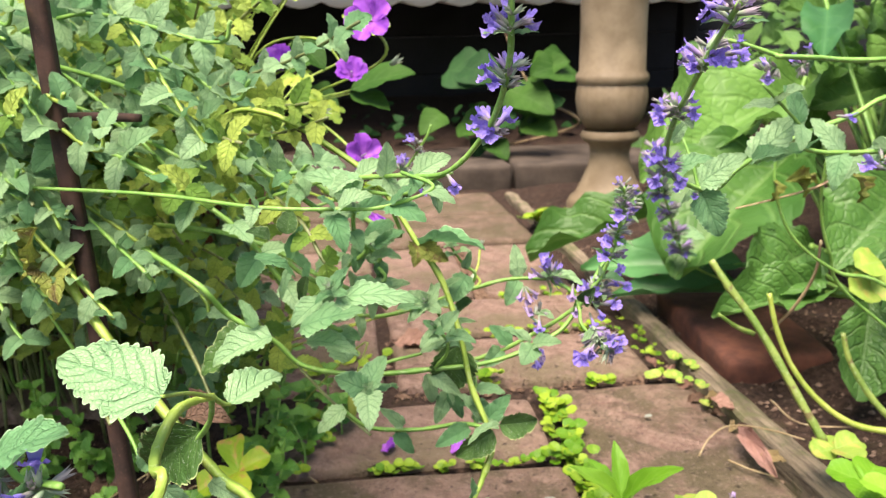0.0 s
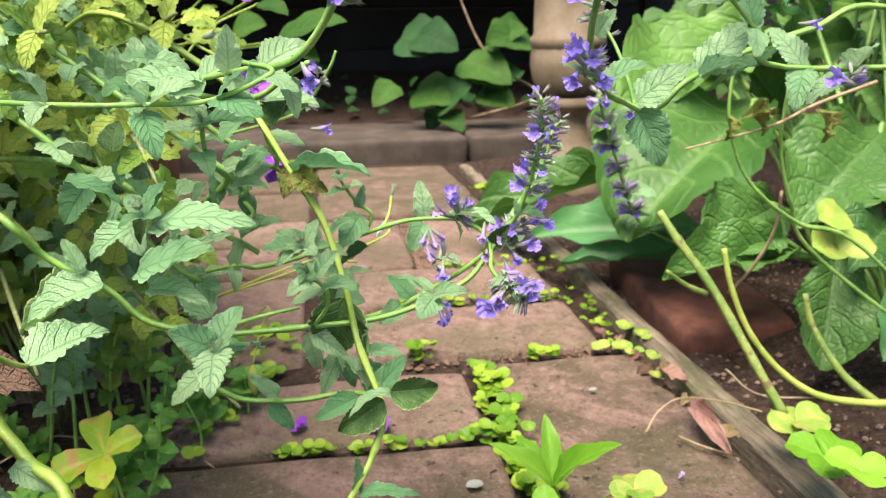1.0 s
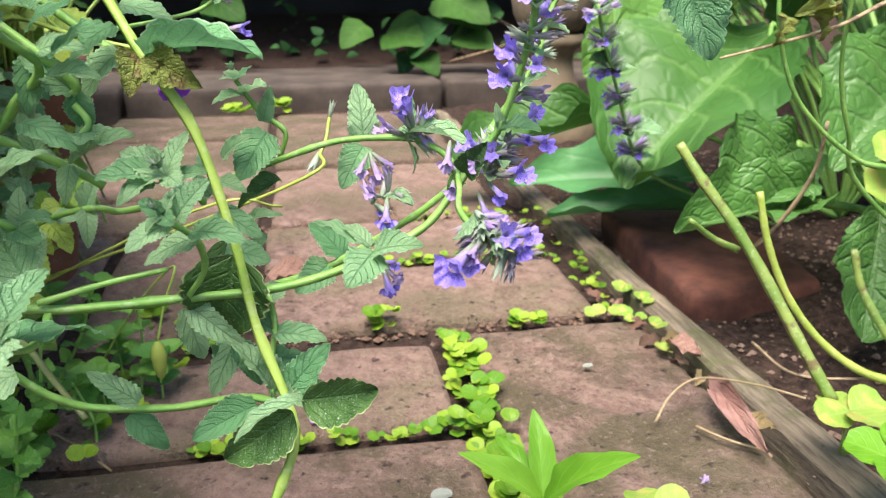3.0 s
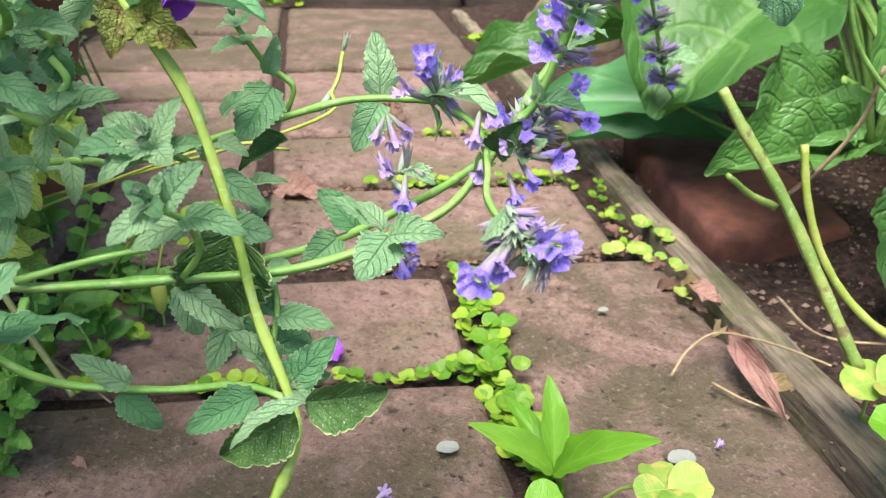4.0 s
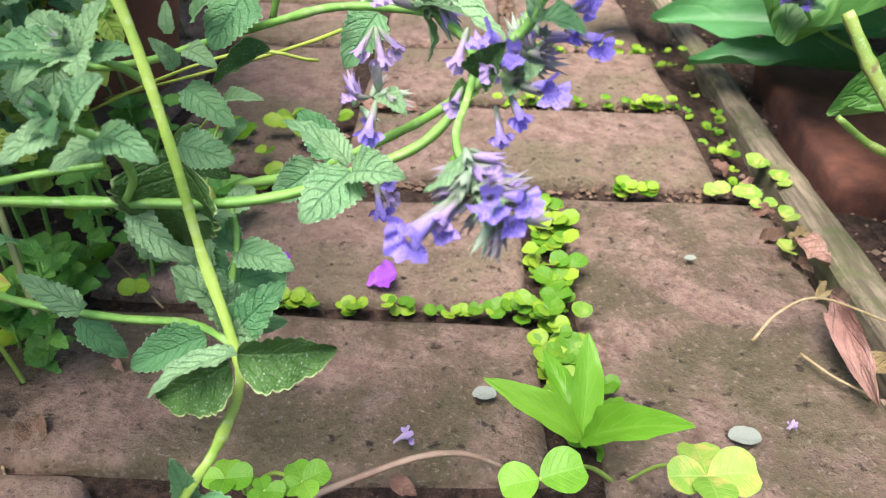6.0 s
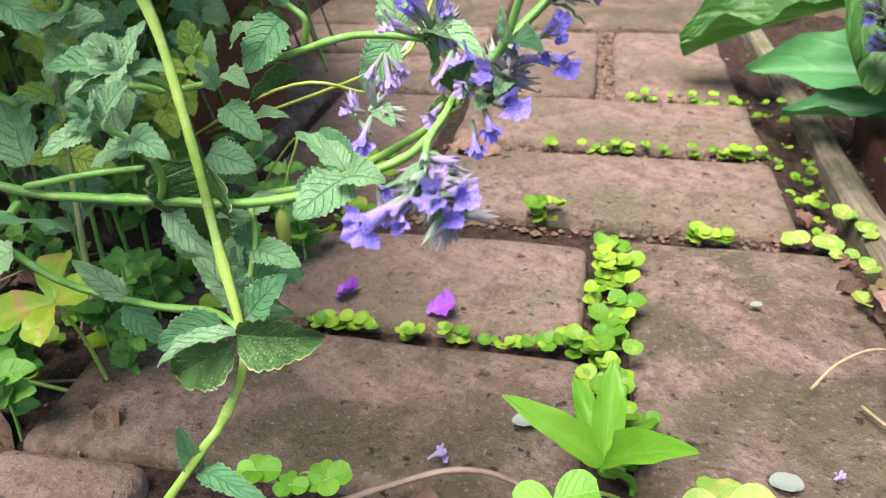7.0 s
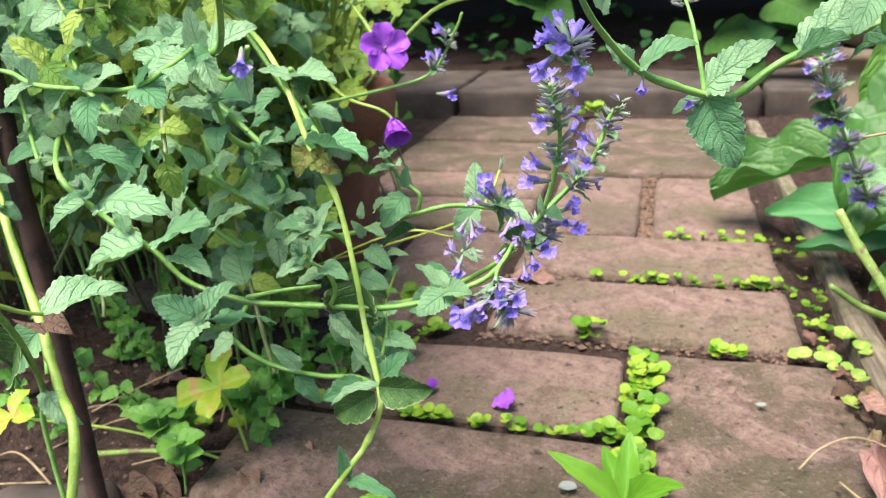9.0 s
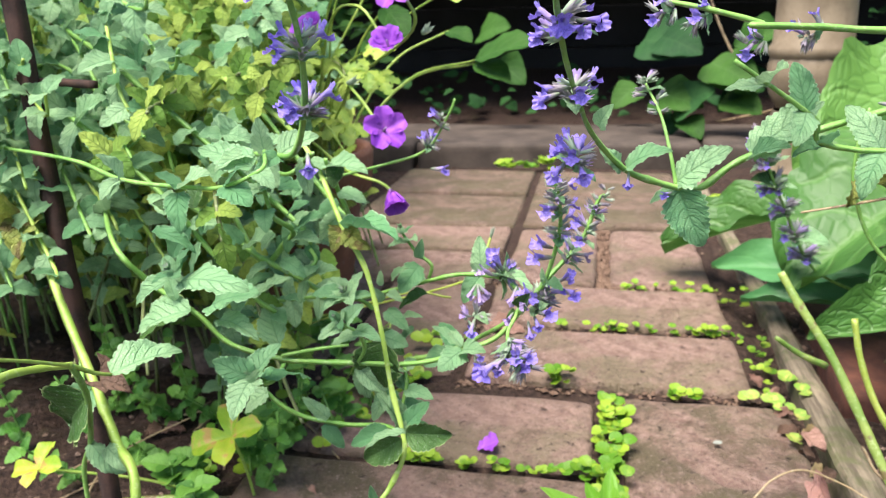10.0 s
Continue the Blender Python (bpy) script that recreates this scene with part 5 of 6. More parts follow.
bloom(rs, (0.1592, 0.384, 0.2885), (0.1524, 0.375, 0.2843), 0, (0, -0.7, 0.5))
bloom(rs, (0.1632, 0.384, 0.2892), (0.172, 0.375, 0.287), 0, (0, -0.8, 0.5))
bloom(rs, (0.1656, 0.384, 0.2907), (0.1783, 0.378, 0.2898), 0, (0, -0.7, 0.5))
whorl(rs, (0.1635, 0.365, 0.3029), (-0.1, -0.2, 1), 10, 6, 0.0065, 38, 0.0135)
r2_line = [(0.60, 0.72, 0.02), (0.50, 0.62, 0.2), (0.38, 0.54, 0.29), (0.2765, 0.49, 0.2838), (0.234, 0.47, 0.2858), (0.2132, 0.455, 0.287), (0.2169, 0.47, 0.2872), (0.1995, 0.46, 0.2923), (0.1843, 0.455, 0.2957)]
rr = stem(r2_line, 0.0014, 0.0008, GREEN_STEM, catmint_right)
for k, (px, sd) in enumerate((((0.2346, 0.478, 0.2832), 41), ((0.2146, 0.47, 0.2807), 42), ((0.1967, 0.462, 0.29), 43), ((0.1834, 0.456, 0.2923), 44))):
    whorl(rr, px, (-1, 0, -0.3), 7, 2, 0.0055, sd, 0.0105)
leafy(rr, r2_line, 0.15, 0.024, 0.032, 45, stop=0.5)
r3_line = [(0.58, 0.72, 0.03), (0.48, 0.62, 0.18), (0.40, 0.55, 0.23), (0.2565, 0.5, 0.2379), (0.2379, 0.485, 0.2526), (0.2086, 0.46, 0.2747)]
r3 = stem(r3_line, 0.0015, 0.0008, GREEN_STEM, catmint_right)
leafy(r3, r3_line, 0.15, 0.02, 0.034, 46)
bloom(r3, (0.2624, 0.505, 0.2558), (0.2719, 0.495, 0.2552), 0)
bloom(r3, (0.2828, 0.49, 0.2305), (0.263, 0.48, 0.2365), 0)
whorl(r3, (0.2802, 0.49, 0.2333), (0.2, 0, 1), 6, 2, 0.0055, 47)
# the spray among the broad leaves farther back
rb = stem([(0.42, 0.90, 0.02), (0.34, 0.86, 0.055), (0.29, 0.828, 0.082), (0.27, 0.812, 0.105), (0.252, 0.79, 0.145), (0.236, 0.772, 0.182), (0.229, 0.764, 0.205)], 0.0014, 0.0009, GREEN_STEM, catmint_right)
for k, p in enumerate(((0.270, 0.812, 0.103), (0.262, 0.802, 0.122), (0.252, 0.79, 0.144), (0.243, 0.78, 0.165), (0.236, 0.772, 0.184), (0.230, 0.765, 0.203))):
    whorl(rb, p, (-0.3, -0.2, 1), 13 - k, 4 if k < 4 else 2, 0.0105, 50 + k, 0.013)
leaf(rb, (0.244, 0.781, 0.163), (0.225, 0.765, 0.172), 1.0, (0, -0.6, 0.7), 9)
leaf(rb, (0.262, 0.802, 0.122), (0.285, 0.79, 0.12), 1.0, (0, -0.6, 0.7), 1)

# ---- the dense mass of the catmint ----
mr = random.Random(5)


def in_mass(p):
    """The volume that the catmint fills."""
    edge = 0.018 - max(0.0, p.y - 0.44) * 0.40
    return p.x < edge and p.y > 0.415 + 0.25 * max(0.0, -0.11 - p.x) * 0.0 and p.z < 0.35 - 0.1 * max(0, p.x + 0.1)


# single leafy stems along the front
for k in range(34):
    end = Vector((mr.uniform(-0.20, 0.012), mr.uniform(0.44, 0.49), 0.172 + 0.011 * (k % 15) + mr.uniform(-0.01, 0.01)))
    if k >= 15:
        end.x, end.y = mr.uniform(-0.16, -0.08), mr.uniform(0.43, 0.46)
    if not in_mass(end):
        end.x -= 0.05
    start = end + Vector((-mr.uniform(0.09, 0.17), mr.uniform(0.06, 0.11), mr.uniform(0.0, 0.07)))
    line = [start + Vector((-0.08, 0.07, -0.02)), start, start.lerp(end, 0.5) + Vector((0, 0, 0.014)), end, end + Vector((0.012, -0.008, mr.uniform(-0.015, 0.01)))]
    ob = part("stem", tube_mesh("stem", line, 0.0012, 0.0008, GREEN_STEM if k % 2 else LIME_STEM, 8), catmint)
    leafy(ob, line, 0.15, 0.0125, 0.0215, 200 + k, small=0.6, width=1.1)
# and the mass behind them
for k in range(230):
    end = Vector((mr.uniform(-0.46, 0.02), mr.uniform(0.435, 0.86), mr.uniform(0.10, 0.35)))
    if end.y < 0.60 and end.z < 0.17 and mr.random() < 0.6:
        end.z += 0.10
    if not in_mass(end):
        end.x -= 0.16
    if not in_mass(end):
        continue
    base = Vector((min(end.x - mr.uniform(0.02, 0.22), -0.16), max(end.y + 0.05, 0.62) + mr.uniform(0.02, 0.2), -0.012))
    mid = base.lerp(end, 0.5) + Vector((-0.03, 0.03, 0.05 + 0.25 * (end - base).to_2d().length))
    hook = end + (end - mid).normalized() * 0.03 + Vector((0.01, -0.01, mr.uniform(-0.02, 0.02)))
    line = [base, base.lerp(mid, 0.5) + Vector((-0.015, 0.01, 0.012)), mid, end, hook]
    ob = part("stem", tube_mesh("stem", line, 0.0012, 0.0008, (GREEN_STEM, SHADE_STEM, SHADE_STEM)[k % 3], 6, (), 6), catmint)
    shape = NEP_SMALL[k % 3]
    near = end.y < 0.54
    poses = paired(ob, line, 0.18, 0.0125 if near else 0.014, 0.022 if near else 0.028, 300 + k, small=0.6, width=1.05)
    poses = [m for m in poses if m.translation.y > 0.405 and m.translation.z > (0.16 if m.translation.y < 0.5 else 0.12 if m.translation.y < 0.62 else 0.05)]
    if not poses:
        continue
    foliage = part("foliage", joined("foliage", shape, poses, MASS_LEAF if k % 4 else CATMINT_LEAF), ob)
    tagged(foliage, kind="stuff")

# young growth low in the bed
lr = random.Random(99)
for tuft in range(16):
    c0 = Vector((lr.uniform(-0.32, -0.04), lr.uniform(0.50, 0.80), 0))
    c0.z = soil_height(c0.x, c0.y)
    top = c0 + Vector((lr.uniform(-0.02, 0.03), lr.uniform(-0.04, 0.01), lr.uniform(0.03, 0.085)))
    line = [c0, c0.lerp(top, 0.5) + Vector((0.004, 0, 0)), top]
    ob = part("stem", tube_mesh("stem", line, 0.001, 0.0007, GREEN_STEM, 5), catmint)
    poses = paired(ob, line, 0.1, 0.010, 0.014, 900 + tuft, small=0.8, width=1.1)
    if poses:
        tagged(part("foliage", joined("foliage", NEP_SMALL[tuft % 3], poses, SEEDLING_LEAF), ob), kind="stuff")

# ---- geranium in the pot ----
geranium = thing("geranium", (-0.17, 0.82, 0.15), "magenta-flowered hardy geranium with yellow-green leaves in a pot", "geranium")


def petal_shape(s):
    return 0.38 * math.sin(math.pi * min(1, s * 0.88) ** 1.35) ** 0.75 + 0.03


PETAL = leaf_mesh("petal", leaf_shape(12, 4, petal_shape, 0, 0, 0.25, 0.16, 0.05, 2), MAGENTA)
LOBED = leaf_shape(12, 2, lambda s: 0.24 * math.sin(math.pi * min(1, s * 0.93) ** 1.1) ** 0.8 + 0.02, 4, 0.45, 0.1, 0.12, 0.03, 3)


def gstem(pts, r=0.0011, mat=LIME_STEM):
    return part("stem", tube_mesh("stem", pts, r, r * 0.8, mat, 6), geranium)


def geranium_flower(ob, at, facing, size=0.019, closed=0.0):
    d = Vector(facing).normalized()
    e = d.orthogonal().normalized()
    f = d.cross(e)
    for k in range(5):
        a = 2 * math.pi * k / 5 + 0.4
        out = (e * math.cos(a) + f * math.sin(a)) * (1 - closed) + d * (0.25 + closed)
        part("petal", PETAL, ob, aim(at, Vector(at) + out.normalized() * size, d))
    part("pistil", tube_mesh("pistil", [Vector(at), Vector(at) + d * 0.003, Vector(at) + d * 0.007], 0.0009, 0.0006, MAUVE, 6), ob)


def palm_leaf(ob, at, facing, size, seed, mat_mesh):
    r = random.Random(seed)
    d = Vector(facing).normalized()
    e = d.orthogonal().normalized()
    f = d.cross(e)
    spin = r.uniform(0, 6)
    for k in range(5):
        a = spin + (k - 2) * 0.95
        out = e * math.cos(a) + f * math.sin(a) - d * 0.15
        part("leaflet", mat_mesh, ob, aim(at, Vector(at) + out.normalized() * size * (1 - 0.12 * abs(k - 2)), d, 1.25))


LOBE_MESH = leaf_mesh("geranium_lobe", LOBED, GERANIUM_LEAF)
gr = random.Random(8)
G1 = (0.0051, 0.606, 0.2243)
g = gstem([(-0.16, 0.81, 0.155), (-0.09, 0.72, 0.25), (-0.03, 0.64, 0.245), G1])
geranium_flower(g, G1, (0.6, -0.7, 0.4), 0.0155, 0.12)
G2 = (0.0106, 0.6, 0.1889)
g = gstem([(-0.16, 0.81, 0.155), (-0.1, 0.7, 0.2), (-0.0251, 0.61, 0.1981), (0.0031, 0.6, 0.1932), G2])
geranium_flower(g, G2, (0.5, -0.5, -0.7), 0.0165, 0.55)
G3 = (-0.0035, 0.64, 0.2731)
g = gstem([(-0.16, 0.81, 0.155), (-0.10, 0.74, 0.28), (-0.03, 0.65, 0.30), G3])
geranium_flower(g, G3, (0.1, -0.6, 0.6), 0.0145, 0.3)
G4 = (0.0132, 0.62, 0.3095)
g = gstem([(-0.16, 0.81, 0.155), (-0.08, 0.74, 0.24), (0.0172, 0.63, 0.2837), G4])
geranium_flower(g, G4, (-0.1, -0.9, 0.35), 0.017, 0.1)
G5 = (-0.0456, 0.62, 0.2798)
g = gstem([(-0.16, 0.81, 0.155), (-0.12, 0.72, 0.25), G5])
geranium_flower(g, G5, (-0.2, -0.5, 0.7), 0.017, 0.4)
for k, (b, t) in enumerate((((0.0239, 0.63, 0.2818), (0.0361, 0.62, 0.289)), ((-0.025, 0.62, 0.2521), (-0.0036, 0.61, 0.258)))):
    part("bud", CUP[1], g, aim(b, Vector(b) + (Vector(t) - Vector(b)).normalized() * 0.011, UP, 1.2, 1.2))
for k in range(34):
    p = Vector((gr.uniform(-0.26, 0.0), gr.uniform(0.62, 0.84), gr.uniform(0.19, 0.36)))
    if p.x > 0.03 - (p.y - 0.6) * 0.2 - max(0, 0.24 - p.z) * 0.8:
        continue
    g = gstem([(-0.17 + gr.uniform(-0.04, 0.04), 0.82 + gr.uniform(-0.04, 0.03), 0.155), p.lerp(Vector((-0.17, 0.82, 0.16)), 0.5) + Vector((0, 0, 0.03)), p], 0.0009)
    palm_leaf(g, p, (gr.uniform(-0.2, 0.4), -0.5, 0.8), gr.uniform(0.017, 0.028), k, LOBE_MESH)
BROAD = leaf_mesh("pointed_leaf", leaf_shape(12, 3, lambda s: lance(s, 0.24), 0, 0, 0.15, 0.15, 0.02, 6), IVY_LEAF)
for b, t in (((-0.0589, 1, 0.2443), (0.0163, 0.98, 0.2624)), ((-0.0591, 1, 0.2412), (-0.013, 0.98, 0.2232)), ((-0.0759, 0.8, 0.3001), (-0.0467, 0.78, 0.274)), ((-0.0538, 0.9, 0.2779), (-0.0235, 0.88, 0.2672))):
    g = gstem([(-0.15, 0.83, 0.155), Vector(b).lerp(Vector((-0.15, 0.83, 0.155)), 0.5) + Vector((0, 0, 0.03)), b])
    part("leaf", BROAD, g, aim(b, t, (0.1, -0.5, 0.8), 1.2))
# its thin yellow stems over the bricks, with a bud
g = gstem([(-0.10, 0.68, 0.06), (0.0643, 0.56, 0.1434), (0.079, 0.57, 0.1562), (0.0819, 0.58, 0.1677)], 0.0008, YELLOW_STALK)
part("bud", CUP[1], g, aim((0.079, 0.57, 0.1562), (0.0745, 0.565, 0.1484), UP, 0.9, 0.9))
part("bud", CUP[1], g, aim((0.0819, 0.58, 0.1677), (0.0837, 0.58, 0.1746), UP, 0.9, 0.9))
g = gstem([(-0.12, 0.66, 0.05), (0.0312, 0.55, 0.1373), (0.0638, 0.56, 0.1362)], 0.0007, YELLOW_STALK)

# a drooping yellow bud low over the bricks
YELLOW_BUD = petal_material("yellow_bud", (0.30, 0.38, 0.08), (0.50, 0.48, 0.06), (0.42, 0.40, 0.05))
g = gstem([(-0.08, 0.68, -0.008), (-0.03, 0.63, 0.06), (0.002, 0.61, 0.094), (-0.004, 0.608, 0.075), (-0.0090, 0.607, 0.056)], 0.0006)
part("bud", lathe("yellow_bud", [(0.0008, 0.0), (0.0028, -0.003), (0.0037, -0.008), (0.0032, -0.014), (0.0018, -0.019), (0.0003, -0.021)], YELLOW_BUD, 14), g, Matrix.Translation((-0.0092, 0.607, 0.057)))

# ---- heart-leaved vine in the shade behind the kerb ----
vine = thing("vine", laid(0.35, 2.1, 0.03), "heart-leaved vine in front of the dark wall", "vine")
HEART = [leaf_mesh("heart_leaf", leaf_shape(12, 3, lambda s: heart(s, 0.44), 0, 0, 0.12, 0.2, 0.02, 30 + k), IVY_LEAF) for k in range(2)]
# every third heart leaf takes the colour with shade in it
DEEP_HEART = leaf_mesh("heart_leaf_shaded", leaf_shape(12, 3, lambda s: heart(s, 0.44), 0, 0, 0.12, 0.2, 0.02, 33), SHADED_HEART_LEAF)
va = part("stem", tube_mesh("vine_stem", [laid(0.5, 2.1, 0.03), (0.3213, 1.95, 0.1033), (0.2297, 1.9, 0.1684), (0.1815, 1.9, 0.2391), (0.1349, 1.9, 0.3531)], 0.003, 0.002, DRY_STEM, 6), vine)
for k, (b, t) in enumerate((((0.0624, 1.88, 0.2386), (0.146, 1.82, 0.2049)), ((0.1781, 1.88, 0.1794), (0.2534, 1.82, 0.138)), ((0.2952, 1.9, 0.2352), (0.1999, 1.84, 0.2193)), ((0.0932, 1.88, 0.0932), (0.1764, 1.84, 0.1377)), ((0.1924, 1.88, 0.1228), (0.2638, 1.84, 0.09)), ((0.1195, 1.86, 0.0782), (0.1541, 1.82, 0.041)), ((0.1014, 1.9, 0.0803), (0.0824, 1.88, 0.0342)), ((-0.2907, 1.9, 0.189), (-0.2162, 1.86, 0.1436)), ((-0.3294, 1.9, 0.2502), (-0.2478, 1.86, 0.2618)), ((0.0255, 1.9, 0.2337), (0.1334, 1.84, 0.2021)), ((0.1622, 1.9, 0.1875), (0.2416, 1.84, 0.1263)), ((0.054, 1.9, 0.1184), (0.1537, 1.84, 0.1031)), ((0.2419, 1.9, 0.1316), (0.1809, 1.86, 0.09)), ((0.0054, 2, 0.1288), (-0.0445, 1.96, 0.0825)), ((0.2091, 1.9, 0.2218), (0.2908, 1.86, 0.2456)), ((0.1971, 1.9, 0.1354), (0.2802, 1.86, 0.1619)))):
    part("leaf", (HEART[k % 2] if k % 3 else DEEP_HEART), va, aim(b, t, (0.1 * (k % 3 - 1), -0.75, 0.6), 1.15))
vr = random.Random(17)
poses = []
for k in range(170):
    p = laid(vr.uniform(-0.6, 0.85), vr.uniform(2.0, 2.5), 0)
    p.z = 0.06 + vr.uniform(0, 0.12) * vr.random() + (0.25 * vr.random() if p.x > 0.45 else 0)
    d = Vector((vr.uniform(-1, 1), vr.uniform(-1, 0.3), vr.uniform(-0.3, 0.5))).normalized()
    poses.append(aim(p, p + d * vr.uniform(0.02, 0.045), (0, -0.5, 0.8), 1.1))
low_vine = part("foliage", joined("low_foliage", leaf_shape(6, 2, lambda s: heart(s, 0.42), 0, 0, 0.1, 0.2, 0.02, 35), poses, SHADED_HEART_LEAF), vine)
tagged(low_vine, "low leaves behind the kerb, coloured dark for the shade there", kind="stuff")

# ---- broad wrinkled leaves to the right ----
WRINKLED = [leaf_shape(34, 6, lambda s: 0.30 * math.sin(math.pi * min(1, 0.06 + 0.92 * s) ** 1.35) ** 0.8 + 0.015, 13, 0.10, 0.35, 0.10 - 0.03 * k, 0.05, 40 + k) for k in range(3)]
WR_MESH = [leaf_mesh("wrinkled_leaf", s, PRIMROSE_LEAF) for s in WRINKLED]
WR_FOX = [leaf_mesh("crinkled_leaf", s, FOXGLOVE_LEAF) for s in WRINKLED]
WR_DEEP = leaf_mesh("smooth_leaf", leaf_shape(18, 4, lambda s: lance(s, 0.24), 0, 0, 0.3, 0.08, 0.03, 44), SMOOTH_LEAF)
primrose = thing("primrose", (0.52, 0.98, 0.0), "clump of broad wrinkled bright green leaves", "primrose")
foxglove = thing("foxglove", (0.50, 0.80, 0.0), "clump of broad leaves standing on the soil behind the edging", "foxglove")


def broad(owner, base, tip, width, face, me):
    b, t = Vector(base), Vector(tip)
    root = PLACED[owner.name].translation
    st = part("leaf_stalk", tube_mesh("leaf_stalk", [root, root.lerp(b, 0.5) + Vector((0, 0, 0.02)), b, b + (t - b) * 0.06], 0.003, 0.0022, GREEN_STEM, 6), owner)
    part("leaf_blade", me, st, aim(b, t, face, width))


broad(primrose, (0.325, 1.06, 0.088), (0.148, 1.056, 0.026), 0.62, (-0.05, -0.35, 0.95), WR_MESH[0])
broad(primrose, (0.37, 0.93, 0.055), (0.2013, 0.978, 0.037), 0.72, (-0.1, -0.6, 0.8), WR_DEEP)
broad(primrose, (0.37, 0.905, 0.03), (0.2297, 0.93, 0.020), 0.6, (0.0, -0.3, 0.95), WR_DEEP)
broad(primrose, (0.415, 0.93, 0.18), (0.265, 0.812, 0.077), 1.1, (-0.45, -0.6, 0.65), WR_MESH[1])
broad(primrose, (0.47, 1.05, 0.24), (0.285, 0.93, 0.165), 0.85, (-0.2, -0.6, 0.75), WR_MESH[2])
broad(primrose, (0.44, 1.10, 0.19), (0.27, 1.0, 0.135), 0.75, (-0.2, -0.6, 0.75), WR_MESH[0])
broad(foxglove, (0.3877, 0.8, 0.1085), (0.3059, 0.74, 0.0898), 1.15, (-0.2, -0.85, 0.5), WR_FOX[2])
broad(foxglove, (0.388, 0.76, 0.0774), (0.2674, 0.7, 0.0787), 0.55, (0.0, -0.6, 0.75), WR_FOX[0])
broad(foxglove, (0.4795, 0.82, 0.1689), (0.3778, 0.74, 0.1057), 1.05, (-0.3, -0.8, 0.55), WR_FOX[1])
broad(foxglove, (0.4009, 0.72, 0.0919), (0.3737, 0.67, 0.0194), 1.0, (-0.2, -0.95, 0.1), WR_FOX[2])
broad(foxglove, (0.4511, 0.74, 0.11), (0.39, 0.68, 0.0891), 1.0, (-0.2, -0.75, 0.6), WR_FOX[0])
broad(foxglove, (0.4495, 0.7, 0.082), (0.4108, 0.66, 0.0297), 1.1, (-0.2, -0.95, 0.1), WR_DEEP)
fr = random.Random(23)
for k in range(30):
    t = Vector((fr.uniform(0.36, 0.68), fr.uniform(0.88, 1.2), fr.uniform(0.19, 0.36)))
    b = t + Vector((fr.uniform(0.02, 0.12), fr.uniform(0.02, 0.1), fr.uniform(-0.08, 0.06)))
    broad(primrose if k % 2 else foxglove, b, t, fr.uniform(0.8, 1.1), (fr.uniform(-0.4, 0.1), -0.75, 0.6), WR_MESH[k % 3] if k % 5 else WR_DEEP)
# more leaves, mostly out of view, added to shade the soil beyond the edging
for k in range(34):
    t = Vector((fr.uniform(0.47, 0.80), fr.uniform(0.46, 0.95), fr.uniform(0.14, 0.36)))
    b = t + Vector((fr.uniform(0.04, 0.14), fr.uniform(0.0, 0.1), fr.uniform(-0.06, 0.05)))
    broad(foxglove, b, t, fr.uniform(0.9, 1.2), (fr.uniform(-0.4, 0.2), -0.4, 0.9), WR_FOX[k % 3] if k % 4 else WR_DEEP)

# a mostly unseen canopy of tall leaves, added to cast shade on the soil
for k in range(30):
    t = Vector((fr.uniform(0.40, 0.78), fr.uniform(0.58, 1.05), fr.uniform(0.36, 0.52)))
    b = t + Vector((fr.uniform(0.05, 0.15), fr.uniform(-0.02, 0.1), fr.uniform(-0.06, 0.03)))
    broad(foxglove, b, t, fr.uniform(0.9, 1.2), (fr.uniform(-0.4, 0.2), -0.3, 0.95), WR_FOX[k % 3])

# cut stalks in the soil
stalks = thing("cut_stalks", (0.3052, 0.58, 0.0404), "cut-off green stalks with brown scars standing in the soil", "plant stalks")
part("stalk", tube_mesh("stalk", [(0.3118, 0.583, 0.0303), (0.2986, 0.592, 0.0539), (0.2734, 0.612, 0.1004), (0.2531, 0.622, 0.1289), (0.242, 0.628, 0.1457)], 0.0030, 0.0023, STALK, 10, (0.38, 0.75)), stalks)
part("stub", tube_mesh("stub", [(0.2695, 0.612, 0.0975), (0.2552, 0.606, 0.1051), (0.241, 0.6, 0.1161)], 0.0020, 0.0014, STALK, 8), stalks)
part("stalk", tube_mesh("stalk", [(0.4071, 0.6, 0.0278), (0.365, 0.6, 0.0295), (0.3389, 0.605, 0.0336), (0.3174, 0.612, 0.0483), (0.3, 0.618, 0.0708), (0.2885, 0.622, 0.0975), (0.2826, 0.625, 0.1223)], 0.0023, 0.0018, YELLOW_STALK, 10), stalks, None, "yellow-green cut stalk")
part("stalk", tube_mesh("stalk", [(0.3914, 0.62, 0.016), (0.3683, 0.63, 0.0355), (0.3513, 0.64, 0.0634), (0.3456, 0.645, 0.0851)], 0.003, 0.002, STALK, 8), stalks)
wiry = thing("dry_weed", (0.50, 0.66, 0.0), "wiry branching stems with a few withered tips", "weed")
w0 = part("stem", tube_mesh("wiry_stem", [(0.50, 0.66, 0.0), (0.3784, 0.64, 0.1155), (0.3247, 0.62, 0.139), (0.2869, 0.605, 0.1677), (0.2715, 0.6, 0.1991), (0.2699, 0.6, 0.2229), (0.2734, 0.6, 0.2433)], 0.0015, 0.0009, GREEN_STEM, 6), wiry)
w1 = part("stem", tube_mesh("wiry_stem", [(0.50, 0.66, 0.0), (0.3507, 0.64, 0.1095), (0.3186, 0.62, 0.1528), (0.3052, 0.61, 0.1865), (0.3016, 0.6, 0.2198), (0.3057, 0.6, 0.2429)], 0.0015, 0.0009, GREEN_STEM, 6), wiry)
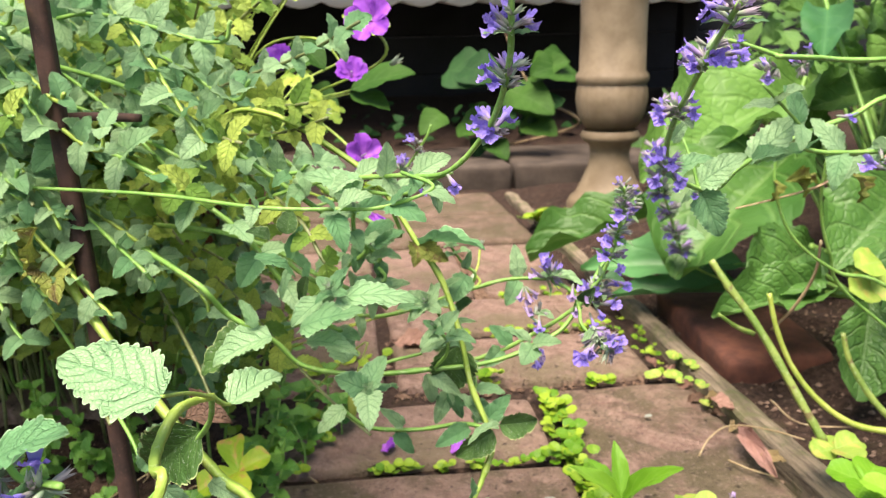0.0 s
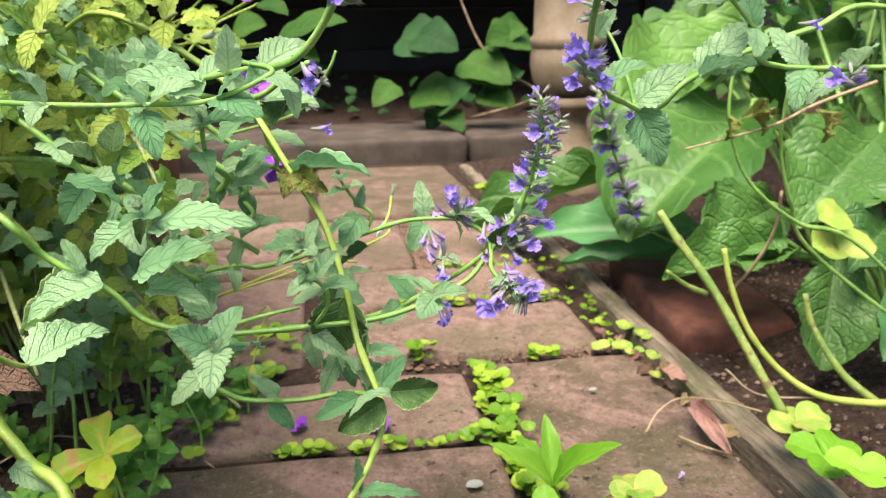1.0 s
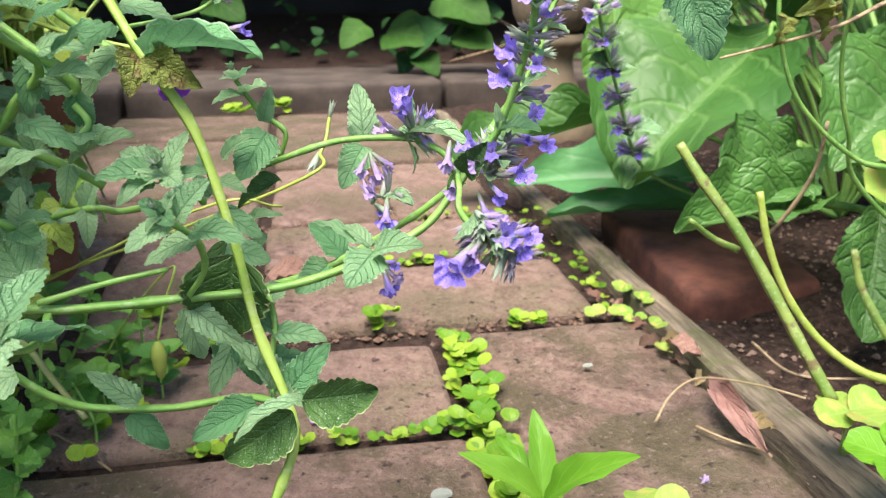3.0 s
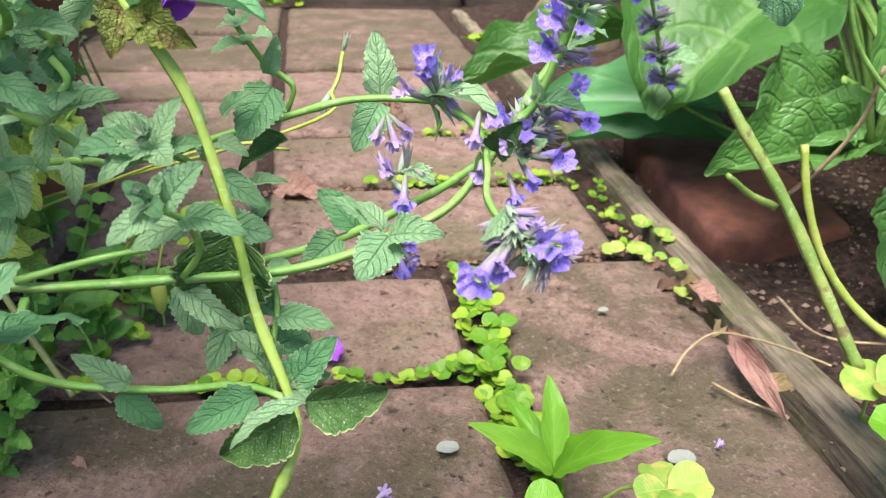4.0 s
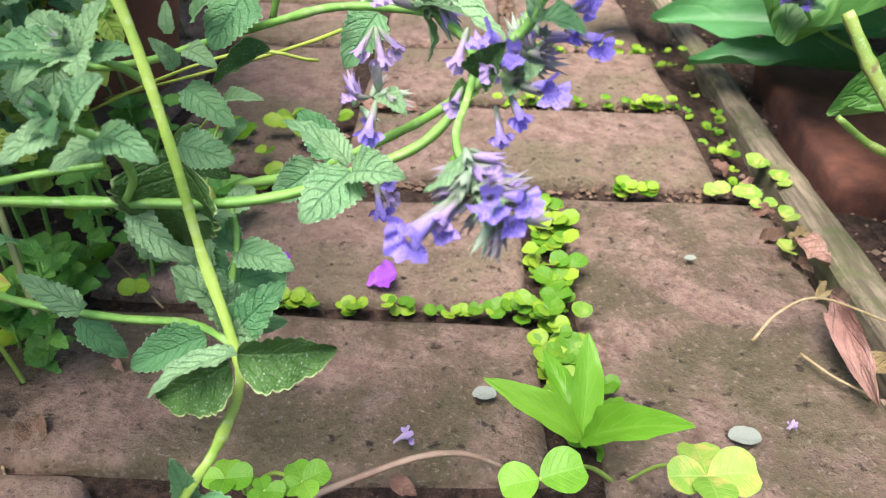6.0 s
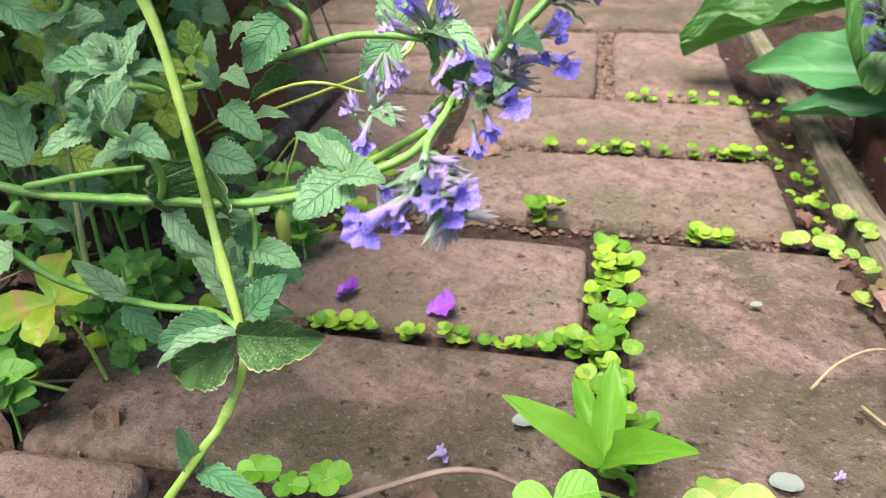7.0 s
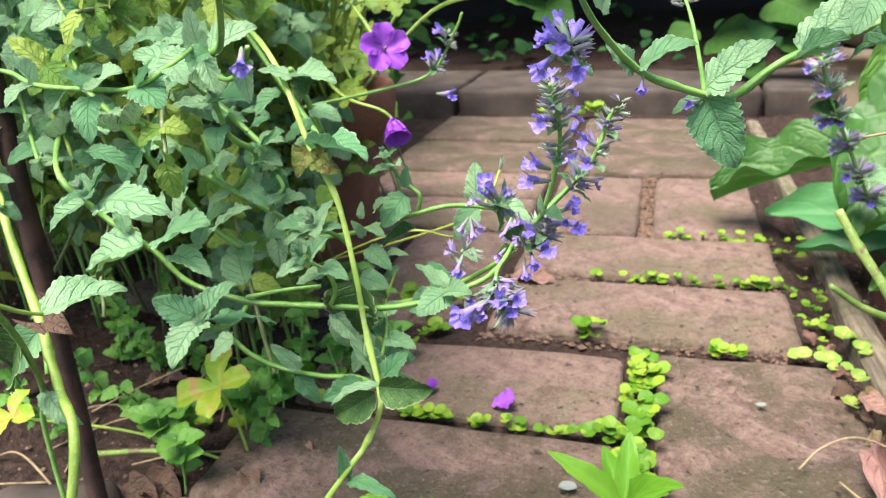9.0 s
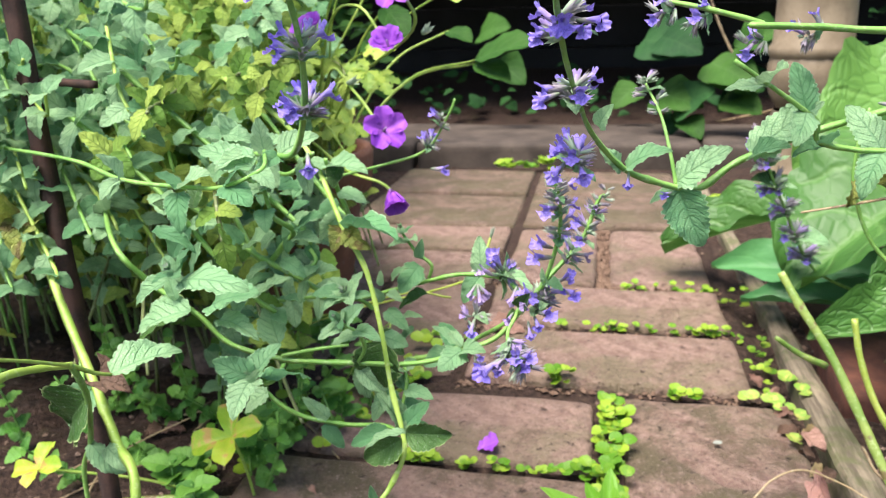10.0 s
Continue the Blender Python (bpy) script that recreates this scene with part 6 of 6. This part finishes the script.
w2 = part("twig", tube_mesh("twig", [(0.361, 0.62, 0.2225), (0.3228, 0.61, 0.2111), (0.2967, 0.6, 0.2013), (0.2698, 0.6, 0.1937), (0.2469, 0.6, 0.1881)], 0.0011, 0.0005, DRY_STEM, 6), wiry)
w3 = part("twig", tube_mesh("twig", [(0.3156, 0.7, 0.0671), (0.3294, 0.69, 0.0926), (0.3365, 0.68, 0.1203), (0.3342, 0.67, 0.1482)], 0.0016, 0.0011, DRY_STEM, 6), wiry)
WITHER = leaf_mesh("withered_leaf", leaf_shape(16, 3, lambda s: lance(s, 0.2), 0, 0, 0.9, 0.7, 0.16, 7), WORN_LEAF)
for b, t in (((0.27, 0.6, 0.2071), (0.2677, 0.598, 0.1926)), ((0.2796, 0.6, 0.207), (0.2891, 0.6, 0.1947)), ((0.3231, 0.61, 0.2084), (0.3258, 0.605, 0.1895)), ((0.277, 0.6, 0.2057), (0.2964, 0.6, 0.204))):
    part("leaf", WITHER, w0, aim(b, t, (0.2, -0.7, 0.5)))
ROUND = leaf_mesh("round_leaf", leaf_shape(8, 3, round_leaf, 0, 0, 0.1, 0.1, 0.03, 4), CLOVER_LEAF)
for b, t in (((0.3745, 0.66, 0.1342), (0.3512, 0.65, 0.1335)), ((0.3738, 0.66, 0.1139), (0.3491, 0.65, 0.1153)), ((0.3891, 0.66, 0.1204), (0.369, 0.65, 0.1098))):
    part("leaf", ROUND, w0, aim(b, t, (0, -0.6, 0.7)))

# ---- foliage that closes the bed on both sides ----
for name, lab, xs, ys, zs, count, size, mat in (("shrub", "leafy green shrub behind the flower pot", (-1.3, -0.30), (0.95, 1.6), (0.0, 0.75), 1500, 0.042, IVY_LEAF), ("shrub", "bright green leafy border plants beyond the path", (0.55, 1.4), (0.95, 2.0), (0.0, 0.65), 1300, 0.05, PRIMROSE_LEAF), ("shrub", "low leafy border plants in front of the catmint", (-1.2, -0.46), (0.1, 0.95), (0.0, 0.4), 900, 0.032, MASS_LEAF)):
    sr = random.Random(count)
    base = Vector(((xs[0] + xs[1]) / 2, (ys[0] + ys[1]) / 2, -0.01))
    shrub = thing(name, base, lab, "shrub")
    twigs = part("stem", tube_mesh("shrub_stem", [base, base + Vector((0.02, 0, zs[1] * 0.4)), base + Vector((-0.03, 0.02, zs[1] * 0.8))], 0.012, 0.004, DRY_STEM, 8), shrub)
    poses = []
    for k in range(count):
        a, q = sr.uniform(0, 6.2832), math.sqrt(sr.random())
        q *= 1 + 0.18 * math.sin(3 * a + count) + 0.1 * math.sin(7 * a)
        c = Vector((base.x + q * math.cos(a) * (xs[1] - xs[0]) * 0.52, base.y + q * math.sin(a) * (ys[1] - ys[0]) * 0.55, 0))
        top = (1.1 - 0.45 * q * q) * zs[1] * (0.72 + 0.28 * noise.noise(c * 3.0))
        c.z = top * math.sqrt(sr.random()) + 0.02
        d = Vector((sr.gauss(0, 1), sr.gauss(-0.3, 1), sr.gauss(-0.1, 0.5))).normalized()
        poses.append(aim(c, c + d * size * sr.uniform(0.6, 1.3), (sr.uniform(-0.4, 0.4), -0.4, 0.9), sr.uniform(0.9, 1.2)))
    crown = part("crown", joined("crown", leaf_shape(6, 2, lambda s: heart(s, 0.38), 3, 0.15, 0.15, 0.2, 0.03, 36), poses, mat), shrub)
    tagged(crown, kind="stuff")

# ---- clover-like plants ----
LEAFLET = [leaf_mesh("clover_leaflet", leaf_shape(10, 3, notched, 0, 0, 0.12, 0.08, 0.02, 50), m) for m in (CLOVER_LEAF, TURNING_LEAF, WEED_LEAF)]
LEAFLET.append(leaf_mesh("pointed_leaflet", leaf_shape(12, 3, lambda s: 0.44 * s ** 0.6 * math.sqrt(max(0.0, 1 - s ** 5)) + 0.02, 0, 0, 0.3, 0.2, 0.03, 51), TURNING_LEAF))


def clover(label, root, heads, mats, group="clovers"):
    ob = thing("clover", root, label, "clover", group)
    for (at, size, n, spin), k in zip(heads, mats):
        a, b = Vector(at), Vector(root)
        st = part("stem", tube_mesh("clover_stem", [b, b.lerp(a, 0.5) + Vector((0, 0, 0.008)), a], 0.0009, 0.0007, LIME_STEM, 6), ob)
        for i in range(n):
            c = spin + 2 * math.pi * i / n
            d = Vector((math.cos(c), math.sin(c) - (0.1 if k == 3 else 0), 0.05 + 0.12 * math.sin(3 * c) + (0.55 * math.sin(c) if k == 3 else 0)))
            part("leaflet", LEAFLET[k], st, aim(a, a + d.normalized() * size * (0.9 + 0.12 * math.sin(5 * i + size * 900)), (0, -0.6, 0.75) if k == 3 else (0.1, -0.3, 1)))
    return ob


clover("yellowing clover leaves turning red at the edges", (-0.06, 0.53, -0.015), (((-0.065, 0.516, 0.048), 0.025, 4, 0.4), ((-0.1489, 0.45, 0.0493), 0.017, 4, 0.2)), (3, 3))
clover("pale yellow-green clover on the soil beside the edging", (0.3216, 0.5864, -0), (((0.3141, 0.572, 0.0318), 0.021, 4, 0.3), ((0.3137, 0.53, 0.0313), 0.023, 4, 0.9), ((0.3142, 0.5, 0.0429), 0.018, 3, 0.2)), (0, 2, 2))
clover("bright clover growing out of a brick joint", (0.1814, 0.5309, -0.01), (((0.2026, 0.5, 0.0341), 0.0155, 4, 0.2), ((0.1512, 0.492, 0.0302), 0.015, 2, 0.4)), (0, 2))

clover("small bright clover at the near edge of the bricks", (0.0465, 0.4984, -0.01), (((0.0571, 0.468, 0.0359), 0.0085, 4, 0.2), ((0.0805, 0.472, 0.0354), 0.0085, 4, 0.7), ((0.0707, 0.466, 0.0357), 0.007, 3, 0.1)), (2, 2, 2))

# the small lance-leaved weed in the joint
WEED = [leaf_mesh("weed_leaf", leaf_shape(12, 3, lambda s: lance(s, 0.118), 0, 0, 0.3, 0.2, 0.02, 55 + k), WEED_LEAF) for k in range(2)]
weed = thing("weed", (0.1737, 0.5367, -0.01), "small bright green lance-leaved weed in a brick joint", "weed")
wroot = Vector((0.1737, 0.5367, -0.01))
wstem = part("stem", tube_mesh("weed_stem", [wroot, wroot + Vector((-0.001, 0, 0.012)), (0.1638, 0.512, 0.0297)], 0.0016, 0.0013, WEED_LEAF, 6), weed)
for k, (t, w) in enumerate((((0.1308, 0.502, 0.0599), 0.95), ((0.1619, 0.532, 0.0597), 1.2), ((0.1914, 0.486, 0.0677), 1.0), ((0.1476, 0.54, 0.0433), 1.0), ((0.1794, 0.545, 0.0207), 0.8))):
    part("leaf", WEED[k % 2], wstem, aim((0.1638, 0.512, 0.0297), t, (0.1, -0.5, 0.85), w))
er = random.Random(31)
SEED_LEAF = leaf_mesh("seedling_leaf", leaf_shape(16, 3, ovate, 5, 0.1, 0.12, 0.15, 0.02, 58), SEEDLING_LEAF)
for at in ((-0.104, 0.5052, 0), (-0.0764, 0.5461, 0), (-0.0762, 0.4891, 0), (-0.0721, 0.549, 0), (-0.0958, 0.5141, 0), (-0.071, 0.5783, 0), (-0.0796, 0.578, 0), (-0.0489, 0.628, 0), (-0.1391, 0.6908, 0), (-0.1271, 0.7433, 0), (-0.0574, 0.6756, 0), (-0.0274, 0.6529, 0)):
    foot = Vector(at) - Vector((0, 0, 0.012))
    ob = thing("seedling", foot, "small bright green seedling at the path's edge", "seedling", "seedlings")
    st = part("stem", tube_mesh("seedling_stem", [foot, foot + Vector((0.001, 0, 0.02)), foot + Vector((0, -0.001, 0.042))], 0.0008, 0.0006, GREEN_STEM, 5), ob)
    for h in range(3):
        c = foot + Vector((er.uniform(-0.002, 0.002), er.uniform(-0.002, 0.002), 0.022 + 0.009 * h))
        for i in range(4 if h else 2):
            a = er.uniform(0, 1) + i * math.pi / 2
            part("leaf", SEED_LEAF, st, aim(c, c + Vector((math.cos(a), math.sin(a), 0.2)) * er.uniform(0.010, 0.017), (0, -0.4, 0.9), 1.15))

# ---- creeping round-leaved plant in the joints ----
cr = random.Random(41)


def creeper(label, spots, size, mat=CREEPER_LEAF):
    root = Vector(spots[0])
    ob = thing("creeping_plant", root, label, "ground cover", "plants in the joints", "stuff")
    ps = []
    for p in spots:
        c = Vector(p)
        for i in range(cr.choice((2, 2, 3, 4))):
            a = cr.uniform(0, 6.28)
            d = Vector((math.cos(a), math.sin(a), cr.uniform(0.05, 0.5)))
            ps.append(aim(c, c + d * size * cr.uniform(0.6, 1.25), (0, -0.3, 0.95), cr.uniform(0.9, 1.15)))
    part("leaves", joined("creeper_leaves", leaf_shape(8, 2, round_leaf, 0, 0, 0.1, 0.1, 0.03, 60), ps, mat), ob)


def along(u0, v0, u1, v1, n, spread, z0, z1):
    out = []
    for k in range(n):
        t = cr.random()
        p = laid(u0 + (u1 - u0) * t + cr.gauss(0, spread), v0 + (v1 - v0) * t + cr.gauss(0, spread * 0.6), cr.uniform(z0, z1))
        out.append(tuple(p))
    return out


creeper("dense bright yellow-green creeping plant filling a brick joint", along(0.245, 0.69, 0.246, 0.50, 80, 0.0052, -0.005, 0.009), 0.0078)
creeper("bright yellow-green creeping plant along a joint", along(0.10, 0.594, 0.232, 0.589, 24, 0.0022, -0.006, 0.003), 0.0065)
creeper("bright yellow-green creeping plant at the path's edge", along(0.372, 0.98, 0.380, 0.72, 22, 0.007, -0.008, 0.003), 0.0062)
creeper("bright yellow-green creeping plant along a joint", along(0.20, 0.848, 0.36, 0.850, 34, 0.004, -0.006, 0.004), 0.0062)
creeper("bright yellow-green creeping plant along a joint", along(0.25, 0.972, 0.36, 0.975, 18, 0.003, -0.006, 0.004), 0.0065)
creeper("tufts of creeping plant between the bricks", along(0.30, 0.715, 0.32, 0.713, 9, 0.004, -0.004, 0.004), 0.007)
creeper("tufts of creeping plant between the bricks", along(0.205, 0.722, 0.21, 0.726, 8, 0.004, -0.002, 0.010), 0.008)
creeper("round-leaved green seedlings beside the edging board", [(0.277, 0.780, 0.002), (0.254, 0.757, 0.002), (0.272, 0.731, 0.003), (0.266, 0.800, 0.002), (0.235, 0.757, 0.002), (0.268, 0.698, 0.002), (0.262, 0.745, 0.003)], 0.0085, CLOVER_LEAF)
creeper("creeping plant at the far corner of the path", along(0.36, 1.36, 0.46, 1.33, 10, 0.012, 0.002, 0.012), 0.024)
creeper("creeping plant at the foot of the kerb", along(0.06, 1.66, 0.14, 1.66, 16, 0.01, 0.0, 0.014), 0.016)
creeper("creeping plant along the catmint side of the path", along(-0.03, 0.50, 0.10, 0.80, 44, 0.02, -0.005, 0.012), 0.009)

# ---- litter ----
dry = thing("dead_leaf", (0.2807, 0.6287, 0.004), "fallen pinkish dead leaf against the edging board", "dead leaf", "fallen leaves")
part("blade", leaf_mesh("dead_leaf", leaf_shape(12, 3, lambda s: lance(s, 0.085), 0, 0, 0.4, 0.05, 0.05, 8), PINK_LEAF), dry, aim((0.275, 0.642, 0.014), (0.2803, 0.5754, 0.008), (-0.5, -0.4, 0.7)))
for k, (b, t, lab) in enumerate((((0.2756, 0.5998, 0.01), (0.2948, 0.5994, 0.008), "curled straw-coloured dead leaf by the edging"), ((0.2712, 0.7043, 0.006), (0.2844, 0.681, 0.006), "brown dead leaf by the edging"), ((-0.0033, 0.8402, 0.003), (0.0392, 0.8362, 0.004), "reddish fallen leaf in a joint"), ((-0.1171, 0.4794, -0.008), (-0.0798, 0.4734, -0.006), "brown fallen leaf on the soil"), ((-0.1121, 0.4959, -0.008), (-0.0727, 0.4805, -0.006), "brown fallen leaf on the soil"), ((0.099, 0.5049, 0.004), (0.1103, 0.4992, 0.004), "orange-brown fallen leaf scrap on a brick"))):
    ob = thing("dead_leaf", b, lab, "dead leaf", "fallen leaves")
    part("blade", leaf_mesh("dead_leaf", leaf_shape(9, 2, lambda s: lance(s, 0.26), 0, 0, 0.4, -0.1, 0.08, 70 + k), STRAW_LEAF if k == 0 else BROWN_LEAF if k in (3, 4) else DRY_LEAF), ob, aim(b, t, (0.1, -0.4, 0.9)))
for k, (pts, r, m, lab) in enumerate(((((0.2385, 0.6143, 0.003), (0.2491, 0.625, 0.0124), (0.2657, 0.632, 0.0181), (0.2831, 0.605, 0.0287), (0.2968, 0.58, 0.0345)), 0.0008, STRAW_STEM, "bent straw-coloured dead stem over the bricks"), (((0.0705, 0.4886, 0.004), (0.0895, 0.4961, 0.012), (0.1106, 0.5029, 0.02), (0.1249, 0.5107, 0.016), (0.1381, 0.5187, 0.004)), 0.0012, PINK_STEM, "pinkish dead runner lying on the bricks"), (((0.2584, 0.6105, 0.002), (0.2694, 0.5959, 0.003), (0.2847, 0.5868, 0.002)), 0.0007, STRAW_STEM, "thin straw on the brick"), (((0.2999, 0.6499, 0.03), (0.3095, 0.6153, 0.028), (0.3493, 0.6054, 0.03)), 0.0008, DRY_STEM, "thin dry twig over the edging"), (((-0.1725, 0.5173, 0.01), (-0.1513, 0.5398, 0.02), (-0.1279, 0.5571, 0.03)), 0.0008, STRAW_STEM, "thin dead stem on the soil"), (((-0.136, 0.4805, 0.01), (-0.0972, 0.4889, 0.016), (-0.075, 0.5016, 0.01)), 0.0018, STALK, "fallen green stem on the soil"))):
    ob = thing("dead_plant_stem", pts[0], lab, "dead stem", "fallen stems")
    part("stem", tube_mesh("dead_stem", list(pts), r, r * 0.7, m, 6), ob)
dr = random.Random(64)
for k in range(16):
    p = Vector((dr.uniform(-0.20, -0.02), dr.uniform(0.44, 0.66), 0))
    d = Vector((dr.uniform(-1, 1), dr.uniform(-0.6, 0.6), 0)).normalized() * dr.uniform(0.02, 0.05)
    pts = [p - d + Vector((0, 0, soil_height(p.x - d.x, p.y - d.y) + 0.001)), p + Vector((0, 0, soil_height(p.x, p.y) + dr.uniform(0.003, 0.012))), p + d + Vector((0, 0, soil_height(p.x + d.x, p.y + d.y) + 0.001))]
    ob = thing("dead_plant_stem", pts[0], "thin dry stem lying on the dark soil", "dead stem", "fallen stems")
    part("stem", tube_mesh("dead_stem", pts, 0.0009, 0.0006, STRAW_STEM if k % 3 else DRY_STEM, 5), ob)
for k in range(9):
    p = Vector((dr.uniform(-0.20, -0.02), dr.uniform(0.44, 0.64), 0))
    p.z = soil_height(p.x, p.y) + 0.003
    d = Vector((dr.uniform(-1, 1), dr.uniform(-1, 1), 0.1)).normalized() * dr.uniform(0.014, 0.024)
    ob = thing("dead_leaf", p, "brown fallen leaf on the soil", "dead leaf", "fallen leaves")
    part("blade", leaf_mesh("dead_leaf", leaf_shape(9, 2, lambda s: lance(s, 0.28), 0, 0, 0.4, 0.2, 0.1, 170 + k), DRY_LEAF if k % 2 else BROWN_LEAF), ob, aim(p, p + d, (0.1, -0.3, 0.9)))
FALLEN = leaf_mesh("fallen_petal", leaf_shape(16, 5, petal_shape, 0, 0, 0.3, -0.2, 0.08, 9), MAGENTA)
for b, t in (((0.0593, 0.6203, 0.003), (0.0729, 0.6261, 0.008)), ((0.0077, 0.6223, 0.003), (0.018, 0.6203, 0.01)), ((0.0114, 0.6254, 0.003), (0.0186, 0.6281, 0.008))):
    ob = thing("fallen_petal", b, "fallen magenta petal lying on a brick", "petal", "fallen petals")
    part("petal", FALLEN, ob, aim(b, t, (0.0, -0.25, 1), 1.2))
for b, t in (((0.0962, 0.5221, 0.004), (0.1062, 0.53, 0.006)), ((0.2447, 0.5595, 0.004), (0.2484, 0.5651, 0.004)), ((0.245, 0.5605, 0.003), (0.2493, 0.5633, 0.004)), ((0.2441, 0.5605, 0.003), (0.2491, 0.5648, 0.004))):
    ob = thing("fallen_flower", b, "fallen pale violet catmint flower on a brick", "flower", "fallen flowers")
    part("flower", FLOWER[2], ob, aim(b, t, (0.1, -0.2, 1)))
for p, s in (((0.2275, 0.5533, 0.002), 0.0062), ((0.1265, 0.5576, 0.002), 0.004), ((0.1259, 0.5566, 0.002), 0.005), ((0.2162, 0.6787, 0.002), 0.003)):
    ob = thing("flake", p, "small grey-white flake lying on the brick", "flake", "flakes")
    part("flake", leaf_mesh("flake", leaf_shape(20, 2, round_leaf, 0, 0, 0.1, 0.0, 0.015, 12), GREY_FLAKE), ob, aim(Vector(p) - Vector((s, 0, 0)), Vector(p) + Vector((s, 0, 0.001)), (0, -0.1, 1), 0.7))
stone = thing("stone", (-0.131, 0.436, -0.02), "rounded grey-brown stone half sunk in the soil", "stone", me=slab_mesh("stone", 0.075, 0.06, 0.034, STONE, 91, 0.014, 0.005, 4))
place(stone, Matrix.Translation((-0.131, 0.436, 0.006)) @ pose(0, 0, 0, 3, -4, 25))
for k, (x, y) in enumerate(((0.255, 0.742), (0.256, 0.713), (0.273, 0.722), (0.262, 0.772), (0.270, 0.693), (0.283, 0.672), (0.247, 0.790), (0.281, 0.655))):
    p = Vector((x, y, -0.004))
    d = Vector((dr.uniform(-1, 1), dr.uniform(-1, 1), 0.25)).normalized() * dr.uniform(0.013, 0.022)
    ob = thing("dead_leaf", p, "small curled dead leaf in the gap beside the edging", "dead leaf", "fallen leaves")
    part("blade", leaf_mesh("dead_leaf", leaf_shape(10, 3, lambda s: lance(s, 0.26), 0, 0, 0.5, 0.25, 0.1, 270 + k), (DRY_LEAF, BROWN_LEAF, STRAW_LEAF)[k % 3]), ob, aim(p, p + d, (0.1, -0.4, 0.9)))
# grit and crumbs of soil
kr = random.Random(77)
gritv, gritf = [], []
OCT = ((1, 0, 0), (0, 1, 0), (-1, 0, 0), (0, -1, 0), (0, 0, 1), (0, 0, -1))
OCF = ((0, 1, 4), (1, 2, 4), (2, 3, 4), (3, 0, 4), (1, 0, 5), (2, 1, 5), (3, 2, 5), (0, 3, 5))
for k in range(4200):
    if k % 3:
        p = laid(kr.uniform(0.42, 0.72), kr.uniform(0.42, 1.2), 0)
    elif k % 2:
        p = laid(kr.uniform(-0.35, 0.0), kr.uniform(0.40, 0.9), 0)
    else:
        p = laid(kr.uniform(0.0, 0.40), kr.uniform(0.45, 1.3), 0)
    s = 0.0007 + 0.0026 * kr.random() ** 3
    z = soil_height(p.x, p.y) if k % 3 or k % 2 else -0.008
    n0 = len(gritv)
    for o in OCT:
        gritv.append((p.x + o[0] * s * kr.uniform(0.6, 1.3), p.y + o[1] * s * kr.uniform(0.6, 1.3), z + s * 0.4 + o[2] * s * kr.uniform(0.5, 0.9)))
    gritf += [tuple(n0 + i for i in f) for f in OCF]
grit = new("grit", mesh_from("grit", gritv, gritf, GRIT, smooth=False))
tagged(grit, "grit and crumbs scattered over soil and joints", "grit", kind="stuff")

SAND = mottled("reddish_sand", (0.085, 0.050, 0.033), (0.175, 0.115, 0.078), 160.0, 0.95, 0.001)
sandv, sandf = [], []
for k in range(900):
    p = laid(kr.uniform(0.2365, 0.2515), kr.uniform(0.975, 1.225), 0) if k % 3 else laid(kr.uniform(0.12, 0.37), kr.choice((0.9735, 0.8455, 0.716)) + kr.uniform(-0.006, 0.006), 0)
    s, n0 = 0.0010 + 0.0022 * kr.random() ** 2, len(sandv)
    for o in OCT:
        sandv.append((p.x + o[0] * s * kr.uniform(0.6, 1.5), p.y + o[1] * s * kr.uniform(0.6, 1.5), -0.0055 + s * 0.4 + o[2] * s * kr.uniform(0.5, 0.9)))
    sandf += [tuple(n0 + i for i in f) for f in OCF]
tagged(new("sand", mesh_from("sand", sandv, sandf, SAND, smooth=False)), "reddish sand and crumbs filling the brick joints", "sand", kind="stuff")

# ---- the brick path, brick by brick ----
path = new("pavement")
place(path, LAY.copy())
tagged(path, "old weathered red-brown bricks laid in a basket weave", "brick path", kind="structure")
LAID = [
    (0.005, 0.237, 0.488, 0.583), (0.02, 0.234, 0.597, 0.692), (0.256, 0.380, 0.470, 0.706), (0.126, 0.360, 0.726, 0.836), (0.126, 0.362, 0.855, 0.966),
    (0.005, 0.113, 0.735, 0.968), (-0.112, -0.006, 0.735, 0.968), (0.252, 0.362, 0.980, 1.214), (0.130, 0.236, 0.982, 1.212), (0.130, 0.372, 1.234, 1.425),
    (0.130, 0.372, 1.440, 1.640), (-0.115, 0.117, 0.980, 1.090), (-0.115, 0.117, 1.102, 1.214), (-0.13, 0.118, 1.234, 1.425), (-0.13, 0.118, 1.440, 1.640),
    (0.006, 0.070, 0.37, 0.480), (0.256, 0.38, 0.22, 0.456), (-0.22, -0.012, 0.735, 0.968), (0.116, 0.240, 0.24, 0.474),
]
for k, (u0, u1, v0, v1) in enumerate(LAID):
    h = 0.004 if k == 15 else 0.0015 * math.sin(k * 2.3)
    m = LAY @ Matrix.Translation(((u0 + u1) / 2, (v0 + v1) / 2, h)) @ pose(0, 0, 0, 0.4 * math.sin(k * 3.1), 0.4 * math.cos(k * 1.9), 0.5 * math.sin(k * 5.3))
    part("brick", slab_mesh("brick", u1 - u0, v1 - v0, 0.05, SHADED_BRICK if k in (9, 10, 13, 14) else MOSSY_BRICK if k in (0, 2, 16, 18) else BRICK, k + 1), path, m)
